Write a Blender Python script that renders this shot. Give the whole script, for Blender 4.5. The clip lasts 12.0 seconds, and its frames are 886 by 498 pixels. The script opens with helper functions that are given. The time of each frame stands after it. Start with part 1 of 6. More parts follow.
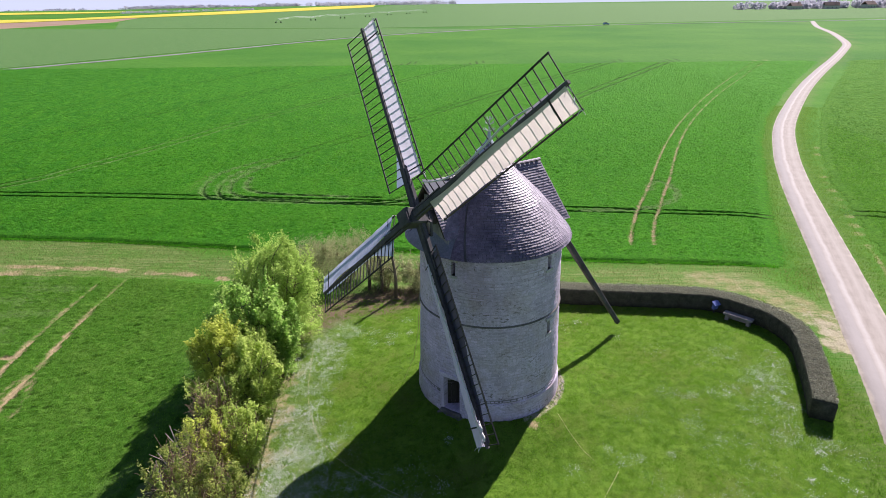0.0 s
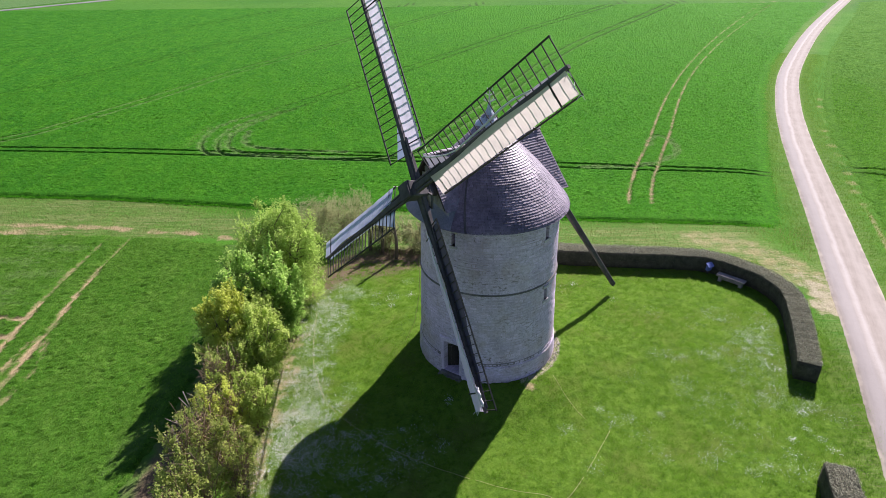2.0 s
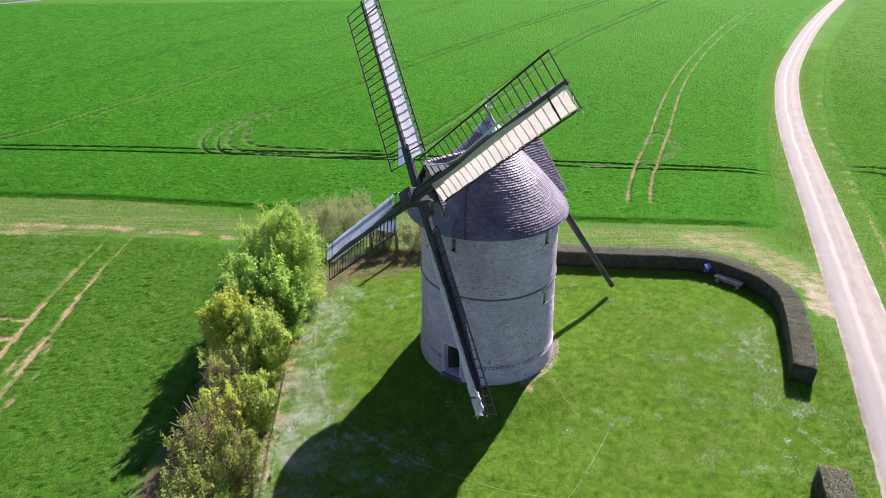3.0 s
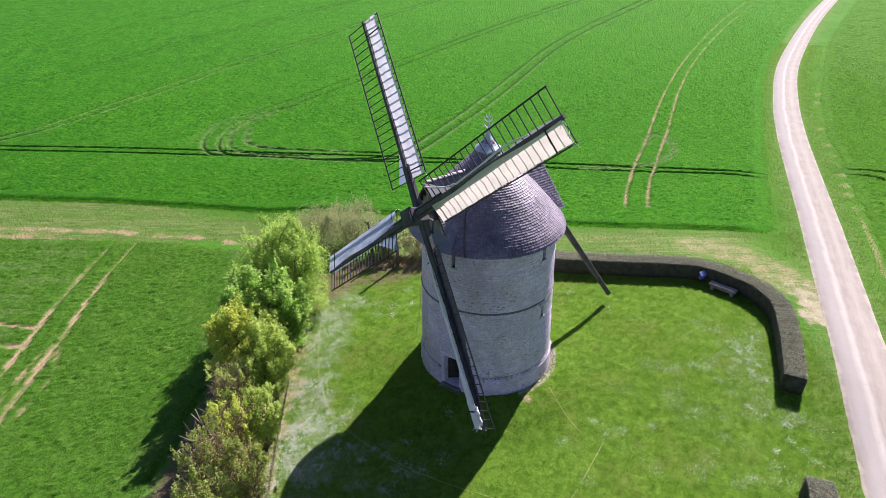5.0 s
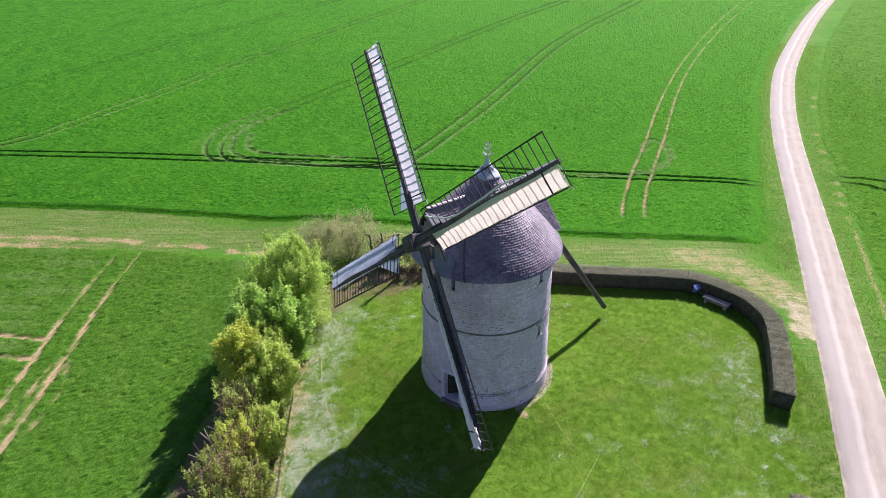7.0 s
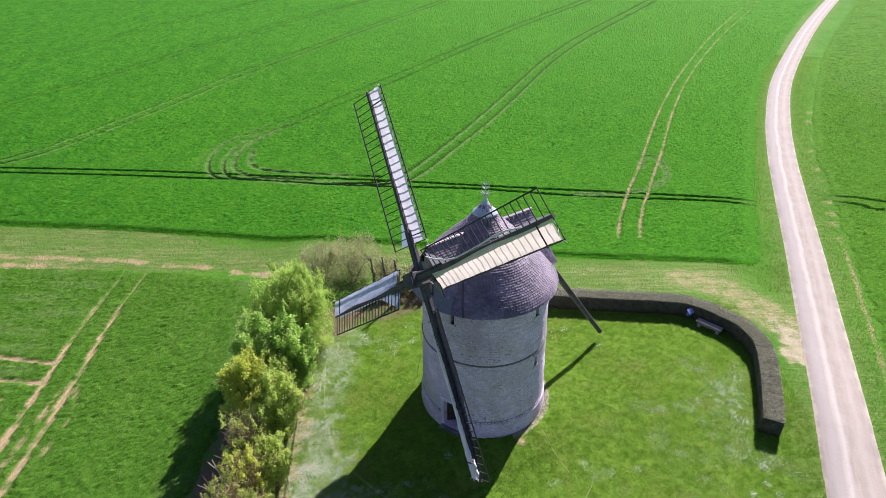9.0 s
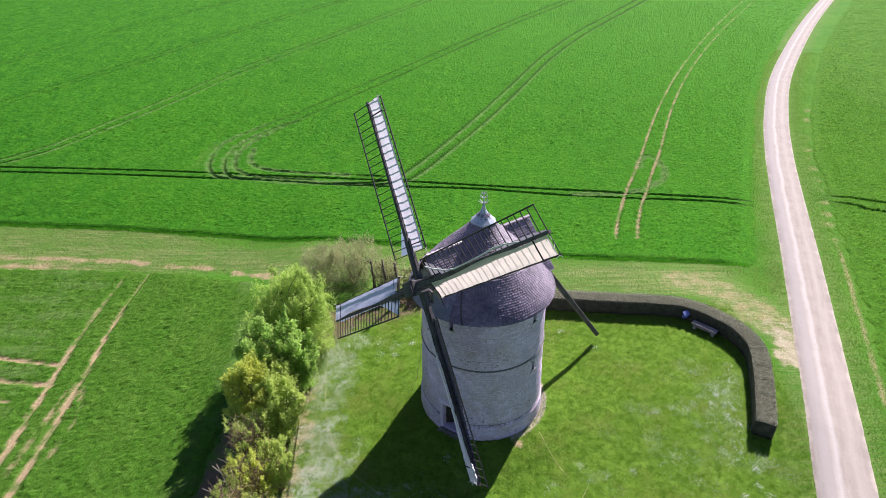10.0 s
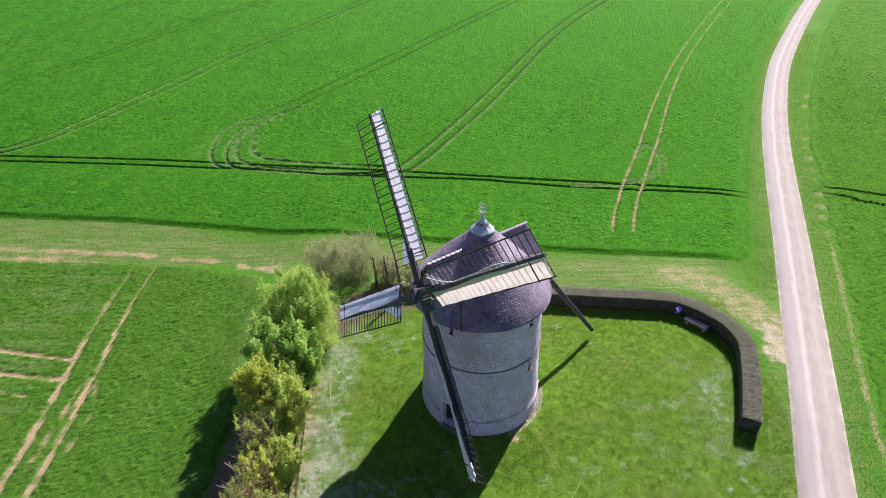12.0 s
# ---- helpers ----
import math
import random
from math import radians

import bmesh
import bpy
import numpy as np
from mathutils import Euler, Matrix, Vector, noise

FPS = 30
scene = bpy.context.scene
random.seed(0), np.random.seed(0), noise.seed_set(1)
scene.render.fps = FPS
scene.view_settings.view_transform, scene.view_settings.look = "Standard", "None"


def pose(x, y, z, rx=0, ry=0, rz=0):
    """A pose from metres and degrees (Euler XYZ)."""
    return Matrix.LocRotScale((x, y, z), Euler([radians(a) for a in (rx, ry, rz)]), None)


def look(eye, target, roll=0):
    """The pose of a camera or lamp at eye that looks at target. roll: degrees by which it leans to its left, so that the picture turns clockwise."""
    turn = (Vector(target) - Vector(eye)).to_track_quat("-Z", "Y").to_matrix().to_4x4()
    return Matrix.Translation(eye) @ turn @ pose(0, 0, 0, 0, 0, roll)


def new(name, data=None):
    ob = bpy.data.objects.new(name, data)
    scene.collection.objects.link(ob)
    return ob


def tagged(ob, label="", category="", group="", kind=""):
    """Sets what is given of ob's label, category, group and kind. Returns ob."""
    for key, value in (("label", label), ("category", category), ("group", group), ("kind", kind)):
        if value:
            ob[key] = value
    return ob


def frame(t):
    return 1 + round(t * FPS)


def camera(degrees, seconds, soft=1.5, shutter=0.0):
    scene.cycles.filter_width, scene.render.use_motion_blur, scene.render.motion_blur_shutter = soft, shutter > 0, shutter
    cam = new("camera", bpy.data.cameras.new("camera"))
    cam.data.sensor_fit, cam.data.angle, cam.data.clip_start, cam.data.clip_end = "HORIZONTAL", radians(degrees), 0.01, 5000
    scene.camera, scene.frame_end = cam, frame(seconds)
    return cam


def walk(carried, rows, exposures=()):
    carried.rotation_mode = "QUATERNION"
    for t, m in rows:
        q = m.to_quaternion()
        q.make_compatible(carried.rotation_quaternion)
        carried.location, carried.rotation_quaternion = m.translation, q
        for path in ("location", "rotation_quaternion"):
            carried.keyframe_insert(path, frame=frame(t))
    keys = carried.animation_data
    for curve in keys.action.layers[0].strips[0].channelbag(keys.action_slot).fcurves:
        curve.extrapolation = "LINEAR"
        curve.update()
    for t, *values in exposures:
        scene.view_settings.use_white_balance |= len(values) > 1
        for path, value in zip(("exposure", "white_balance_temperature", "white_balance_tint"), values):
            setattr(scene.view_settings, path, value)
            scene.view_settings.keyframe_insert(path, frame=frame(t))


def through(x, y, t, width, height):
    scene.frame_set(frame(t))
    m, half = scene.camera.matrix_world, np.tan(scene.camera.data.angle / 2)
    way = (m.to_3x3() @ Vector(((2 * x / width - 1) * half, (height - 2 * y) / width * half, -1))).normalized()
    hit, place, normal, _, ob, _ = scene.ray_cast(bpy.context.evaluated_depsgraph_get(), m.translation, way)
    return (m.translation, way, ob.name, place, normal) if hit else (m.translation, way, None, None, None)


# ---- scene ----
cam = camera(72.2, 12.0, soft=0.55)
PATH = [
    (0, (0.649, 2.457, 18.161), (0.599, 4.304, 17.396), -0.8),
    (0.5, (0.628, 2.41, 18.496), (0.58, 4.254, 17.723), -0.8),
    (1, (0.618, 2.415, 18.843), (0.57, 4.259, 18.071), -0.8),
    (1.5, (0.604, 2.403, 19.15), (0.557, 4.222, 18.32), -0.8),
    (2, (0.594, 2.412, 19.432), (0.548, 4.181, 18.5), -0.8),
    (2.5, (0.584, 2.421, 19.724), (0.539, 4.178, 18.77), -0.8),
    (3, (0.568, 2.412, 20.063), (0.523, 4.169, 19.109), -0.8),
    (3.5, (0.565, 2.393, 20.399), (0.52, 4.151, 19.446), -0.8),
    (5.5, (0.552, 2.457, 21.912), (0.509, 4.189, 20.913), -0.8),
    (6, (0.539, 2.46, 22.335), (0.496, 4.191, 21.334), -0.8),
    (6.5, (0.545, 2.465, 22.78), (0.503, 4.191, 21.769), -0.7),
    (7, (0.541, 2.497, 23.245), (0.5, 4.218, 22.226), -0.7),
    (9, (0.572, 2.538, 25.186), (0.532, 4.258, 24.166), -0.7),
    (9.5, (0.593, 2.562, 25.675), (0.554, 4.282, 24.655), -0.7),
    (10, (0.615, 2.525, 26.137), (0.576, 4.23, 25.092), -0.7),
    (10.5, (0.638, 2.558, 26.64), (0.599, 4.228, 25.54), -0.7),
    (11, (0.644, 2.581, 27.172), (0.606, 4.251, 26.072), -0.7),
    (11.5, (0.629, 2.618, 27.711), (0.59, 4.288, 26.612), -0.7),
    (12, (0.599, 2.577, 28.224), (0.561, 4.231, 27.101), -0.7),
]
EXPOSURE = 1.04
walk(cam, [(t, look(eye, target, roll)) for t, eye, target, roll in PATH], [(t, EXPOSURE + e, 6050, 26) for t, e in ((0.0, -0.10), (0.5, -0.05), (1.0, -0.02), (1.5, 0.0), (2.0, -0.05), (2.5, 0.10), (3.5, 0.10), (6.0, 0.12), (9.5, 0.09), (12.0, 0.04))])

# ---- light ----
SUN_AZ, SUN_EL = radians(59.5), radians(40.5)          # azimuth from +x towards +y
world = bpy.data.worlds.new("sky")
scene.world = world
world.use_nodes = True
wn = world.node_tree.nodes
sky = wn.new("ShaderNodeTexSky")
sky.sky_type, sky.sun_disc = "NISHITA", False
sky.sun_elevation, sky.sun_rotation = SUN_EL, radians(90.0) - SUN_AZ
sky.air_density, sky.dust_density, sky.ozone_density = 1.0, 0.3, 2.5
wn["Background"].inputs["Strength"].default_value = 0.048
world.node_tree.links.new(sky.outputs["Color"], wn["Background"].inputs["Color"])
sun = new("sun", bpy.data.lights.new("sun", "SUN"))
sun.data.energy, sun.data.angle, sun.data.color = 5.0, radians(0.6), (1.0, 0.935, 0.82)
sun_way = Vector((math.cos(SUN_AZ) * math.cos(SUN_EL), math.sin(SUN_AZ) * math.cos(SUN_EL), math.sin(SUN_EL)))
sun.matrix_world = look((60, 90, 80), Vector((60, 90, 80)) - sun_way)


# ---- materials ----
def node_material(name):
    m = bpy.data.materials.new(name)
    m.use_nodes = True
    nt = m.node_tree
    return m, nt, nt.nodes["Principled BSDF"]


def noise_at(nt, scale, detail=3.0, rough=0.55, stretch=(1, 1, 1), shift=None):
    pos = nt.nodes.new("ShaderNodeNewGeometry").outputs["Position"]
    mapping = nt.nodes.new("ShaderNodeMapping")
    mapping.inputs["Scale"].default_value = stretch
    nt.links.new(pos, mapping.inputs["Vector"])
    if shift is not None:
        nt.links.new(shift, mapping.inputs["Location"])
    n = nt.nodes.new("ShaderNodeTexNoise")
    n.inputs["Scale"].default_value, n.inputs["Detail"].default_value, n.inputs["Roughness"].default_value = scale, detail, rough
    nt.links.new(mapping.outputs["Vector"], n.inputs["Vector"])
    return n.outputs["Fac"]


def spread(nt, value, low, high):
    r = nt.nodes.new("ShaderNodeMapRange")
    r.inputs["From Min"].default_value, r.inputs["From Max"].default_value = low, high
    nt.links.new(value, r.inputs["Value"])
    return r.outputs["Result"]


def blend(nt, fac, a, b, how="MIX"):
    mix = nt.nodes.new("ShaderNodeMix")
    mix.data_type, mix.blend_type = "RGBA", how
    for sock, v in ((mix.inputs["Factor"], fac), (mix.inputs["A"], a), (mix.inputs["B"], b)):
        if isinstance(v, tuple):
            sock.default_value = (*v, 1.0)
        elif isinstance(v, float):
            sock.default_value = v
        else:
            nt.links.new(v, sock)
    return mix.outputs["Result"]


def times(nt, a, b, op="MULTIPLY"):
    n = nt.nodes.new("ShaderNodeMath")
    n.operation = op
    for sock, v in zip(n.inputs, (a, b)):
        if isinstance(v, float):
            sock.default_value = v
        else:
            nt.links.new(v, sock)
    return n.outputs[0]


def attribute(nt, name):
    a = nt.nodes.new("ShaderNodeAttribute")
    a.attribute_name = name
    return a.outputs["Fac"]


def bump(nt, bsdf, height, distance, strength=0.6):
    b = nt.nodes.new("ShaderNodeBump")
    b.inputs["Strength"].default_value, b.inputs["Distance"].default_value = strength, distance
    nt.links.new(height, b.inputs["Height"])
    nt.links.new(b.outputs["Normal"], bsdf.inputs["Normal"])


def surface(name, dark, light, coarse, fine, rough=0.85, relief=0.01, metal=0.0, stretch=(1, 1, 1), random_tint=0.0, island=False, spec=0.3, stain=None):
    """A worn surface: coarse blotches, fine grain, relief; tint by object or island; stain: (colour, scale, low, high)."""
    m, nt, bsdf = node_material(name)
    a = spread(nt, noise_at(nt, coarse, 4.0), 0.32, 0.68)
    b = noise_at(nt, fine, 4.0, 0.65, stretch)
    col = blend(nt, a, dark, light)
    col = blend(nt, times(nt, spread(nt, b, 0.3, 0.75), 0.55), col, tuple(0.45 * c for c in dark))
    if stain:
        col = blend(nt, spread(nt, noise_at(nt, stain[1], 5.0, 0.6), stain[2], stain[3]), col, stain[0])
    if random_tint:
        if island:
            rnd = nt.nodes.new("ShaderNodeNewGeometry").outputs["Random Per Island"]
        else:
            rnd = nt.nodes.new("ShaderNodeObjectInfo").outputs["Random"]
        hsv = nt.nodes.new("ShaderNodeHueSaturation")
        val = nt.nodes.new("ShaderNodeMapRange")
        val.inputs["To Min"].default_value, val.inputs["To Max"].default_value = 1 - random_tint, 1 + random_tint
        nt.links.new(rnd, val.inputs["Value"])
        nt.links.new(val.outputs["Result"], hsv.inputs["Value"])
        nt.links.new(col, hsv.inputs["Color"])
        col = hsv.outputs["Color"]
    nt.links.new(col, bsdf.inputs["Base Color"])
    bsdf.inputs["Roughness"].default_value, bsdf.inputs["Metallic"].default_value = rough, metal
    bsdf.inputs["Specular IOR Level"].default_value = spec
    if relief:
        bump(nt, bsdf, b, relief)
    return m


def leafy(name, dark, light, shine=0.25, through=0.35, tint=0.3):
    """Leaves: varied leaf by leaf, some light passing through."""
    m, nt, bsdf = node_material(name)
    rnd = nt.nodes.new("ShaderNodeNewGeometry").outputs["Random Per Island"]
    big = spread(nt, noise_at(nt, 0.9, 2.0), 0.35, 0.65)
    col = blend(nt, rnd, dark, light)
    col = blend(nt, times(nt, big, tint), col, tuple(min(1.0, c * 1.5) for c in light))
    nt.links.new(col, bsdf.inputs["Base Color"])
    bsdf.inputs["Roughness"].default_value, bsdf.inputs["Specular IOR Level"].default_value = 0.55, shine
    tr = nt.nodes.new("ShaderNodeBsdfTranslucent")
    nt.links.new(col, tr.inputs["Color"])
    mix = nt.nodes.new("ShaderNodeMixShader")
    mix.inputs["Fac"].default_value = through
    nt.links.new(bsdf.outputs[0], mix.inputs[1])
    nt.links.new(tr.outputs[0], mix.inputs[2])
    nt.links.new(mix.outputs[0], nt.nodes["Material Output"].inputs["Surface"])
    return m


def cloth_material(name, colour, through):
    m, nt, bsdf = node_material(name)
    n = noise_at(nt, 2.2, 4.0, 0.6)
    col = blend(nt, spread(nt, n, 0.35, 0.8), colour, tuple(0.82 * c for c in colour))
    nt.links.new(col, bsdf.inputs["Base Color"])
    bsdf.inputs["Roughness"].default_value, bsdf.inputs["Specular IOR Level"].default_value = 0.75, 0.2
    bump(nt, bsdf, noise_at(nt, 5.0, 3.0), 0.03, 0.5)
    tr = nt.nodes.new("ShaderNodeBsdfTranslucent")
    nt.links.new(col, tr.inputs["Color"])
    mix = nt.nodes.new("ShaderNodeMixShader")
    mix.inputs["Fac"].default_value = through
    nt.links.new(bsdf.outputs[0], mix.inputs[1])
    nt.links.new(tr.outputs[0], mix.inputs[2])
    nt.links.new(mix.outputs[0], nt.nodes["Material Output"].inputs["Surface"])
    return m


def ground_material():
    """Meadow, mown lawn, straw-dry verge, bare soil and trodden white-flowered patches on one sheet."""
    m, nt, bsdf = node_material("ground_cover")
    coarse, mid, fine = noise_at(nt, 0.12, 3.0), noise_at(nt, 1.1, 4.0, 0.6), noise_at(nt, 7.0, 5.0, 0.7)
    grain = noise_at(nt, 30.0, 3.0, 0.7)
    meadow = blend(nt, spread(nt, coarse, 0.35, 0.65), (0.056, 0.185, 0.014), (0.082, 0.222, 0.020))
    lawn = blend(nt, spread(nt, mid, 0.3, 0.7), (0.080, 0.172, 0.014), (0.132, 0.234, 0.024))
    lawn = blend(nt, times(nt, spread(nt, noise_at(nt, 3.0, 6.0, 0.75), 0.47, 0.64), 0.78), lawn, (0.044, 0.100, 0.008))
    lawn = blend(nt, times(nt, spread(nt, noise_at(nt, 4.2, 6.0, 0.75), 0.52, 0.68), 0.7), lawn, (0.165, 0.262, 0.034))
    lawn = blend(nt, spread(nt, noise_at(nt, 0.35, 4.0, 0.6), 0.50, 0.72), lawn, (0.120, 0.160, 0.028))
    col = blend(nt, attribute(nt, "lawn"), meadow, lawn)
    wheat_green = blend(nt, spread(nt, noise_at(nt, 0.02, 4.0), 0.35, 0.65), (0.044, 0.160, 0.016), (0.075, 0.205, 0.022))
    wheat_green = blend(nt, times(nt, spread(nt, noise_at(nt, 0.5, 5.0, 0.7), 0.45, 0.75), 0.5), wheat_green, (0.028, 0.095, 0.010))
    col = blend(nt, attribute(nt, "far_crop"), col, wheat_green)
    straw = blend(nt, spread(nt, noise_at(nt, 3.2, 6.0, 0.75, (0.10, 1, 1)), 0.40, 0.66), (0.078, 0.175, 0.026), (0.222, 0.252, 0.090))
    straw = blend(nt, times(nt, spread(nt, noise_at(nt, 1.7, 4.0, 0.7, (0.06, 1, 1)), 0.50, 0.66), 0.6), straw, (0.060, 0.140, 0.022))
    straw = blend(nt, times(nt, spread(nt, noise_at(nt, 8.0, 5.0, 0.75, (0.07, 1, 1)), 0.54, 0.68), 0.75), straw, (0.36, 0.34, 0.18))
    col = blend(nt, attribute(nt, "dry"), col, straw)
    soil = blend(nt, spread(nt, fine, 0.3, 0.7), (0.25, 0.192, 0.098), (0.47, 0.370, 0.218))
    edge = spread(nt, times(nt, attribute(nt, "soil"), times(nt, fine, 0.9), "ADD"), 0.58, 1.10)
    col = blend(nt, edge, col, soil)
    bare = spread(nt, times(nt, attribute(nt, "pale"), times(nt, noise_at(nt, 9.0, 6.0, 0.85), 0.95), "ADD"), 0.83, 0.99)
    col = blend(nt, bare, col, blend(nt, spread(nt, grain, 0.3, 0.7), (0.24, 0.210, 0.115), (0.56, 0.505, 0.37)))
    col = blend(nt, times(nt, spread(nt, grain, 0.45, 0.8), 0.30), col, (0.022, 0.055, 0.008))
    # wheel lines: low stems and soil, with the shade between the crop painted in
    col = blend(nt, attribute(nt, "rut"), col, blend(nt, spread(nt, fine, 0.42, 0.66), (0.022, 0.060, 0.009), (0.058, 0.112, 0.022)))
    col = blend(nt, attribute(nt, "litter"), col, blend(nt, fine, (0.080, 0.058, 0.036), (0.230, 0.170, 0.112)))
    nt.links.new(col, bsdf.inputs["Base Color"])
    bsdf.inputs["Roughness"].default_value, bsdf.inputs["Specular IOR Level"].default_value = 0.9, 0.05
    bump(nt, bsdf, times(nt, times(nt, fine, grain, "ADD"), times(nt, noise_at(nt, 2.6, 3.0), 1.6), "ADD"), 0.08, 0.7)
    return m


def crop_material(name, dark, light, pale):
    m, nt, bsdf = node_material(name)
    wide, mid = noise_at(nt, 0.045, 3.0), noise_at(nt, 0.6, 4.0, 0.6, (1.0, 0.45, 1))
    fine, grain = noise_at(nt, 5.0, 5.0, 0.72), noise_at(nt, 22.0, 3.0, 0.7)
    sep_ = nt.nodes.new("ShaderNodeSeparateXYZ")
    nt.links.new(nt.nodes.new("ShaderNodeNewGeometry").outputs["Position"], sep_.inputs[0])
    # eastward brightening towards the sun is put into the colour, over random noise
    sunlit = times(nt, times(nt, sep_.outputs["X"], 0.0052), times(nt, wide, 0.6), "ADD")
    col = blend(nt, spread(nt, sunlit, -0.02, 0.56), dark, light)
    col = blend(nt, times(nt, spread(nt, mid, 0.42, 0.70), 0.6), col, pale)
    col = blend(nt, times(nt, spread(nt, fine, 0.50, 0.64), 0.66), col, tuple(0.42 * c for c in dark))
    col = blend(nt, times(nt, spread(nt, noise_at(nt, 6.5, 4.0, 0.7, (1, 0.6, 1)), 0.53, 0.68), 0.50), col, tuple(1.4 * c for c in pale))
    col = blend(nt, times(nt, spread(nt, grain, 0.48, 0.78), 0.65), col, tuple(0.42 * c for c in dark))
    col = blend(nt, times(nt, spread(nt, noise_at(nt, 2.3, 5.0, 0.72), 0.51, 0.64), 0.42), col, tuple(0.5 * c for c in dark))
    col = blend(nt, times(nt, spread(nt, noise_at(nt, 1.7, 5.0, 0.72), 0.52, 0.66), 0.45), col, tuple(1.35 * c for c in pale))
    # trodden wheel lines, the shadow of their crop edges also put into the colour
    col = blend(nt, times(nt, attribute(nt, "trod_shade"), 0.9), col, blend(nt, spread(nt, fine, 0.42, 0.66), (0.018, 0.058, 0.007), (0.052, 0.120, 0.020)))
    col = blend(nt, times(nt, attribute(nt, "bent_lit"), spread(nt, fine, 0.34, 0.60)), col, blend(nt, spread(nt, grain, 0.35, 0.65), (0.095, 0.175, 0.040), (0.210, 0.275, 0.115)))
    worn = spread(nt, times(nt, attribute(nt, "soil"), times(nt, fine, 0.9), "ADD"), 0.58, 1.10)
    col = blend(nt, worn, col, blend(nt, spread(nt, grain, 0.3, 0.7), (0.25, 0.192, 0.098), (0.47, 0.370, 0.218)))
    nt.links.new(col, bsdf.inputs["Base Color"])
    bsdf.inputs["Roughness"].default_value, bsdf.inputs["Specular IOR Level"].default_value = 0.9, 0.04
    bump(nt, bsdf, times(nt, fine, grain, "ADD"), 0.10, 0.9)
    return m


def road_material():
    m, nt, bsdf = node_material("chalk_gravel")
    across = attribute(nt, "across")                     # -1 .. 1 over the road's width
    wobble = times(nt, noise_at(nt, 0.35, 3.0), 0.5)
    fine, mid = noise_at(nt, 14.0, 4.0, 0.7), noise_at(nt, 0.8, 5.0, 0.65)
    col = blend(nt, spread(nt, mid, 0.3, 0.7), (0.238, 0.205, 0.170), (0.312, 0.272, 0.232))
    col = blend(nt, times(nt, spread(nt, fine, 0.4, 0.8), 0.4), col, (0.20, 0.175, 0.155))
    a = nt.nodes.new("ShaderNodeMath")
    a.operation = "ABSOLUTE"
    nt.links.new(across, a.inputs[0])
    d = nt.nodes.new("ShaderNodeMath")
    d.operation = "SUBTRACT"
    nt.links.new(a.outputs[0], d.inputs[0])
    d.inputs[1].default_value = 0.46
    e = nt.nodes.new("ShaderNodeMath")
    e.operation = "ABSOLUTE"
    nt.links.new(d.outputs[0], e.inputs[0])
    track = spread(nt, times(nt, e.outputs[0], times(nt, wobble, 0.35), "ADD"), 0.34, 0.10)
    col = blend(nt, times(nt, track, 0.45), col, (0.388, 0.352, 0.310))
    lane = nt.nodes.new("ShaderNodeCombineXYZ")
    sep_ = nt.nodes.new("ShaderNodeSeparateXYZ")
    nt.links.new(nt.nodes.new("ShaderNodeNewGeometry").outputs["Position"], sep_.inputs[0])
    nt.links.new(times(nt, across, 2.4), lane.inputs["X"])
    nt.links.new(times(nt, sep_.outputs["Y"], 0.16), lane.inputs["Y"])
    along = nt.nodes.new("ShaderNodeTexNoise")
    along.inputs["Scale"].default_value, along.inputs["Detail"].default_value, along.inputs["Roughness"].default_value = 2.2, 6.0, 0.72
    nt.links.new(lane.outputs[0], along.inputs["Vector"])
    streak = spread(nt, along.outputs["Fac"], 0.38, 0.66)
    col = blend(nt, times(nt, streak, 0.48), col, (0.385, 0.345, 0.300))
    lane_n = times(nt, across, times(nt, wobble, 0.5), "ADD")
    col = blend(nt, times(nt, times(nt, spread(nt, lane_n, -0.10, -0.30), spread(nt, lane_n, -0.80, -0.62)), 0.55), col, (0.262, 0.245, 0.240))
    col = blend(nt, times(nt, times(nt, spread(nt, lane_n, 0.12, 0.0), spread(nt, lane_n, -0.22, -0.06)), 0.55), col, (0.47, 0.44, 0.41))
    col = blend(nt, times(nt, spread(nt, noise_at(nt, 3.3, 6.0, 0.75), 0.54, 0.75), 0.38), col, (0.245, 0.210, 0.185))
    col = blend(nt, times(nt, spread(nt, times(nt, a.outputs[0], times(nt, mid, 0.5), "ADD"), 1.12, 1.34), 0.85), col, (0.52, 0.455, 0.36))
    nt.links.new(col, bsdf.inputs["Base Color"])
    bsdf.inputs["Roughness"].default_value = 0.95
    bump(nt, bsdf, fine, 0.02, 0.6)
    return m


GROUND = ground_material()
CROP = crop_material("young_wheat", (0.026, 0.146, 0.009), (0.054, 0.226, 0.008), (0.072, 0.232, 0.012))
CROP_EAST = crop_material("east_wheat", (0.050, 0.170, 0.011), (0.070, 0.206, 0.013), (0.096, 0.222, 0.018))
CROP_WEST = crop_material("meadow_crop", (0.052, 0.156, 0.012), (0.066, 0.182, 0.015), (0.096, 0.192, 0.027))
BLADES = leafy("crop_blades", (0.032, 0.172, 0.007), (0.108, 0.415, 0.016), 0.02, 0.5, 0.2)
BLADES_EAST = leafy("east_crop_blades", (0.050, 0.185, 0.010), (0.150, 0.410, 0.024), 0.05, 0.5, 0.2)
BLADES_WEST = leafy("meadow_blades", (0.057, 0.160, 0.011), (0.146, 0.324, 0.028), 0.02, 0.5, 0.2)
LAWN_BLADES = leafy("lawn_blades", (0.112, 0.246, 0.018), (0.174, 0.332, 0.030), 0.05, 0.60, 0.2)
ROADSIDE_BLADES = leafy("roadside_blades", (0.072, 0.172, 0.018), (0.200, 0.355, 0.050), 0.05, 0.5, 0.25)
VERGE_BLADES = leafy("verge_blades", (0.085, 0.165, 0.026), (0.300, 0.320, 0.118), 0.05, 0.5, 0.2)
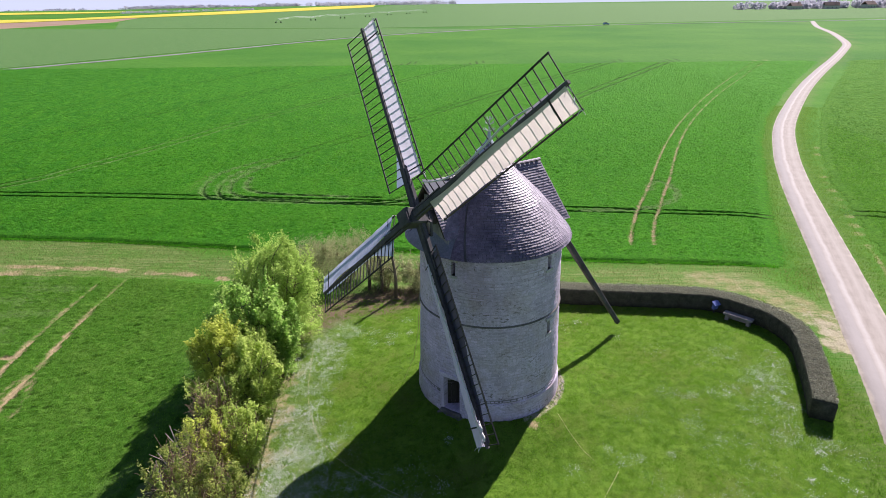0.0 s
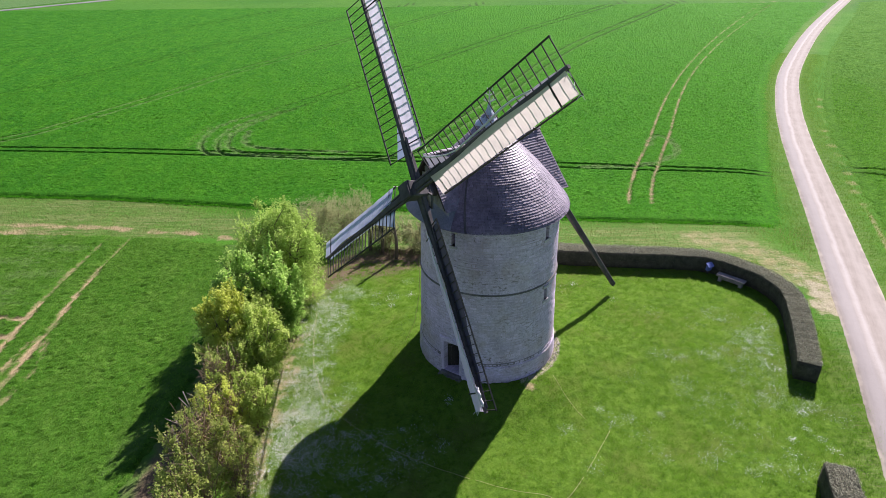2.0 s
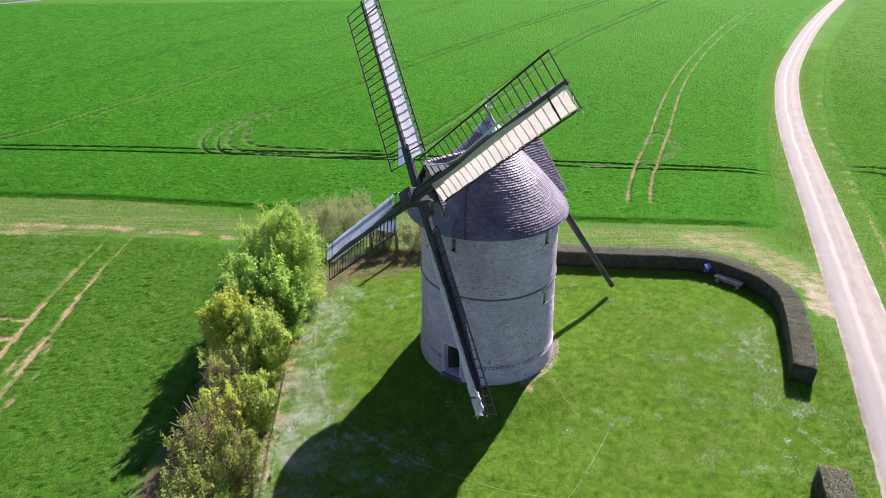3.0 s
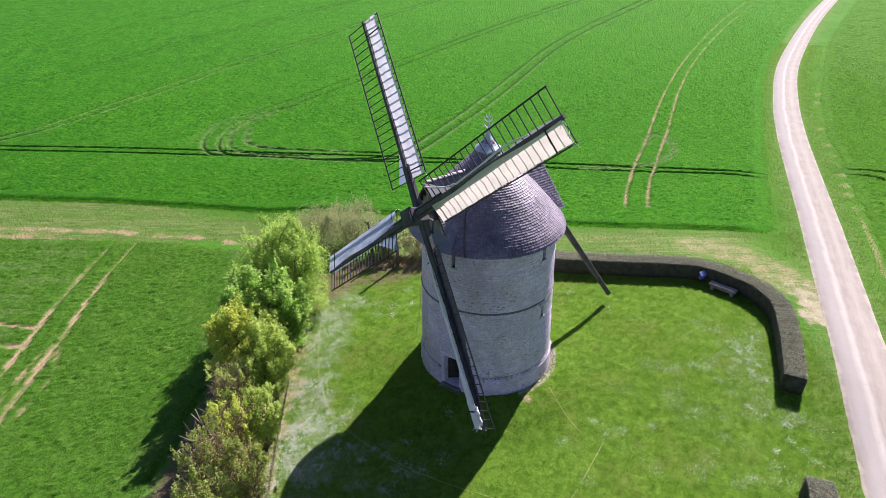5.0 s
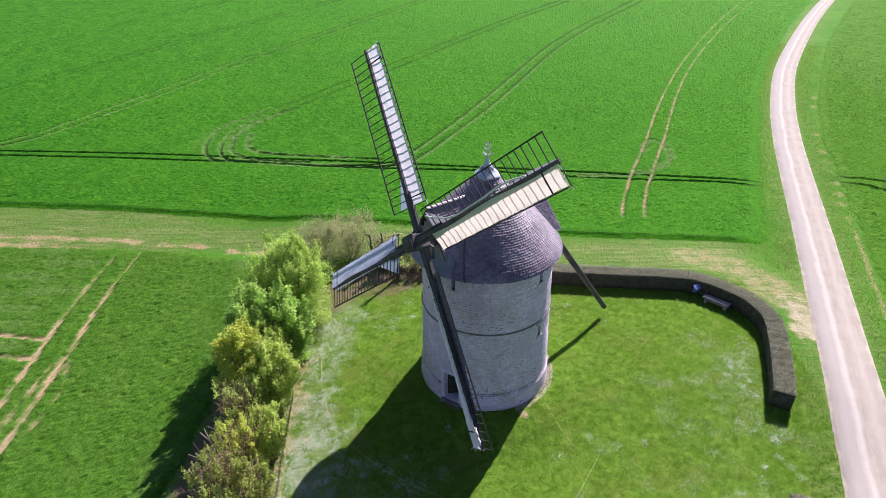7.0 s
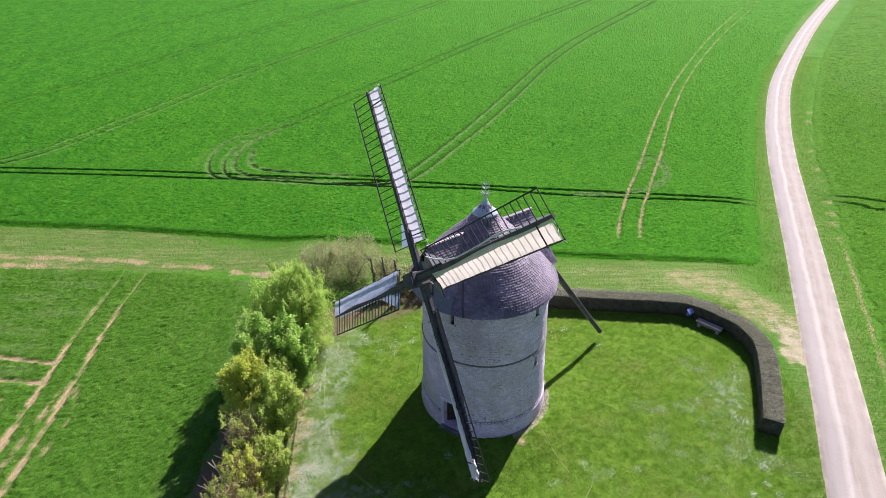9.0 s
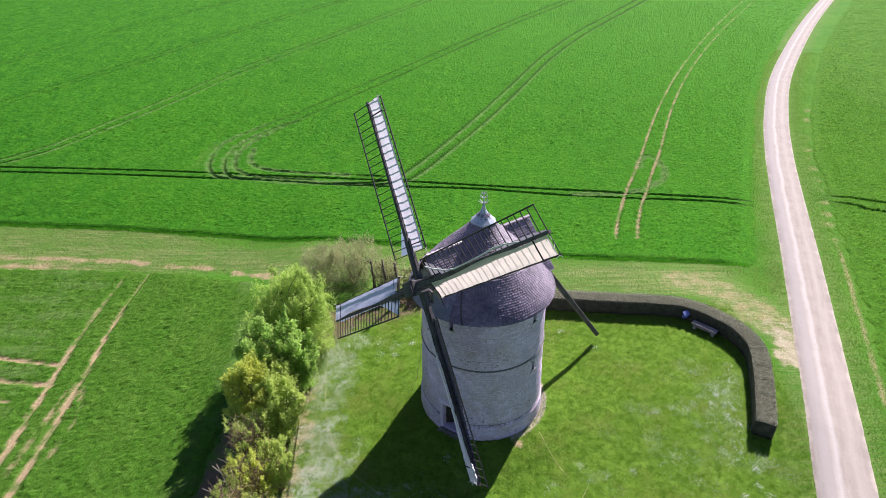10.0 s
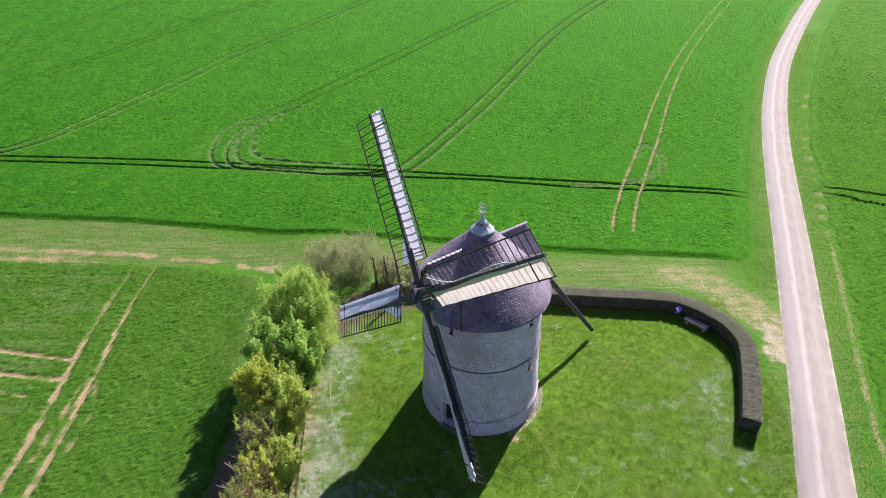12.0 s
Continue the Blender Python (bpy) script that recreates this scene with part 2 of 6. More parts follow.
ROAD = road_material()
LIMEWASH = surface("lime_rendered_stone", (0.68, 0.570, 0.745), (0.88, 0.750, 0.950), 0.6, 9.0, 0.92, 0.02,
                 stain=((0.56, 0.445, 0.51), 1.1, 0.46, 0.66))
def masonry_courses(m, centre, radius):
    """Adds faint coursed joints round a tower to a rendered wall."""
    nt = m.node_tree
    bsdf = nt.nodes["Principled BSDF"]
    pos = nt.nodes.new("ShaderNodeNewGeometry").outputs["Position"]
    sub = nt.nodes.new("ShaderNodeVectorMath")
    sub.operation = "SUBTRACT"
    sub.inputs[1].default_value = (*centre, 0)
    nt.links.new(pos, sub.inputs[0])
    sep = nt.nodes.new("ShaderNodeSeparateXYZ")
    nt.links.new(sub.outputs[0], sep.inputs[0])
    ang = times(nt, times(nt, sep.outputs["Y"], sep.outputs["X"], "ARCTAN2"), radius)
    com = nt.nodes.new("ShaderNodeCombineXYZ")
    nt.links.new(ang, com.inputs["X"])
    nt.links.new(times(nt, sep.outputs["Z"], times(nt, noise_at(nt, 1.2, 2.0), 0.10), "ADD"), com.inputs["Y"])
    br = nt.nodes.new("ShaderNodeTexBrick")
    br.inputs["Scale"].default_value, br.inputs["Mortar Size"].default_value, br.inputs["Mortar Smooth"].default_value = 1.0, 0.018, 0.3
    br.inputs["Brick Width"].default_value, br.inputs["Row Height"].default_value = 0.30, 0.145
    nt.links.new(com.outputs[0], br.inputs["Vector"])
    br.inputs["Color1"].default_value, br.inputs["Color2"].default_value, br.inputs["Mortar"].default_value = (0.86, 0.85, 0.84, 1), (1.0, 1.0, 1.0, 1), (0.62, 0.60, 0.58, 1)
    old = bsdf.inputs["Base Color"].links[0].from_socket
    fac = times(nt, spread(nt, noise_at(nt, 0.9, 6.0, 0.7), 0.36, 0.56), 0.55)
    col = blend(nt, fac, old, br.outputs["Color"], "MULTIPLY")

    def flat_noise(sx, sy, detail, rough):
        """Noise laid out along the courses."""
        st_ = nt.nodes.new("ShaderNodeMapping")
        st_.inputs["Scale"].default_value = (sx, sy, 1)
        nt.links.new(com.outputs[0], st_.inputs["Vector"])
        n_ = nt.nodes.new("ShaderNodeTexNoise")
        n_.inputs["Scale"].default_value, n_.inputs["Detail"].default_value, n_.inputs["Roughness"].default_value = 1.0, detail, rough
        nt.links.new(st_.outputs["Vector"], n_.inputs["Vector"])
        return n_.outputs["Fac"]

    # pitted joints: short dark dashes, gathered in worn stretches; pale lime smears; damp and ochre blooms
    worn = spread(nt, flat_noise(0.45, 1.1, 5.0, 0.65), 0.46, 0.60)
    dash = spread(nt, flat_noise(5.0, 10.5, 4.0, 0.65), 0.53, 0.61)
    col = blend(nt, times(nt, times(nt, dash, times(nt, worn, 0.22, "ADD")), 0.80), col, (0.17, 0.130, 0.130))
    col = blend(nt, times(nt, spread(nt, flat_noise(3.0, 3.6, 6.0, 0.75), 0.53, 0.68), 0.45), col, (0.86, 0.78, 0.88))
    col = blend(nt, times(nt, spread(nt, flat_noise(0.5, 0.55, 4.0, 0.65), 0.50, 0.70), 0.38), col, (0.50, 0.41, 0.40))
    col = blend(nt, times(nt, spread(nt, flat_noise(9.0, 11.0, 4.0, 0.7), 0.46, 0.66), 0.40), col, (0.34, 0.285, 0.33))
    nt.links.new(col, bsdf.inputs["Base Color"])
    b2_ = nt.nodes.new("ShaderNodeBump")
    b2_.inputs["Strength"].default_value, b2_.inputs["Distance"].default_value = 0.25, 0.02
    b2_.invert = True
    nt.links.new(br.outputs["Fac"], b2_.inputs["Height"])
    nt.links.new(bsdf.inputs["Normal"].links[0].from_socket, b2_.inputs["Normal"])
    nt.links.new(b2_.outputs["Normal"], bsdf.inputs["Normal"])


masonry_courses(LIMEWASH, (2.12, 28.35), 3.35)
STONE = surface("limestone_block", (0.56, 0.465, 0.580), (0.82, 0.690, 0.850), 1.5, 14.0, 0.92, 0.016, random_tint=0.12)
STONE_REST = surface("limestone_rubble", (0.56, 0.465, 0.580), (0.82, 0.690, 0.850), 1.5, 14.0, 0.92, 0.016, random_tint=0.12, island=True)
CUT_STONE = surface("cut_limestone", (0.48, 0.43, 0.44), (0.65, 0.59, 0.60), 2.0, 18.0, 0.9, 0.006)
TILE = surface("weathered_shingle", (0.118, 0.094, 0.132), (0.285, 0.228, 0.290), 0.9, 16.0, 0.5, 0.006, random_tint=0.22, island=True, spec=0.6)
UNDER = surface("roof_boarding", (0.05, 0.042, 0.036), (0.09, 0.075, 0.06), 2.0, 12.0, 0.9, 0.004)
LEAD = surface("lead_sheet", (0.40, 0.45, 0.53), (0.56, 0.61, 0.69), 2.5, 14.0, 0.55, 0.004, metal=0.25)
ZINC = surface("dull_zinc", (0.22, 0.23, 0.28), (0.36, 0.37, 0.44), 1.5, 14.0, 0.6, 0.006, metal=0.15)
PALE_LEAD = surface("pale_lead", (0.46, 0.48, 0.50), (0.62, 0.63, 0.65), 5.0, 30.0, 0.5, 0.003, metal=0.15)
DARK_STONE = surface("dark_stone", (0.13, 0.115, 0.11), (0.25, 0.225, 0.21), 2.5, 14.0, 0.92, 0.008)
PITTED = surface("pitted_stone", (0.22, 0.185, 0.195), (0.38, 0.325, 0.35), 3.0, 12.0, 0.92, 0.01)
OLD_WOOD = surface("tarred_oak", (0.058, 0.052, 0.055), (0.135, 0.120, 0.122), 1.6, 24.0, 0.8, 0.006, stretch=(1, 1, 0.3))
GREY_WOOD = surface("grey_weathered_boards", (0.30, 0.285, 0.275), (0.48, 0.455, 0.44), 1.5, 20.0, 0.85, 0.006, stretch=(1, 1, 0.2), random_tint=0.12)
PALE_WOOD = surface("bare_planed_wood", (0.52, 0.41, 0.36), (0.70, 0.57, 0.50), 2.0, 22.0, 0.8, 0.004)
LATH = surface("dark_painted_lath", (0.028, 0.027, 0.026), (0.060, 0.056, 0.052), 3.0, 25.0, 0.7, 0.003)
IRON = surface("wrought_iron", (0.05, 0.05, 0.052), (0.10, 0.10, 0.105), 4.0, 20.0, 0.55, 0.003, metal=0.6)
DARK = surface("dark_interior", (0.015, 0.014, 0.013), (0.03, 0.028, 0.026), 2.0, 10.0, 0.95, 0.0)
DOOR_WOOD = surface("dark_door_planks", (0.035, 0.028, 0.022), (0.075, 0.060, 0.047), 2.0, 22.0, 0.7, 0.004, stretch=(1, 1, 0.15))
CLOTH = cloth_material("sail_canvas", (0.78, 0.735, 0.835), 0.47)
# copy of the canvas tinted blue: the left sail's shade is in the colour
CLOTH_BLUE_SHADE = cloth_material("shaded_sail_canvas", (0.62, 0.655, 0.86), 0.42)
# cream tint for the right sail
CLOTH_CREAM = cloth_material("cream_sail_canvas", (0.74, 0.655, 0.600), 0.40)
# white cloth coloured blue, as it looks in skylit shade
CLOTH_GREY = cloth_material("furled_canvas", (0.52, 0.61, 0.80), 0.25)
# lilac tint paints skylit shade on the lower sail, against green bounce
CLOTH_LILAC_SHADE = cloth_material("skylit_sail_canvas", (0.84, 0.73, 0.87), 0.42)
CLOTH_SLATE = cloth_material("grey_canvas", (0.36, 0.345, 0.40), 0.25)
# near-black canvas for the lower sail's bare side
CLOTH_DARK = cloth_material("dark_canvas", (0.085, 0.080, 0.115), 0.05)
ROPE = surface("hemp_rope", (0.52, 0.45, 0.22), (0.68, 0.60, 0.34), 6.0, 40.0, 0.9, 0.002)
WHITE_ROPE = surface("white_cord", (0.66, 0.65, 0.62), (0.80, 0.79, 0.77), 6.0, 40.0, 0.9, 0.0)
BARK = surface("bark", (0.10, 0.080, 0.058), (0.20, 0.165, 0.12), 3.0, 22.0, 0.92, 0.01, stretch=(1, 1, 0.3))
TWIG = surface("dead_twigs", (0.24, 0.165, 0.095), (0.40, 0.30, 0.19), 3.0, 22.0, 0.9, 0.004)
STICK = surface("bleached_sticks", (0.36, 0.30, 0.235), (0.54, 0.47, 0.385), 3.0, 22.0, 0.9, 0.004)
# hedge sides and core are coloured darker than the top, as shade
HEDGE_SIDE_SHADE = leafy("shaded_hedge_leaves", (0.060, 0.066, 0.038), (0.130, 0.132, 0.082), 0.1, 0.04, 0.2)
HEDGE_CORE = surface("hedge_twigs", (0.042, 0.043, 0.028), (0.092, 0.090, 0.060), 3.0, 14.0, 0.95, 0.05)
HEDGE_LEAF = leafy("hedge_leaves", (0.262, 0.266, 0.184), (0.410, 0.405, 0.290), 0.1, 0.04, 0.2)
LEAF_FRESH = leafy("fresh_leaves", (0.235, 0.375, 0.062), (0.470, 0.610, 0.155), 0.08, 0.66, 0.35)
LEAF_DEEP = leafy("deep_green_leaves", (0.215, 0.385, 0.068), (0.470, 0.640, 0.175), 0.10, 0.66, 0.35)
LEAF_GOLD = leafy("yellow_leaves", (0.340, 0.410, 0.060), (0.590, 0.640, 0.140), 0.08, 0.66, 0.30)
LEAF_LIME = leafy("lime_leaves", (0.275, 0.385, 0.070), (0.520, 0.620, 0.170), 0.08, 0.66, 0.30)
LEAF_OLIVE = leafy("olive_leaves", (0.190, 0.270, 0.055), (0.430, 0.480, 0.130), 0.08, 0.6, 0.30)
LEAF_DULL = leafy("budding_leaves", (0.215, 0.240, 0.105), (0.390, 0.400, 0.200), 0.08, 0.5, 0.30)
CONCRETE = surface("concrete", (0.22, 0.195, 0.185), (0.36, 0.325, 0.305), 3.0, 25.0, 0.92, 0.004)
BLUE = surface("blue_enamel", (0.12, 0.16, 0.42), (0.19, 0.24, 0.55), 4.0, 30.0, 0.45, 0.0)
PETAL = surface("white_petals", (0.66, 0.68, 0.62), (0.80, 0.81, 0.77), 3.0, 20.0, 0.8, 0.0)
PEBBLE = surface("loose_stone", (0.36, 0.33, 0.28), (0.56, 0.52, 0.45), 5.0, 30.0, 0.95, 0.004, random_tint=0.2, island=True)
RAPE = crop_material("rapeseed_bloom", (0.52, 0.45, 0.05), (0.64, 0.56, 0.07), (0.58, 0.53, 0.10))
PLOUGHED = surface("ploughed_soil", (0.25, 0.165, 0.105), (0.33, 0.225, 0.15), 0.02, 0.6, 0.95, 0.0)
# wheat green paled and greyed: the haze of distance is in the colour
FAR_GREEN_HAZED = crop_material("hazed_far_wheat", (0.085, 0.190, 0.055), (0.105, 0.210, 0.065), (0.140, 0.225, 0.080))
# tree colour lightened towards blue-grey to carry the distance haze
FAR_WOOD_HAZED = leafy("hazed_wood_leaves", (0.33, 0.33, 0.38), (0.47, 0.47, 0.52), 0.05, 0.55, 0.2)
ASPHALT = surface("worn_asphalt", (0.17, 0.17, 0.165), (0.24, 0.24, 0.235), 0.3, 3.0, 0.9, 0.0)
PLASTER = surface("pale_house_plaster", (0.55, 0.51, 0.45), (0.68, 0.64, 0.58), 0.3, 3.0, 0.9, 0.0)
ROOF_TILE = surface("brown_roof_tiles", (0.19, 0.12, 0.09), (0.29, 0.19, 0.145), 0.4, 4.0, 0.85, 0.0)
CAR_PAINT = surface("blue_car_paint", (0.25, 0.42, 0.62), (0.32, 0.50, 0.70), 1.0, 10.0, 0.3, 0.0, spec=0.5)
GLASS_DARK = surface("dark_glazing", (0.02, 0.024, 0.028), (0.03, 0.035, 0.04), 1.0, 8.0, 0.1, 0.0, spec=0.5)
RUBBER = surface("tyre_rubber", (0.018, 0.018, 0.018), (0.03, 0.03, 0.03), 3.0, 20.0, 0.85, 0.0)
STEEL = surface("galvanised_steel", (0.40, 0.41, 0.42), (0.52, 0.53, 0.54), 2.0, 15.0, 0.5, 0.0, metal=0.6)


# ---- building helpers ----
def mesh_of(name, verts, faces, material, smooth=False):
    me = bpy.data.meshes.new(name)
    me.from_pydata([tuple(v) for v in (verts.tolist() if hasattr(verts, "tolist") else verts)], [], faces.tolist() if hasattr(faces, "tolist") else faces)
    me.materials.append(material)
    if smooth:
        me.polygons.foreach_set("use_smooth", [True] * len(me.polygons))
    me.update()
    return me


def part(name, me, parent, label=""):
    """Links a mesh given in world coordinates as one part under a thing or part."""
    ob = new(name, me)
    ob.parent = parent
    ob.matrix_parent_inverse = parent.matrix_world.inverted() if parent.type == "EMPTY" else Matrix()
    if label:
        ob["label"] = label
    return ob


def thing(name, place, label, category, group="", kind=""):
    ob = new(name)
    ob.empty_display_size = 0.3
    ob.matrix_world = Matrix.Translation(place)
    bpy.context.view_layer.update()
    return tagged(ob, label, category, group, kind)


class Shape:
    """Collects vertices and faces of one mesh."""

    def __init__(self):
        self.v, self.f = [], []

    def quadstrip(self, rings, closed=True, caps=True):
        """Joins rings of equal length."""
        n, base = len(rings[0]), len(self.v)
        for ring in rings:
            self.v += [tuple(p) for p in ring]
        for i in range(len(rings) - 1):
            for j in range(n if closed else n - 1):
                k = (j + 1) % n
                self.f.append((base + i * n + j, base + i * n + k, base + (i + 1) * n + k, base + (i + 1) * n + j))
        if caps and closed:
            self.f.append(tuple(base + j for j in reversed(range(n))))
            self.f.append(tuple(base + (len(rings) - 1) * n + j for j in range(n)))
        return self

    def beam(self, a, b, width, depth, side, width2=None, depth2=None, chamfer=0.18):
        """A chamfered beam from a to b; width lies along side."""
        a, b, side = Vector(a), Vector(b), Vector(side)
        axis = (b - a).normalized()
        side = (side - axis * side.dot(axis)).normalized()
        other = axis.cross(side)
        rings = []
        for p, w, d in ((a, width, depth), (b, width2 or width, depth2 or depth)):
            c = chamfer * min(w, d)
            pts = [(-w / 2 + c, -d / 2), (w / 2 - c, -d / 2), (w / 2, -d / 2 + c), (w / 2, d / 2 - c), (w / 2 - c, d / 2), (-w / 2 + c, d / 2), (-w / 2, d / 2 - c), (-w / 2, -d / 2 + c)]
            rings.append([p + side * x + other * y for x, y in pts])
        return self.quadstrip(rings)

    def tube(self, points, radii, sides=6):
        pts = [Vector(p) for p in points]
        rings = []
        for i, p in enumerate(pts):
            d = (pts[min(i + 1, len(pts) - 1)] - pts[max(i - 1, 0)]).normalized()
            x = d.orthogonal().normalized() if abs(d.z) < 0.95 else Vector((1, 0, 0))
            if abs(d.z) < 0.95:
                x = d.cross(Vector((0, 0, 1))).normalized()
            y = d.cross(x)
            rings.append([p + (x * math.cos(2 * math.pi * j / sides) + y * math.sin(2 * math.pi * j / sides)) * radii[i] for j in range(sides)])
        return self.quadstrip(rings)

    def box(self, centre, size, turn=0.0, chamfer=0.0):
        c, s = math.cos(turn), math.sin(turn)
        a = Vector(centre) - Vector((0, 0, size[2] / 2))
        b = Vector(centre) + Vector((0, 0, size[2] / 2))
        return self.beam(a, b, size[0], size[1], (c, s, 0), chamfer=max(chamfer, 0.001))

    def mesh(self, name, material, smooth=False):
        return mesh_of(name, self.v, self.f, material, smooth)


def step(a, b, x):
    t = np.clip((np.asarray(x, float) - a) / (b - a), 0, 1)
    return t * t * (3 - 2 * t)


def terrain(x, y):
    """The lie of the land: a low mound for the mill, a field lower to the west."""
    left = -1.0 * step(-9, -17, x) * (1 - step(40, 58, y))
    lawn = (-0.25 + 0.45 * step(21, 30, y)) * step(-17, -9, x) * (1 - step(19, 25, x)) * (1 - step(37, 44, y))
    fall = -0.02 * np.maximum(0.0, np.hypot(x, y) - 2000.0)          # the plain falls away beyond its brow
    mound = np.maximum(0.0, 0.42 - lawn) * (1 - step(3.6, 6.4, np.hypot(x - 2.12, y - 28.35)))
    return left + lawn + mound + fall


def land(x, y):
    return float(terrain(x, y))


def to_line(x, y, line):
    """Distance of many places from a line of points."""
    d = np.full(x.shape, 1e9)
    for (ax, ay), (bx, by) in zip(line[:-1], line[1:]):
        vx, vy = bx - ax, by - ay
        t = np.clip(((x - ax) * vx + (y - ay) * vy) / (vx * vx + vy * vy), 0, 1)
        d = np.minimum(d, np.hypot(x - ax - t * vx, y - ay - t * vy))
    return d


def smooth_line(points, n=6):
    """Catmull-Rom through points."""
    p = np.array([points[0], *points, points[-1]], float)
    out = []
    for i in range(1, len(p) - 2):
        for t in np.linspace(0, 1, n, endpoint=False):
            out.append(0.5 * (2 * p[i] + (p[i + 1] - p[i - 1]) * t + (2 * p[i - 1] - 5 * p[i] + 4 * p[i + 1] - p[i + 2]) * t * t
                              + (3 * p[i] - p[i - 1] - 3 * p[i + 1] + p[i + 2]) * t ** 3))
    out.append(p[-1])
    return [tuple(q) for q in out]


def wobble(x, y, scale, seed=0.0):
    """Cheap smooth variation in -1..1 for many places."""
    a = np.sin(x * scale * 1.7 + seed * 3.1 + 1.3 * np.sin(y * scale * 1.1 + seed))
    b = np.sin(y * scale * 1.9 + seed * 1.7 + 1.1 * np.sin(x * scale * 0.9 + 2 * seed))
    c = np.sin((x + y) * scale * 3.3 + seed) * np.sin((x - y) * scale * 2.9 - seed)
    return (a + b + 0.8 * c) / 2.8


# ---- hazy sky low over the horizon ----
haze, nt_, _ = node_material("horizon_haze")
em = nt_.nodes.new("ShaderNodeEmission")
em.inputs["Color"].default_value, em.inputs["Strength"].default_value = (0.80, 0.88, 1.0, 1.0), 0.46
nt_.links.new(em.outputs[0], nt_.nodes["Material Output"].inputs["Surface"])
rim = Shape()
rim.quadstrip([[(4750 * math.cos(2 * math.pi * j / 96), 4750 * math.sin(2 * math.pi * j / 96), z) for j in range(96)] for z in (-60, 60, 260)], caps=False)
tagged(new("backdrop", rim.mesh("backdrop", haze)), "pale hazy sky low over the horizon", "sky", kind="structure")


# ---- ground, crops, roads ----
ROAD_MID = smooth_line([(18.0, -40), (16.6, 5), (18.0, 16), (19.9, 21.7), (22.2, 28.0), (24.9, 35.2), (28.3, 44.3), (32.6, 56.1), (36.2, 65.6), (41.0, 77.0),
                        (48.7, 93.0), (60.0, 112.6), (74.0, 135.3), (92.0, 162.6), (114.4, 195.6), (139.8, 234.4), (149, 250), (161, 274), (182, 319), (207, 378), (241.7, 448)])
FAR_ROAD = smooth_line([(-230, 60), (-165, 135), (-134, 184.5), (-104, 232), (-65.6, 302), (-32.5, 346), (32, 399), (98, 428), (168, 442.6), (241, 449), (300, 460), (620, 520)])
NORTH_EDGE = [(-200, 60), (-40.6, 50.0), (-29, 49.2), (-18.5, 48.0), (-14.2, 47.2), (9.6, 43.8), (15, 43.4), (18.2, 43.2), (23.6, 42.6)]
NORTH_EAST = [(24.3, 43.0), (26.8, 49), (29.9, 57), (35, 68.8), (41.1, 83), (49.5, 99.7), (63.5, 123.5), (77.4, 145.7), (112, 198), (141, 243), (175, 310), (232, 440)]
WEST_EDGE = [(-200, 47.5), (-37.5, 43.5), (-27.8, 43.3), (-21, 42.8), (-15.3, 41.8), (-13.6, 38), (-13.3, 33), (-12.9, 29), (-12.5, 25), (-12.8, 21), (-13.5, 12), (-14, -60)]
EAST_EDGE = [(23.2, -40), (22.2, 12), (22.9, 20), (24.5, 25.5), (26.5, 30.8), (28.9, 37.2), (31.0, 42.7), (33.3, 49.4), (35.7, 55.2), (38.9, 64.5), (44.5, 76.5), (52.8, 92), (63, 110), (78, 133), (95, 158), (150, 244), (252, 440)]
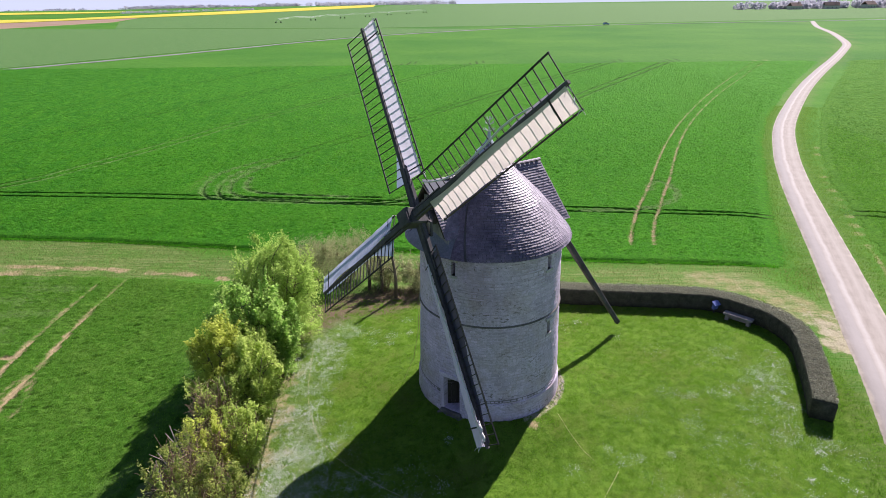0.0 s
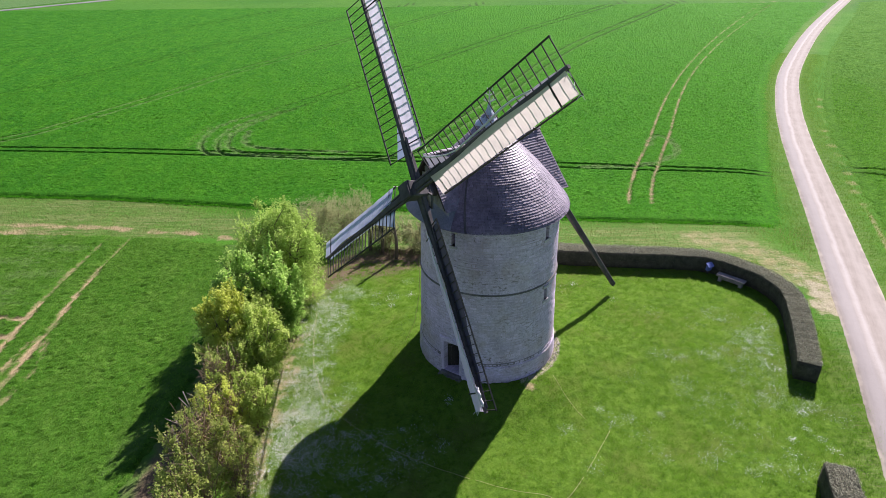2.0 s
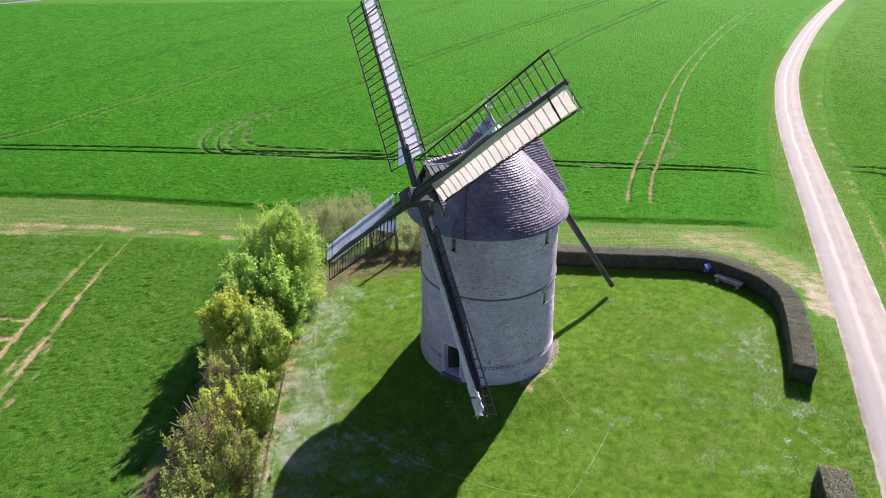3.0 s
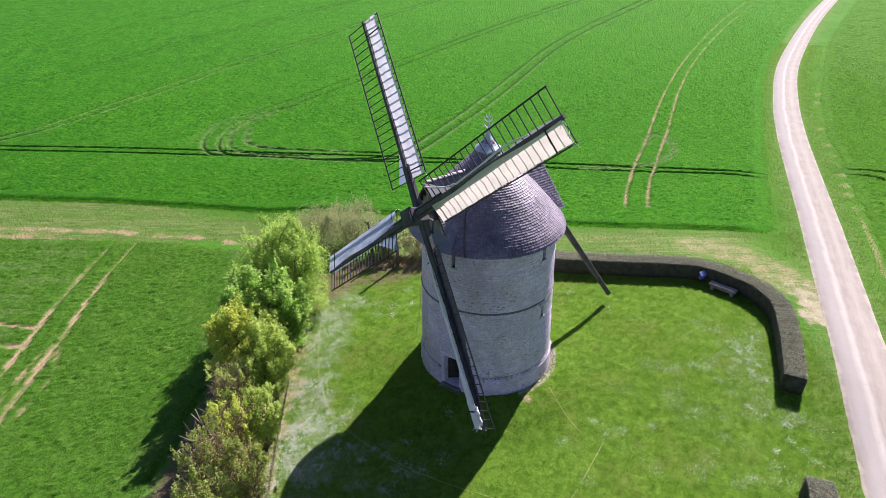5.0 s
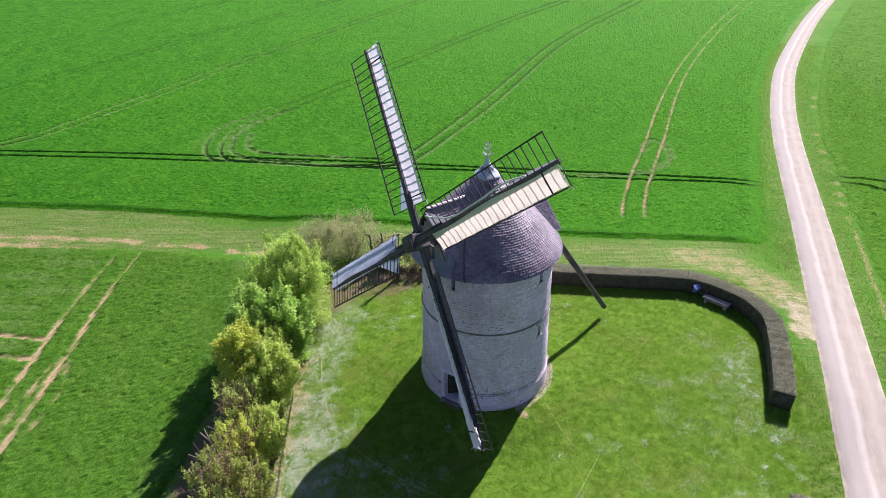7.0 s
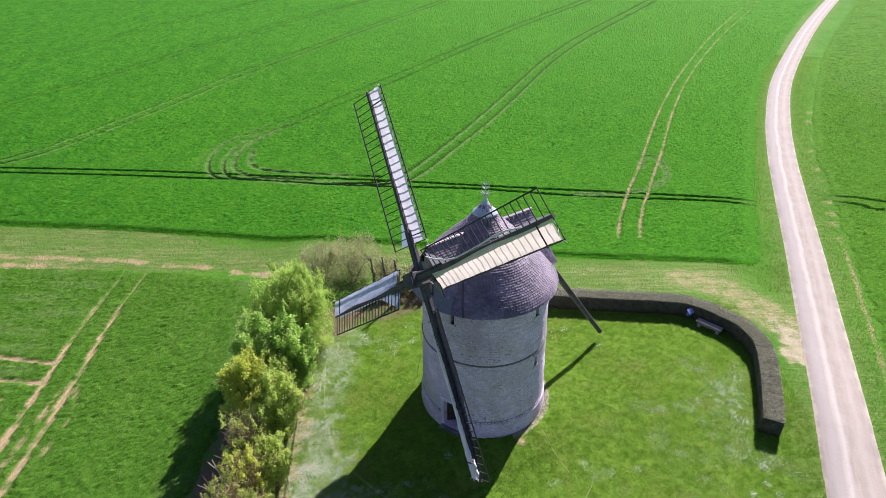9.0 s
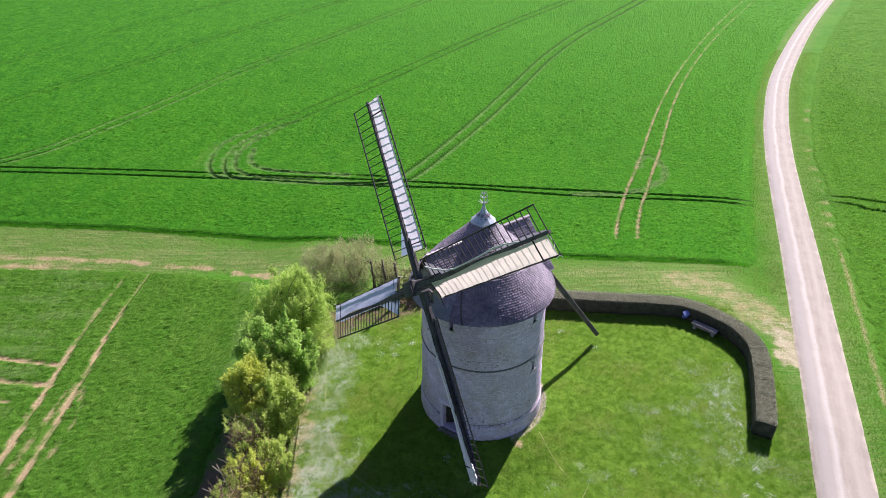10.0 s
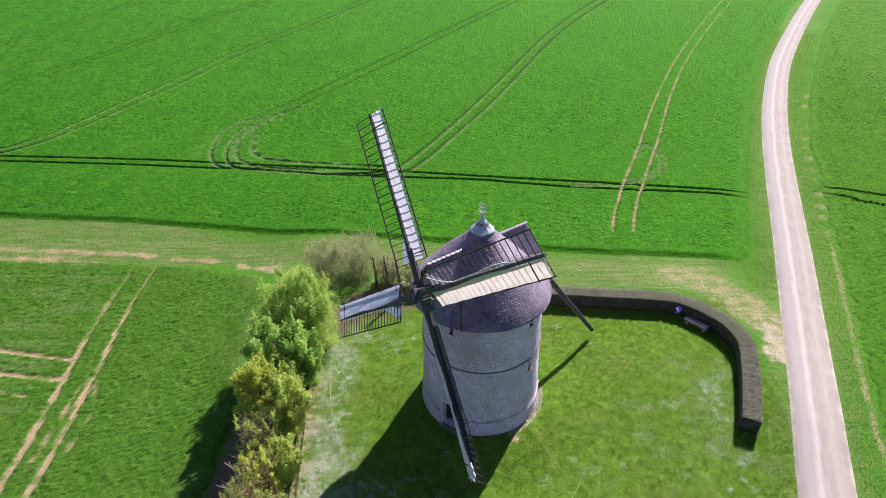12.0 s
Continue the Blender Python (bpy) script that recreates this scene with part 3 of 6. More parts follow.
RUTS = {  # wheel lines through the wheat
    "head_far": [(-60, 62.6), (-48.1, 61.8), (-35.5, 61.1), (-25, 60.2), (-17.1, 59.3), (-5.4, 58.1), (5.9, 56.6), (16.1, 55.4), (19.2, 55), (24.4, 54.3), (28.3, 53.8)],
    "head_near": [(-60, 61.3), (-47.4, 60.6), (-34.9, 59.8), (-23.9, 58.8), (-16.8, 58.1), (-9.8, 57.1), (2, 56.3), (7.4, 55.4), (12.7, 54.6), (18, 54.1), (24.1, 53.5), (28, 52.9)],
    "turn_outer": [(-19, 58.6), (-21.6, 58.8), (-23.8, 59.2), (-25.4, 61.6), (-26.2, 65.1), (-25.9, 68.5), (-23.8, 72.7), (-20.2, 78.2), (-15.7, 86.4), (-8.7, 98.7), (0.1, 114.9), (11.9, 135.9), (25.8, 158.6)],
    "turn_inner": [(-17, 58.3), (-19.2, 58.5), (-22.3, 59.2), (-23.7, 61.3), (-24.4, 64.3), (-24.1, 67.9), (-22.2, 72.1), (-18.4, 77.6), (-14, 85.2), (-7.2, 97.3), (1.6, 113.7), (13.4, 134.7), (27.2, 157)],
    "mid_a": [(-12, 57.5), (-6.5, 58), (-4.4, 60.4), (-1, 67.4), (3.1, 76.8), (8.4, 90), (15.5, 107.7), (24.3, 125.7), (36.8, 147.3)],
    "mid_b": [(-10, 57.2), (-5.3, 57.6), (-3, 60), (0.5, 67.2), (4.7, 76.2), (9.9, 89), (16.9, 106.5), (25.8, 124.4), (38.4, 146)],
    "west_a": [(-52, 62.5), (-49.6, 63.6), (-47.3, 66.3), (-45.9, 68.7), (-42.9, 76.3), (-39.4, 85.5), (-35.3, 97.7), (-29.6, 110.8), (-22.4, 127.8), (-13, 149.4)],
    "west_b": [(-50, 62), (-48.0, 63.2), (-45.8, 65.6), (-44.2, 68.6), (-41.2, 75.8), (-37.6, 85), (-33.6, 97.1), (-27.9, 110.2), (-20.8, 127.2), (-11.4, 148.6)],
    "far_west_a": [(-62.4, 83.9), (-59.1, 92.1), (-55.1, 101.4), (-50.6, 113.4), (-44.8, 127), (-37.6, 143.8), (-28.2, 163.5)],
    "far_west_b": [(-60.8, 83.3), (-57.5, 91.5), (-53.4, 100.7), (-48.9, 112.7), (-43.1, 126.3), (-35.9, 143), (-26.6, 162.8)],
    "outer_west_a": [(-76.2, 105.1), (-71, 122.9), (-63.3, 144.8), (-56.3, 162.4)],
    "outer_west_b": [(-74.5, 104.6), (-69.3, 122.3), (-61.6, 144.2), (-54.6, 161.8)],
    "east_a": [(35.2, 55.2), (38.3, 53.8), (40.3, 53.0), (58, 46.5)],
    "east_b": [(34.8, 54.2), (37.5, 52.3), (39.2, 51.2), (58, 43.5)],
    "turn_mid": [(-14, 58.4), (-18.5, 58.9), (-21, 59.8), (-22.8, 62), (-23.4, 65), (-22.9, 68.4), (-21, 72.6), (-19.2, 75.6)],
    "turn_swirl": [(-7, 59.2), (-12, 59.7), (-17, 60.4), (-20, 61.3), (-21.6, 63.6), (-22, 66.5)],
    "loop": [(19.6, 61.2), (21.2, 64.4), (22.2, 62.8), (21.9, 59.8), (20.6, 57.4), (17, 55.2), (12, 55)],
}
SOIL_RUTS = {  # bare wheel tracks
    "north_a": [(14.1, 46.8), (14.9, 49.7), (16, 52.8), (17.3, 56.2), (18.9, 59.9), (21.2, 65.5), (24.5, 73.9), (28.8, 84), (34.8, 96.8), (43.3, 113.2), (53.2, 131.1), (66.2, 153.1)],
    "north_b": [(15.9, 46.8), (16.7, 49.7), (17.8, 52.8), (19, 55.6), (20.7, 59.9), (23.1, 65.5), (26.3, 73.8), (30.5, 84), (36.4, 96.7), (45, 113.1), (55, 130.6), (68, 152)],
    "west_a": [(-23.9, 18), (-24.2, 22.5), (-24.35, 25.1), (-24.7, 28.3), (-25, 30.7), (-25.2, 32.5), (-25.4, 34.2), (-25.6, 36.7), (-25.7, 39), (-25.7, 43)],
    "west_b": [(-22.2, 18), (-22.4, 22.1), (-22.55, 24.7), (-22.75, 27.2), (-23, 29.5), (-23.2, 32), (-23.6, 34.8), (-23.75, 36.7), (-24, 39.4), (-24, 43)],
    "west_cross_a": [(-60, 36.5), (-36, 33.8), (-31, 33.1), (-28.4, 32.7), (-25.2, 32.25)],
    "west_cross_b": [(-60, 33.8), (-34, 31.6), (-29.8, 31), (-26.5, 30.6), (-24.8, 30.4)],
}
MOLE = (4.0, 24.7)                                   # a small bare spot in the lawn
FAINT_SOIL = {"a": [(-23.6, 30.6), (-23.4, 28.2), (-23.4, 26.1), (-23.4, 23.6)], "b": [(-22.6, 30.2), (-21.8, 27.8), (-21.75, 26.1), (-21.85, 24)], "c": [(-30, 29.6), (-28, 29.2), (-26.4, 28.8)],
              "d": [(-36.3, 43.6), (-31, 43.7), (-27.5, 43.4)]}
VERGE_SOIL = {"a": [(-60, 46.2), (-37.7, 45.2), (-32.8, 45), (-27.8, 44.6), (-24.8, 44.3)], "b": [(-40, 44), (-36.9, 43.9), (-31.3, 43.9)],
              "c": [(-23, 43.9), (-19, 43.5)], "d": [(-17, 43), (-15.9, 42.8), (-14.2, 42.2)]}


def axis_of(low, high, spacing, grow_low, grow_high, end_low, end_high):
    """Even steps from low to high, growing beyond."""
    mid = np.arange(low, high, spacing)
    up, s, x = [], spacing, mid[-1]
    while x < end_high:
        s = min(s * (grow_high if x < 190 else 1.22), 900)
        x += s
        up.append(x)
    down, s, x = [], spacing, low
    while x > end_low:
        s = min(s * grow_low, 900)
        x -= s
        down.append(x)
    return np.array(down[::-1] + mid.tolist() + up)


XS = axis_of(-78.0, 60.0, 0.23, 1.05, 1.05, -7000, 7000)
YS = axis_of(15.0, 62.0, 0.20, 1.20, 1.006, -900, 7000)
YS = np.sort(np.concatenate([YS, ((YS[:-1] + YS[1:]) / 2)[(YS[:-1] > 51.5) & (YS[:-1] < 66)]]))
GX, GY = np.meshgrid(XS, YS)
rng = np.random.default_rng(4)


def edge_side(line, along_x, gx, gy):
    """Signed distance past a line (positive beyond it, in y or in x)."""
    line = np.array(line)
    if along_x:
        return gy - np.interp(gx, line[:, 0], line[:, 1])
    order = np.argsort(line[:, 1])
    return gx - np.interp(gy, line[order, 1], line[order, 0])


for table in (RUTS, SOIL_RUTS):
    for line in table.values():
        (ax, ay), (bx, by) = line[-2:]
        if by > 140:                                     # on to the field's far side
            line.append((bx + (bx - ax) / (by - ay) * 48, by + 48))


def rut_distance(table, skip=()):
    d = np.full(GX.shape, 1e9)
    near = (GY < 200) & (GY > 10)
    for key, line in table.items():
        if key not in skip:
            d[near] = np.minimum(d[near], to_line(GX[near], GY[near] + 0.18, smooth_line(line, 4)))
    return d


def rut_mask(d, width, soft=0.78):
    """1 in the middle of a wheel line, 0 outside; width may vary from place to place."""
    d = d + 0.03 * wobble(GX, GY, 3.7, 3.0)
    return 1 - step(width * soft, width, d)


rough_edge = 0.25 * wobble(GX, GY, 1.3, 1.0) + 0.15 * wobble(GX, GY, 4.1, 2.0)
north_past, road_past = edge_side(NORTH_EDGE, True, GX, GY) + 0.35 * rough_edge, -edge_side(NORTH_EAST, False, GX, GY)
in_north = np.minimum(north_past, road_past + rough_edge)
west_x = np.interp(GY, [p[1] for p in WEST_EDGE[::-1]][:8], [p[0] for p in WEST_EDGE[::-1]][:8])
in_west = np.minimum(np.where(GX < -15, np.interp(GX, [p[0] for p in WEST_EDGE[:5]], [p[1] for p in WEST_EDGE[:5]]) - GY, 42 - GY), west_x - GX) + rough_edge
in_east = edge_side(EAST_EDGE, False, GX, GY) - 0.4 + rough_edge
MINOR = ("loop", "turn_mid", "turn_swirl")
rut_gap = rut_distance(RUTS, MINOR)
ruts = rut_mask(rut_gap, (0.22 + 0.12 * step(66, 120, GY)) * (1 + 0.5 * step(130, 190, GY)), 0.35)
ruts = np.maximum(ruts, rut_mask(rut_distance({k: RUTS[k] for k in MINOR}), 0.36, 0.3) * np.where(GX > 0, 0.45, 0.8) * step(-0.8, 0.1, wobble(GX, GY, 1.9, 6.0)))
soil_gap = rut_distance(SOIL_RUTS)
north_side = GX > 0
soil_w = np.where(north_side, 0.25 + 0.12 * step(80, 130, GY), np.interp(GY, [20, 28, 31, 36, 43], [0.32, 0.34, 0.32, 0.25, 0.20]) * (1 + 0.35 * wobble(GX, GY, 2.1, 4.0)))
soil_core = rut_mask(soil_gap, soil_w, 0.2) * np.where(north_side, 1 - 0.2 * step(60, 100, GY), 1.0)
soil_wide = rut_mask(soil_gap, np.where(north_side, 0.55, 1.1), 0.4)
broken = step(-0.5, 0.3, wobble(GX, GY, 0.8, 5.0) + 0.7 * wobble(GX, GY, 3.1, 2.0))
soil_ruts = soil_core * np.where(north_side, (0.36 + 0.36 * broken) * (1 - 0.32 * step(75, 120, GY)), (0.38 + 0.50 * broken) * (1 - 0.55 * step(33, 41, GY)))
faint = rut_mask(rut_distance(FAINT_SOIL), 0.26, 0.2) * (0.2 + 0.6 * step(-0.3, 0.5, wobble(GX, GY, 1.8, 9.0)))
soil_core = np.maximum(soil_core, 0.6 * faint)
soil_ruts = np.maximum(soil_ruts, 0.8 * faint)
GZ = terrain(GX, GY)
road_gap = to_line(GX, GY, ROAD_MID)

soil = soil_ruts * 0.95
for line in VERGE_SOIL.values():
    soil = np.maximum(soil, (1 - step(0.05, 0.55, to_line(GX, GY, line) + 0.30 * wobble(GX, GY, 1.4, 7.0) + 0.05)) * (0.45 + 0.35 * step(-0.4, 0.4, wobble(GX, GY * 2, 2.7, 3.0))))
BARE_LINE = [(17.4, 40.4), (18.6, 39.9), (20.2, 38.9), (21.5, 37.3), (22.1, 35.4), (22.4, 33.6), (22.0, 31.8)]
bare_patch = 1 - step(0.8, 2.7 - 1.3 * step(35, 32.5, GY), to_line(GX, GY, BARE_LINE) + 0.4 * wobble(GX, GY, 0.8, 3.0) + 0.25 * wobble(GX, GY, 3.9, 1.0))
pale = bare_patch * (0.29 + 0.22 * step(37, 33, GY) + 0.14 * wobble(GX, GY, 2.9, 8.0))
soil = np.maximum(soil, bare_patch * (0.22 + 0.20 * step(-0.3, 0.5, wobble(GX, GY, 2.3, 5.0))))
back_strip = 1 - step(0.4, 1.7, to_line(GX, GY, [(4, 41.4), (10.7, 41.1), (14, 40.9), (17.8, 40.2)]) + 0.5 * wobble(GX * 0.5, GY * 2, 1.1, 4.0))
soil = np.maximum(soil, back_strip * (0.10 + 0.14 * step(-0.2, 0.6, wobble(GX * 0.4, GY * 2.2, 2.1, 6.0))) * (0.5 + 0.5 * step(6, 15, GX)))
verge = step(0.0, 1.0, 46.5 + 3.5 * step(-14, -30, GX) - 3 * step(-10, 10, GX) - GY) * step(0.0, 1.5, GY - 37.8 - 4.5 * step(-11, -16, GX)) * (1 - step(20, 24, GX)) * (in_west < 0.2)
verge = np.maximum(verge, step(-3.3, -1.8, -road_gap) * (GY < 150) * 0.20)
soil = np.maximum(soil, 0.50 * (1 - step(0.2, 0.9, to_line(GX, GY, [(-7.6, 19), (-7.9, 22), (-7.9, 25), (-8.1, 28.5)]) + 0.7 * wobble(GX, GY, 1.1, 11.0) + 0.4 * wobble(GX, GY, 3.7, 5.0))))
soil = np.maximum(soil, 0.60 * (1 - step(0.2, 1.1, np.hypot(GX + 14.0, (GY - 42.3) * 1.3) + 0.3 * wobble(GX, GY, 1.4, 3.0))))
soil = np.maximum(soil, 0.8 * (1 - step(0.10, 0.34, np.hypot(GX - MOLE[0], GY - MOLE[1]))))
dry = verge * (0.55 + 0.40 * step(-0.5, 0.6, wobble(GX, GY * 3, 0.5, 9.0)))
dry = np.maximum(dry, 0.9 * bare_patch)
dry = np.maximum(dry, (1 - step(1.7, 3.2, road_gap + 0.4 * wobble(GX, GY, 1.0, 2.0))) * 0.55)
lawn = step(-9.6, -8.2, GX) * (1 - step(19.2, 21, GX)) * (1 - step(36.5, 38.5, GY))
litter = 1 - step(0.9, 2.2, to_line(GX, GY, [(-11.4, 14), (-11.0, 22), (-10.8, 28), (-9.6, 32.5), (-8.3, 35), (-5.5, 36.9), (-2.5, 37.8)]) + 0.45 * wobble(GX, GY, 1.2, 6.0) + 0.35 * wobble(GX, GY, 4.3, 2.0))
strip = 1 - step(0.5, 2.0, to_line(GX, GY, [(-6.9, 18), (-7.3, 24), (-7.4, 28), (-6.6, 32), (-5.9, 34)]) + 0.6 * wobble(GX, GY, 0.9, 8.0))
pale = np.maximum(pale, 0.13 * strip)
dry = np.maximum(dry, 0.75 * strip * step(-0.4, 0.5, wobble(GX, GY, 1.7, 12.0)))
pale = np.maximum(pale, 0.6 * (1 - step(0.1, 0.5, np.abs(np.hypot(GX - 2.12, GY - 28.35) - 3.55))) * (GX > 3.5))

soil = np.maximum(soil, 0.50 * (1 - step(0.05, 0.34, np.abs(edge_side(EAST_EDGE, False, GX, GY) + 0.05 + 0.12 * wobble(GX, GY, 1.1, 3.0)))) * (GY < 80) * (0.5 + 0.5 * step(-0.6, 0.2, wobble(GX, GY, 0.9, 2.0))))
soil = np.maximum(soil, 0.14 * (1 - step(0.15, 0.8, to_line(GX, GY, [(-26.9, 61.5), (-27.2, 65), (-26.9, 68)]) + 0.2 * wobble(GX, GY, 1.7, 2.0))))
far_crop = np.maximum(step(150, 185, GY), step(-150, -185, GX))
zg = GZ + (0.014 + 0.012 * lawn) * rng.standard_normal(GX.shape) * (GX > -60) * (GX < 70) * (GY < 70) - 0.03 * soil_ruts
rows_n, cols_n = GX.shape


def grid_quads(rows, cols):
    at = np.arange(rows * cols).reshape(rows, cols)
    return np.stack([at[:-1, :-1], at[:-1, 1:], at[1:, 1:], at[1:, :-1]], -1).reshape(-1, 4)


index = np.arange(rows_n * cols_n).reshape(rows_n, cols_n)
quads = grid_quads(rows_n, cols_n)
pick_x = np.flatnonzero(((XS > -30) & (XS < 32)) | (np.arange(cols_n) % 4 == 0) | (XS < -80) | (XS > 60))
pick_y = np.flatnonzero((YS < 52) | (np.arange(rows_n) % 4 == 0) | (YS > 200))
thin = np.ix_(pick_y, pick_x)
ground = new("ground", mesh_of("ground", np.stack([GX[thin], GY[thin], zg[thin]], -1).reshape(-1, 3), grid_quads(len(pick_y), len(pick_x)), GROUND, True))
tagged(ground, "grassy land with mown lawn, dry verge and bare wheel tracks", "ground", kind="structure")
for key, values in (("soil", soil), ("dry", dry), ("lawn", lawn), ("pale", pale), ("litter", litter), ("rut", ruts * 0.85), ("far_crop", far_crop)):
    att = ground.data.attributes.new(key, "FLOAT", "POINT")
    att.data.foreach_set("value", np.clip(values[thin], 0, 1).ravel().astype(np.float32))


turn_zone = np.maximum((GX < -10) * step(80, 68, GY), (GX > 8) * (GX < 24) * step(68, 62, GY)) * (GY > 53)
bent_lit = (1 - step(0.15, 0.55, rut_distance({k: RUTS[k] for k in ("turn_outer", "turn_inner", "turn_mid", "turn_swirl", "loop")}) + 0.25 * wobble(GX, GY, 1.7, 5.0))) * turn_zone
# pale strip east of these lines paints their lit crop edge
beside = rut_distance({k: [(x_ + 0.42, y_ - 0.12) for x_, y_ in RUTS[k]] for k in ("mid_a", "mid_b", "west_a", "west_b")})
bent_lit = np.maximum(bent_lit, 0.85 * (1 - step(0.12, 0.34, beside + 0.05 * wobble(GX, GY, 1.9, 2.0))) * (1 - 0.65 * step(68, 120, GY)))
bent_lit = np.maximum(bent_lit, 0.9 * (1 - step(0.25, 0.8, np.abs(GY - 57.2 - 0.09 * (-10 - GX)) + 0.2 * wobble(GX, GY, 1.3, 7.0))) * step(-21, -15, GX) * step(-5, -9, GX)) * (1 - 0.75 * ruts)

# lodged, yellowing streaks in the meadow crop
bent_lit = np.maximum(bent_lit, 0.50 * step(-24.5, -27.5, GX) * (GY < 43) * step(-0.1, 0.6, wobble(GX * 0.45, GY * 1.9, 0.9, 3.0) + 0.5 * wobble(GX, GY * 2, 2.6, 8.0)))
bent_lit = np.maximum(bent_lit, 0.55 * (GX < -12) * (GY < 43) * (1 - step(0.3, 2.4, west_x - GX)) * step(-0.3, 0.5, wobble(GX * 1.8, GY * 0.6, 1.2, 5.0)))


def crop_field(name, past, height, material, label, limit, taper=1.0):
    """A standing crop as a raised, uneven sheet with its wheel lines left open."""
    h = height * taper * step(-0.05, 0.42, past) * (1 - np.maximum(0.84 * ruts, 0.85 * soil_core)) * (1 - 0.12 * soil_wide)
    h = h * (1 + 0.07 * wobble(GX, GY, 2.3, 4.0)) + (0.031 * np.clip(np.gradient(YS) / 0.2, 0.5, 1.3)[:, None] * rng.standard_normal(GX.shape)) * step(0.3, 1.5, past) * (h > 0.1)
    h = np.where(past > 0.12, np.maximum(h, 0.035), h)
    keep = (h > 0.02) & limit
    face = keep[:-1, :-1] & keep[:-1, 1:] & keep[1:, 1:] & keep[1:, :-1]
    grown = np.zeros_like(keep)
    for a in (slice(0, -1), slice(1, None)):
        for b in (slice(0, -1), slice(1, None)):
            grown[a, b] |= face
    face = grown[:-1, :-1] | grown[:-1, 1:] | grown[1:, 1:] | grown[1:, :-1]
    low = ~grown
    z = GZ + np.where(low, -0.05, np.maximum(h, 0.0))
    used = np.unique(quads[face.ravel()])
    remap = np.zeros(index.size, int)
    remap[used] = np.arange(len(used))
    verts = np.stack([GX, GY, z], -1).reshape(-1, 3)[used]
    me = mesh_of(name, verts, remap[quads[face.ravel()]], material, False)
    ob = new(name, me)
    trod_shade = ob.data.attributes.new("trod_shade", "FLOAT", "POINT")
    trod_shade.data.foreach_set("value", np.clip(ruts, 0, 1).ravel()[used].astype(np.float32))
    flat_ = ob.data.attributes.new("bent_lit", "FLOAT", "POINT")
    flat_.data.foreach_set("value", np.clip(bent_lit, 0, 1).ravel()[used].astype(np.float32))
    bare_ = ob.data.attributes.new("soil", "FLOAT", "POINT")
    bare_.data.foreach_set("value", np.clip(soil, 0, 1).ravel()[used].astype(np.float32))
    return tagged(ob, label, "crop", kind="stuff"), h


wheat, wheat_h = crop_field("wheat_field", in_north, 0.24, CROP, "bright green young wheat with dark curving tractor lines", (GY < 186) & (np.abs(GX) < 190), 0.12 + 0.88 * step(0.0, 3.2, road_past + 0.4 * rough_edge))
meadow, meadow_h = crop_field("meadow_field", in_west, 0.17, CROP_WEST, "lush green crop crossed by bare wheel tracks", (GY > 2) & (GX > -190))
east, east_h = crop_field("east_wheat_field", in_east, 0.28, CROP_EAST, "bright green wheat beyond the pale farm road", (GY < 186) & (GY > 2) & (GX < 190), 0.25 + 0.75 * step(0.0, 2.0, in_east))


def ribbon(name, line, width, lift, material, ragged, label, category, seed):
    line = np.array(line)
    d = np.gradient(line, axis=0)
    d /= np.linalg.norm(d, axis=1)[:, None]
    side = np.stack([d[:, 1], -d[:, 0]], 1)
    cross = np.array([-1.0, -0.97, -0.6, -0.3, 0.0, 0.3, 0.6, 0.97, 1.0])
    r = np.random.default_rng(seed)
    verts, att = [], []
    for i, p in enumerate(line):
        for j, c in enumerate(cross):
            w = width / 2 * c + (ragged * (r.random() - 0.5) if j in (0, 1, 7, 8) else 0)
            q = p + side[i] * w
            z = land(q[0], q[1]) + (lift - 0.10 if j in (0, 8) else lift + 0.03 * (1 - c * c))
            verts.append((q[0], q[1], z))
            att.append(c)
    n = len(cross)
    faces = [(i * n + j, i * n + j + 1, (i + 1) * n + j + 1, (i + 1) * n + j) for i in range(len(line) - 1) for j in range(n - 1)]
    ob = new(name, mesh_of(name, verts, faces, material, True))
    a = ob.data.attributes.new("across", "FLOAT", "POINT")
    a.data.foreach_set("value", np.array(att, np.float32))
    return tagged(ob, label, category, kind="structure")


def dense(line, spacing):
    line = np.array(line)
    s = np.r_[0, np.cumsum(np.hypot(*np.diff(line, axis=0).T))]
    q = np.arange(0, s[-1], spacing)
    return np.stack([np.interp(q, s, line[:, 0]), np.interp(q, s, line[:, 1])], 1)


ribbon("road", [p for p in dense(smooth_line(ROAD_MID, 2), 0.5)], 2.88, 0.05, ROAD, 0.03, "pale chalky gravel farm road with worn wheel tracks", "road", 3)
ribbon("far_road", [p for p in dense(FAR_ROAD, 6.0)], 3.4, 0.12, ASPHALT, 0.3, "narrow grey country road across the fields", "road", 5)

# ---- windmill tower ----
CX, CY, BASE = 2.12, 28.35, -0.12
WALL_TOP = 8.46


def wall_r(z):
    return 3.40 - 0.024 * z


def polar(angle, radius, z):
    return (CX + radius * math.cos(angle), CY + radius * math.sin(angle), z)


def facing(x, y):
    return math.atan2(y - CY, x - CX)


OPENINGS = [  # name, place, width, bottom, top
    ("doorway", (0.46, 25.72), 0.86, 0.60, 2.26),
    ("slit", (0.52, 25.75), 0.20, 7.36, 7.98),
    ("slit", (4.42, 26.35), 0.28, 7.38, 8.02),
    ("slit", (4.47, 26.42), 0.24, 4.24, 4.86),
]
tower = thing("windmill", (CX, CY, BASE), "round grey stone windmill with shingled cap and four lattice sails", "windmill")


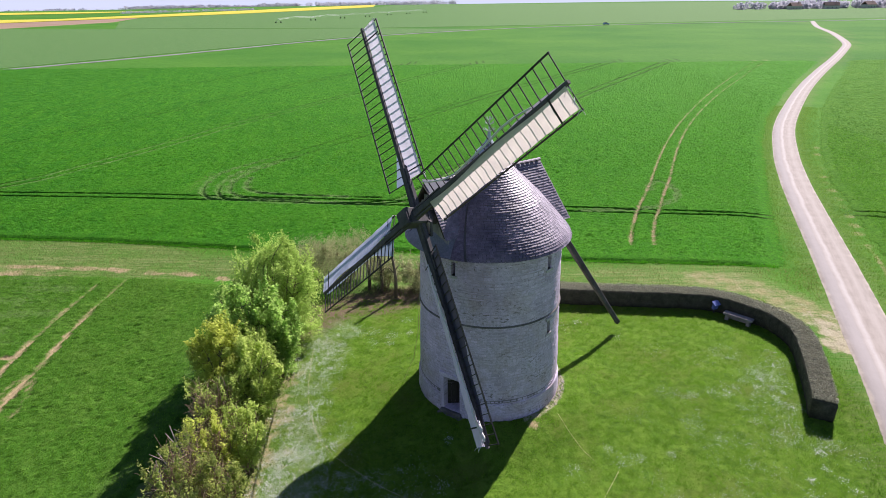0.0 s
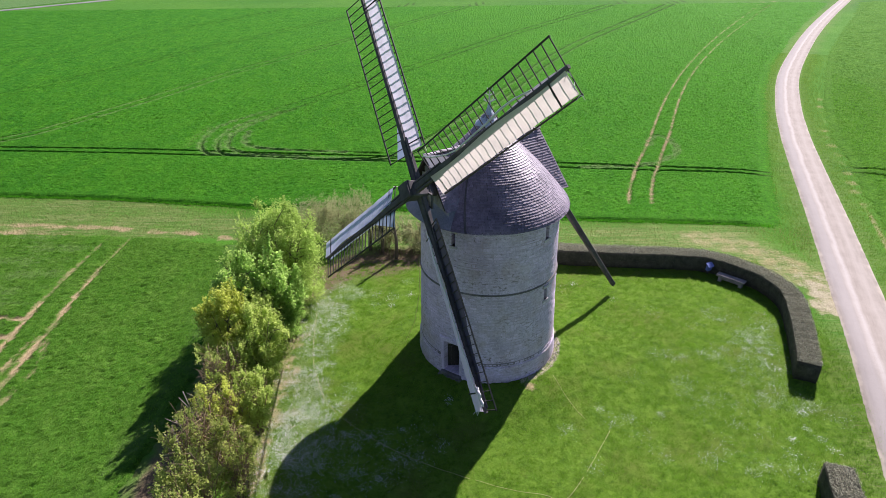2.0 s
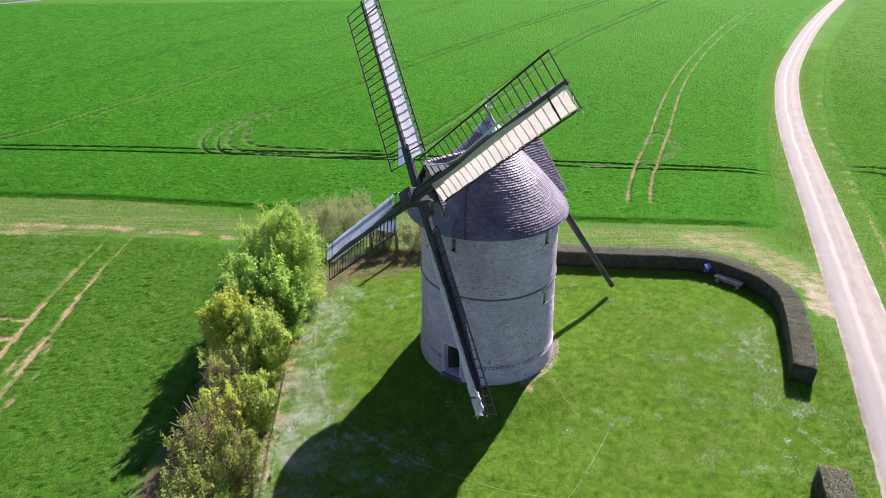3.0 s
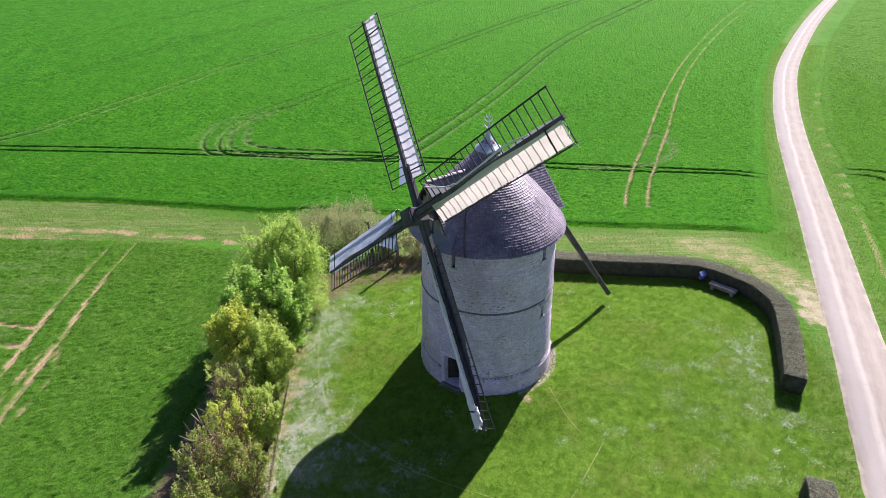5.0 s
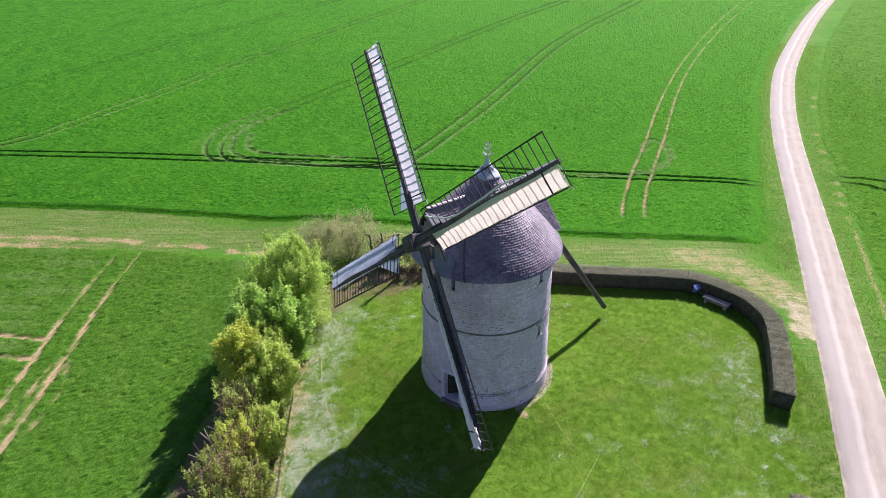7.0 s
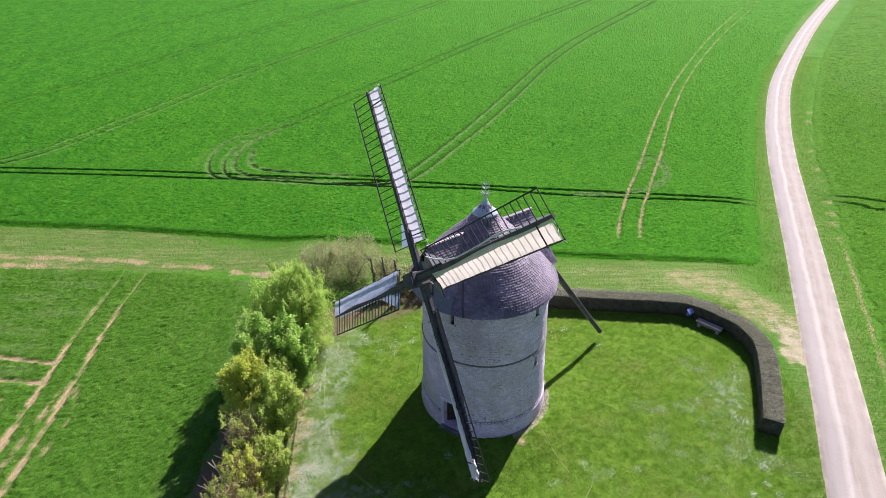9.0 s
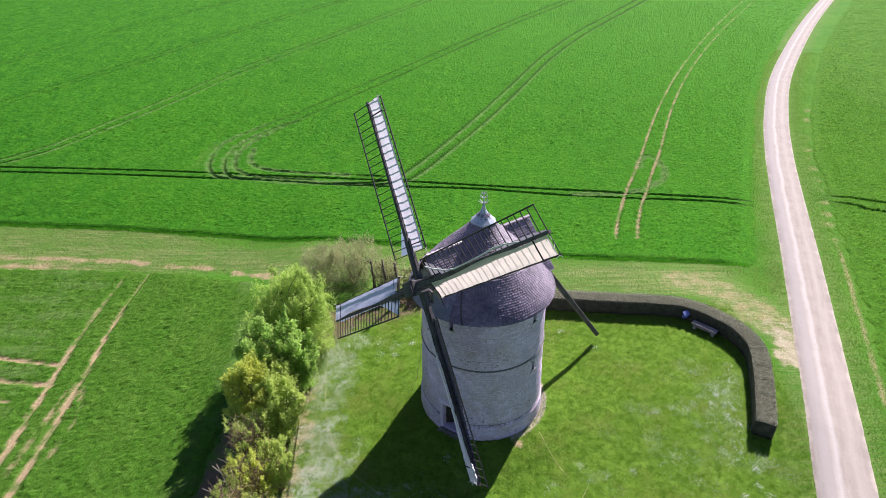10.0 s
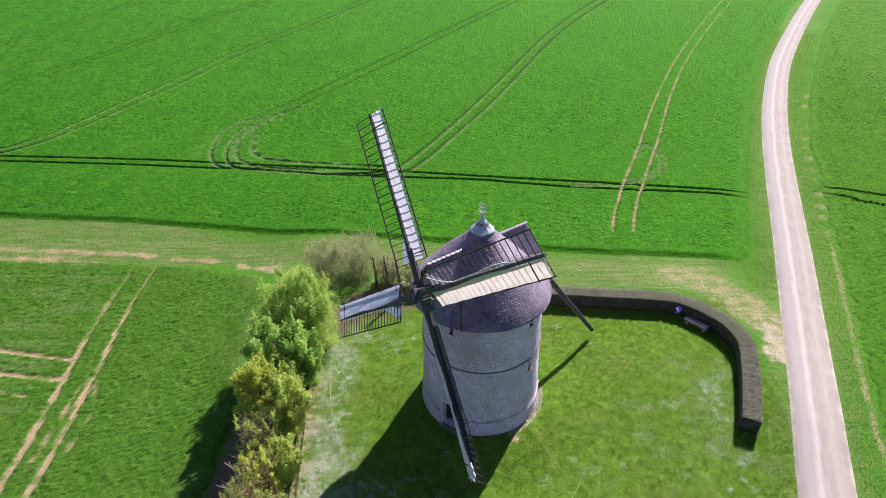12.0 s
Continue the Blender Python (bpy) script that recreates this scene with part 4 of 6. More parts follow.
def build_wall():
    spans = []
    for _, (x, y), w, z0, z1 in OPENINGS:
        a, half = facing(x, y), w / 2 / 3.35
        spans.append((a - half, a + half, z0, z1))
    angles = sorted({round(a, 5) for a in np.linspace(-math.pi, math.pi, 96, endpoint=False)} | {round(a, 5) for s in spans for a in s[:2]})
    levels = sorted({round(z, 3) for z in np.linspace(BASE - 0.4, WALL_TOP, 34)} | {z for s in spans for z in s[2:]})
    s, n = Shape(), len(angles)
    for thick in (0.0, 0.75):
        for z in levels:
            for a in angles:
                dent = 0.012 * noise.noise(Vector((math.cos(a) * 4, math.sin(a) * 4, z * 1.3))) if thick == 0 else 0
                s.v.append(polar(a, wall_r(z) - thick + dent, z))
    off = n * len(levels)

    def open_cell(i, j):
        a0, a1 = angles[j], angles[(j + 1) % n] + (2 * math.pi if j == n - 1 else 0)
        am, zm = (a0 + a1) / 2, (levels[i] + levels[i + 1]) / 2
        return any(p < am < q and u < zm < v for p, q, u, v in spans)

    for i in range(len(levels) - 1):
        for j in range(n):
            k = (j + 1) % n
            a, b, c, d = i * n + j, i * n + k, (i + 1) * n + k, (i + 1) * n + j
            if not open_cell(i, j):
                s.f += [(a, b, c, d), (off + d, off + c, off + b, off + a)]
                for (p, q), (ii, jj) in (((a, b), (i - 1, j)), ((c, d), (i + 1, j)), ((d, a), (i, j - 1 if j else n - 1)), ((b, c), (i, k))):
                    if 0 <= ii < len(levels) - 1 and open_cell(ii, jj):
                        s.f.append((q, p, off + p, off + q))
    for j in range(n):
        k, t = (j + 1) % n, (len(levels) - 1) * n
        s.f.append((t + j, t + k, off + t + k, off + t + j))
    return s.mesh("wall", LIMEWASH)


wall_part = part("wall", build_wall(), tower, "lime-rendered limestone wall, worn to bare stone in patches")

# the band's dark stone colour stands in for its shadow line
band = Shape()
ring = lambda z, r, n=96: [polar(2 * math.pi * j / n, r, z) for j in range(n)]
band.quadstrip([ring(5.11, wall_r(5.1) - 0.02), ring(5.12, wall_r(5.1) + 0.04), ring(5.15, wall_r(5.1) + 0.046), ring(5.18, wall_r(5.2) + 0.02), ring(5.20, wall_r(5.2) - 0.02)], caps=False)
part("string_course", band.mesh("string_course", DARK_STONE, False), tower, "thin projecting stone band round the tower")
plinth = Shape()
plinth.quadstrip([[polar(2 * math.pi * j / 96, r + 0.02 * noise.noise(Vector((j * 0.6, z * 3, 0))), z + 0.05 * noise.noise(Vector((j * 0.35, 7, z)))) for j in range(96)]
                  for z, r in ((BASE - 0.4, 3.50), (0.20, 3.48), (0.60, 3.465), (1.26, 3.435), (1.33, 3.35))], caps=False)
pm = plinth.mesh("plinth", LIMEWASH)
keep_out = facing(0.46, 25.72)
bm = bmesh.new()
bm.from_mesh(pm)
bmesh.ops.delete(bm, geom=[f for f in bm.faces if abs(facing(*f.calc_center_median()[:2]) - keep_out) < 0.172], context="FACES")
bm.to_mesh(pm)
bm.free()
part("plinth", pm, tower, "rough uneven stone footing")
cornice = Shape()
cornice.quadstrip([ring(8.18, wall_r(8.2) - 0.02), ring(8.19, wall_r(8.2) + 0.03), ring(8.32, wall_r(8.3) + 0.04), ring(8.47, wall_r(8.4) + 0.05), ring(8.48, wall_r(8.4) - 0.1)], caps=False)
part("cornice", cornice.mesh("cornice", CUT_STONE), tower, "pale stone course under the eaves")

# openings: near-black lining as interior shade, frames of cut stone, the half-open door
for kind_name, (x, y), w, z0, z1 in OPENINGS:
    a = facing(x, y)
    out = Vector((math.cos(a), math.sin(a), 0))
    tan = Vector((-math.sin(a), math.cos(a), 0))
    face = Vector(polar(a, wall_r((z0 + z1) / 2), 0))
    s = Shape()
    if kind_name == "doorway":
        for sgn in (-1, 1):
            s = Shape()
            s.beam(face + tan * sgn * (w / 2 + 0.09) - out * 0.135 + Vector((0, 0, z0 - 0.1)), face + tan * sgn * (w / 2 + 0.09) - out * 0.135 + Vector((0, 0, z1)), 0.18, 0.30, tan, chamfer=0.08)
            part("door_jamb", s.mesh("door_jamb", STONE), tower, "worn stone door jamb")
        s = Shape()
        s.beam(face + tan * -(w / 2 + 0.22) - out * 0.135 + Vector((0, 0, z1 + 0.11)), face + tan * (w / 2 + 0.22) - out * 0.135 + Vector((0, 0, z1 + 0.11)), 0.30, 0.22, out, chamfer=0.08)
        part("door_lintel", s.mesh("door_lintel", STONE), tower, "worn stone lintel")
        d = Shape()
        hinge = face - tan * (w / 2 - 0.02) - out * 0.30
        leaf = (tan * 0.80 - out * 0.60).normalized()
        for k in range(5):
            p = hinge + leaf * (0.09 + 0.17 * k)
            d.beam(p + Vector((0, 0, z0 + 0.02)), p + Vector((0, 0, z1 - 0.04)), 0.166, 0.045, leaf, chamfer=0.12)
        for zz in (z0 + 0.35, z1 - 0.4):
            d.beam(hinge + leaf * 0.02 + Vector((0, 0, zz)) + leaf.cross(Vector((0, 0, 1))) * 0.04, hinge + leaf * 0.84 + Vector((0, 0, zz)) + leaf.cross(Vector((0, 0, 1))) * 0.04, 0.12, 0.04, (0, 0, 1))
        door = part("door", d.mesh("door", DOOR_WOOD), tower, "dark plank door standing ajar")
        n_ = Shape()
        n_.beam(hinge + leaf * 0.05 + Vector((0, 0, z1 - 0.32)) + out * 0.06, hinge + leaf * 0.30 + Vector((0, 0, z1 - 0.32)) + out * 0.06, 0.30, 0.012, (0, 0, 1))
        part("notice", n_.mesh("notice", CONCRETE), door, "small pale notice board")
        st = Shape()
        st.beam(face - out * 0.08 - tan * (w / 2 + 0.02) + Vector((0, 0, z0 - 0.10)), face - out * 0.08 + tan * (w / 2 + 0.02) + Vector((0, 0, z0 - 0.10)), 0.40, 0.16, out, chamfer=0.15)
        part("door_step", st.mesh("door_step", DARK_STONE), tower, "low stone doorstep")
        for k, (tall, deep, wide) in enumerate(((0.14, 0.30, 1.24), (0.28, 0.17, 1.06))):
            lg = Shape()
            lg.beam(face + out * deep / 2 - tan * wide / 2 + Vector((0, 0, 0.30 + tall / 2 - 0.08)), face + out * deep / 2 + tan * wide / 2 + Vector((0, 0, 0.30 + tall / 2 - 0.08)), deep, tall + 0.16, out, chamfer=0.12)
            part("landing_stone", lg.mesh("landing_stone", DARK_STONE), tower, "rough stone landing before the door")
    else:
        s.beam(face - tan * (w / 2 + 0.10) - out * 0.08 + Vector((0, 0, z0 - 0.06)), face + tan * (w / 2 + 0.10) - out * 0.08 + Vector((0, 0, z0 - 0.06)), 0.24, 0.12, out, chamfer=0.1)
        part("slit_sill", s.mesh("slit_sill", CUT_STONE), tower, "stone sill of a narrow unglazed slit")
        s = Shape()
        s.beam(face - tan * (w / 2 + 0.10) - out * 0.08 + Vector((0, 0, z1 + 0.07)), face + tan * (w / 2 + 0.10) - out * 0.08 + Vector((0, 0, z1 + 0.07)), 0.24, 0.14, out, chamfer=0.1)
        part("slit_lintel", s.mesh("slit_lintel", CUT_STONE), tower, "stone lintel of a narrow unglazed slit")
# added drum, its near-black colour stands for the unlit inside
lining = Shape()
lining.quadstrip([ring(0.02, 2.4, 32), ring(8.0, 2.3, 32)], caps=True)
part("lining", lining.mesh("lining", DARK), tower, "dark interior of the tower")


# ---- windmill cap ----
U = Vector((0.80, 0.60, 0))                       # towards the tail
V = Vector((0.60, -0.80, 0))
cap = tower
KX = CX - 0.13                                    # axis of the cap
PROFILE = [(8.36, 3.72), (8.45, 3.69), (8.70, 3.51), (9.05, 3.20), (9.47, 2.84), (9.98, 2.40), (10.5, 1.88), (11.05, 1.30), (11.6, 0.76), (12.1, 0.38), (12.42, 0.18)]


def cap_polar(angle, radius, z):
    return (KX + radius * math.cos(angle), CY + radius * math.sin(angle), z)


def cap_ring(z, r, n):
    return [cap_polar(2 * math.pi * j / n, r, z) for j in range(n)]



def cone_r(z):
    return float(np.interp(z, [p[0] for p in PROFILE], [p[1] for p in PROFILE]))


core = Shape()
core.quadstrip([cap_ring(z, r - 0.06, 64) for z, r in PROFILE], caps=True)
part("roof_boarding", core.mesh("roof_boarding", UNDER, True), cap, "dark boarding under the shingles")


def under_gable(p, slack):
    """True where a point of the cone lies inside one of the gabled dormers."""
    q = Vector(p) - Vector((KX, CY, 0))
    u, v = q.dot(U), abs(q.dot(V))
    return -REACH_FRONT + 0.2 < u < REACH_TAIL - 0.2 and v < (1.60 if u > 0 else 1.32) and q.z < RIDGE - v * PITCH - slack


RIDGE, PITCH = 11.18, 1.42
REACH_TAIL, REACH_FRONT = 3.45, 3.40


def one_tile(s, p, along, down, out, width, length, lift):
    """A shingle: a thin wedge with its thick lower edge proud."""
    a, b = p - along * width / 2, p + along * width / 2
    lo_a, lo_b = a + down * length + out * lift, b + down * length + out * lift
    hi_a, hi_b = a + out * 0.004, b + out * 0.004
    i = len(s.v)
    s.v += [tuple(q) for q in (hi_a, hi_b, lo_b, lo_a, lo_b - out * lift * 0.9, lo_a - out * lift * 0.9)]
    s.f += [(i, i + 3, i + 2, i + 1), (i + 3, i + 5, i + 4, i + 2), (i, i + 5, i + 3), (i + 1, i + 2, i + 4)]


tiles = Shape()
rr = random.Random(5)
slope = [0.0]
for (z0, r0), (z1, r1) in zip(PROFILE[:-1], PROFILE[1:]):
    slope.append(slope[-1] + math.hypot(z1 - z0, r1 - r0))
rows_of_tiles = int(slope[-1] / 0.118)
for k in range(rows_of_tiles):
    s0 = k * 0.118 + 0.15
    z, r = np.interp(s0, slope, [p[0] for p in PROFILE]), np.interp(s0, slope, [p[1] for p in PROFILE])
    z2, r2 = np.interp(s0 - 0.165, slope, [p[0] for p in PROFILE]), np.interp(s0 - 0.165, slope, [p[1] for p in PROFILE])
    count = max(8, int(2 * math.pi * r / 0.145))
    start = rr.random()
    for j in range(count):
        a = 2 * math.pi * (j + start) / count
        p = Vector(cap_polar(a, r, z))
        if under_gable(p, 0.05):
            continue
        radial = Vector((math.cos(a), math.sin(a), 0))
        down = (radial * (r2 - r) + Vector((0, 0, z2 - z))).normalized()
        out = Vector((-math.sin(a), math.cos(a), 0)).cross(down)
        out = out if out.dot(radial) > 0 else -out
        one_tile(tiles, p, Vector((-math.sin(a), math.cos(a), 0)), down, out, 2 * math.pi * r / count * rr.uniform(0.9, 0.97), 0.165 * rr.uniform(0.96, 1.04), rr.uniform(0.036, 0.052))
part("shingles", tiles.mesh("shingles", TILE), cap, "overlapping weathered wooden shingles")["kind"] = "stuff"


def dormer(sign, reach, half, name, lean=0.0):
    """A gabled roof from the cone outwards along U (sign +1 tail, -1 sails)."""
    centre = Vector((KX, CY, 0))
    low = RIDGE - half * PITCH
    d = U * sign
    s = Shape()
    for side in (-1, 1):
        a = centre + d * 0.3 + Vector((0, 0, RIDGE))
        b = centre + d * reach + Vector((0, 0, RIDGE))
        down = (V * side * half + Vector((0, 0, -half * PITCH)))
        nrm = (V * side * PITCH + Vector((0, 0, 1))).normalized()
        i = len(s.v)
        for off in (0.0, -0.07):
            s.v += [tuple(q + nrm * off) for q in (a, b - d * lean, b + down, a + down)]
        s.f += [(i, i + 1, i + 2, i + 3), (i + 7, i + 6, i + 5, i + 4), (i + 1, i + 5, i + 6, i + 2), (i + 3, i + 2, i + 6, i + 7), (i, i + 4, i + 5, i + 1)]
    roof = part(name, s.mesh(name, UNDER), cap, "steep gabled dormer roof")
    t = Shape()
    for side in (-1, 1):
        nrm = (V * side * PITCH + Vector((0, 0, 1))).normalized()
        down = (V * side - Vector((0, 0, PITCH))).normalized()
        length = half * math.hypot(1, PITCH)
        rows = int(length / 0.125)
        for k in range(rows + 1):
            dist = k * 0.125
            for j in range(int(reach / 0.16) + 2):
                half_tile = k % 2 == 1 and j == 0
                verge = reach - lean * (1 - min(1.0, dist / length))
                along = verge - (0.04 if half_tile else 0.08 + j * 0.16 - 0.08 * (k % 2))
                p = centre + d * along + Vector((0, 0, RIDGE)) + down * dist
                if along < 0.2 or math.hypot(p.x - KX, p.y - CY) < cone_r(p.z) - 0.1:
                    continue
                one_tile(t, p, d, down, nrm, 0.074 if half_tile else 0.154, 0.17 * rr.uniform(0.96, 1.04), rr.uniform(0.036, 0.052))
    part("dormer_shingle_cover", t.mesh("dormer_shingle_cover", TILE), roof, "rows of weathered shingles")["kind"] = "stuff"
    rc = Shape()
    for j in range(int((reach - 0.9) / 0.28)):
        p0 = centre + d * (reach - lean - 0.28 * j) + Vector((0, 0, RIDGE + 0.03))
        p1 = p0 - d * 0.27
        rc.quadstrip([[p + V * 0.11 * math.cos(t_) + Vector((0, 0, 0.06 * math.sin(t_) - (0.03 if p is p1 else 0))) for t_ in np.linspace(-0.5, math.pi + 0.5, 7)] for p in (p0, p1)], closed=False, caps=False)
    part("ridge_tile_row", rc.mesh("ridge_tile_row", TILE), roof, "half-round ridge tiles")["kind"] = "stuff"
    # boarded gable end
    end = centre + d * (reach - 0.22 - lean)
    for j, v in enumerate(np.arange(-half + 0.12, half - 0.05, 0.21)):
        top = RIDGE - 0.09 - max(abs(v - 0.1), abs(v + 0.1)) * PITCH
        bottom = 8.5
        if top > bottom + 0.1:
            b = Shape()
            b.beam(end + V * v + Vector((0, 0, bottom)), end + V * v + Vector((0, 0, top)), 0.20, 0.035, V, chamfer=0.1)
            part("gable_board", b.mesh("gable_board", GREY_WOOD), cap)
    return roof


dormer(1, REACH_TAIL, 1.70, "tail_dormer", 0.40)
dormer(-1, REACH_FRONT, 1.40, "front_dormer")
# cheeks between dormer and eaves
for sign, reach, half in ((1, 2.7, 1.34), (-1, 3.2, 1.30)):
    for side in (-1, 1):
        ck = Shape()
        q = Vector((KX, CY, 0)) + V * side * half
        ck.beam(q + U * sign * 1.4 + Vector((0, 0, 8.92)), q + U * sign * reach + Vector((0, 0, 8.92)), 0.06, 0.8 if sign > 0 else 0.9, V)
        part("cheek", ck.mesh("cheek", ZINC if sign < 0 else GREY_WOOD), cap, "grey cheek under the dormer eaves")
# lead on the peak, finial and weather vane
lead = Shape()
lead.quadstrip([[cap_polar(2 * math.pi * (j + 0.35) / 10, r * (1 + (0.05 * (j % 2) if z < 12.05 else 0)), z - (0.05 * (j % 2) if z < 12.05 else 0)) for j in range(10)] for z, r in ((11.94, 0.62), (12.00, 0.60), (12.14, 0.43), (12.34, 0.24), (12.52, 0.13), (12.70, 0.08), (12.88, 0.06), (12.89, 0.01))])
part("lead_peak", lead.mesh("lead_peak", LEAD), cap, "bluish grey lead sheet on the peak")
apron = Shape()
for a0, a1 in ((-2.86, -2.45), (-2.45, -2.03)):
    apron.quadstrip([[cap_polar(a, cone_r(z) + 0.075 + 0.012 * math.sin(a * 40 + z * 5), z) for a in np.linspace(a0, a1, 10)] for z in np.linspace(8.40, 9.50, 9)], closed=False, caps=False)
valley = Shape()
valley.quadstrip([[cap_polar(-1.90 + k - 0.085 * (z - 8.95), cone_r(z) + up_, z) for k, up_ in ((-0.014, 0.05), (-0.008, 0.085), (0.008, 0.085), (0.014, 0.05))] for z in np.linspace(8.38, 10.3, 9)], closed=False, caps=False)
part("valley_strip", valley.mesh("valley_strip", OLD_WOOD), cap, "dark strip where sheet and shingles meet")
part("front_flashing", apron.mesh("front_flashing", ZINC, True), cap, "dull grey zinc sheet below the windshaft")
fin = Shape()
fin.tube([(KX, CY, 12.6), (KX, CY, 12.85), (KX, CY, 13.35), (KX, CY, 13.50)], [0.05, 0.034, 0.024, 0.010], 8)
finial = part("finial", fin.mesh("finial", PALE_LEAD), cap, "pale lead finial with curled leaves")
for tier, (zc, reach_, count_) in enumerate(((12.92, 0.25, 8), (13.20, 0.20, 6), (13.38, 0.13, 5))):
    vane = Shape()
    for j in range(count_):
        a = 2 * math.pi * (j + 0.5 * tier) / count_
        ca, sa = math.cos(a), math.sin(a)
        vane.tube([(KX, CY, zc - 0.06), (KX + reach_ * 0.6 * ca, CY + reach_ * 0.6 * sa, zc), (KX + reach_ * ca, CY + reach_ * sa, zc + 0.05), (KX + reach_ * 0.95 * ca, CY + reach_ * 0.95 * sa, zc + 0.11)], [0.013, 0.015, 0.022, 0.008], 6)
    part("curled_leaf_ring", vane.mesh("curled_leaf_ring", PALE_LEAD), finial, "ring of small curled lead leaves")
# tail pole
tail = Shape()
tip = Vector((9.83, 33.42, 0.72))
top = Vector((4.62, 30.25, 9.15))
tail.beam(tip, top, 0.20, 0.24, V, 0.30, 0.34, chamfer=0.15)
pole = part("tail_pole", tail.mesh("tail_pole", OLD_WOOD), cap, "long dark oak pole slanting to the grass")
hk = Shape()
pd = (top - tip).normalized()
hk.beam(tip + pd * 0.55 + V * 0.16, tip + pd * 0.55 - V * 0.16, 0.05, 0.05, pd)
hk.beam(tip + pd * 0.05, tip + pd * 0.22, 0.23, 0.27, V)
part("pole_iron", hk.mesh("pole_iron", IRON), pole, "iron band and peg near the foot")

# ---- sails ----
HUB = Vector((-1.086, 25.521, 9.97))
AZ, TILT_UP, SPIN = radians(-143.07), radians(9.61), radians(40.25)
N = Vector((math.cos(AZ) * math.cos(TILT_UP), math.sin(AZ) * math.cos(TILT_UP), math.sin(TILT_UP)))
E1 = Vector((0, 0, 1)).cross(N).normalized()
E2 = N.cross(E1)
REACH, INNER, CLOTH_W, BARE_W = 9.16, 1.61, 0.885, 1.06
sails = tower
shaft = Shape()
def shaft_ring(d, r, sides):
    """Round behind, square in the boxed head that holds the stocks."""
    if sides == 4:
        corners = [(1, 0.86), (0.86, 1), (-0.86, 1), (-1, 0.86), (-1, -0.86), (-0.86, -1), (0.86, -1), (1, -0.86)]
        c_, s_ = math.cos(SPIN), math.sin(SPIN)
        return [HUB + N * d + (E1 * (a_ * c_ - b_ * s_) + E2 * (a_ * s_ + b_ * c_)) * r for a_, b_ in corners]
    return [HUB + N * d + (E1 * math.cos(2 * math.pi * (j + 0.5) / 8 + SPIN) + E2 * math.sin(2 * math.pi * (j + 0.5) / 8 + SPIN)) * r for j in range(8)]


shaft.quadstrip([shaft_ring(d, r, n_) for d, r, n_ in ((-3.4, 0.27, 8), (-0.62, 0.30, 8))])
shaft.quadstrip([shaft_ring(d, r, 4) for d, r in ((-0.62, 0.31), (-0.58, 0.34), (0.58, 0.34), (0.62, 0.31))])
shaft_part = part("windshaft", shaft.mesh("windshaft", OLD_WOOD), sails, "heavy dark windshaft with boxed head")
hb = Shape()
for d in (-0.46, 0.46):
    hb.quadstrip([shaft_ring(d + e, r, 4) for e, r in ((-0.035, 0.33), (-0.035, 0.365), (0.035, 0.365), (0.035, 0.33))])
part("shaft_band", hb.mesh("shaft_band", IRON), shaft_part, "iron bands on the shaft head")


def arm_frame(arm):
    a = SPIN + arm * math.pi / 2
    out = E1 * math.cos(a) + E2 * math.sin(a)
    cw = E1 * math.sin(a) - E2 * math.cos(a)
    foot = HUB + N * (-0.174 if arm % 2 else 0.174)
    return foot, out, cw


def sail_point(arm, r, s, lift=0.0):
    """s: metres across, positive on the canvas side; lift: towards the wind."""
    foot, out, cw = arm_frame(arm)
    w = np.interp(r, [INNER, REACH], [0.35, 0.275])
    side = cw * math.cos(w) - N * math.sin(w)
    up = N * math.cos(w) + cw * math.sin(w)
    return foot + out * r + side * s + up * lift


for arm in (0, 1):
    foot, out, cw = arm_frame(arm)
    st = Shape()
    for sg in (1, -1):
        st.beam(foot, foot + out * sg * (REACH + 0.10), 0.25, 0.26, cw, 0.125, 0.13, chamfer=0.14)
    part("sail_stock", st.mesh("sail_stock", OLD_WOOD), sails, "long tapered dark oak stock")
    for sg in (1, -1):
        for t_ in (-0.19, 0.19):
            wd = Shape()
            wd.beam(foot + out * sg * 0.30 + cw * t_, foot + out * sg * 2.3 + cw * t_ * 0.95, 0.09, 0.2, cw, 0.06, 0.14)
            part("clamp_beam", wd.mesh("clamp_beam", OLD_WOOD), sails, "clamping beams either side of the stock")

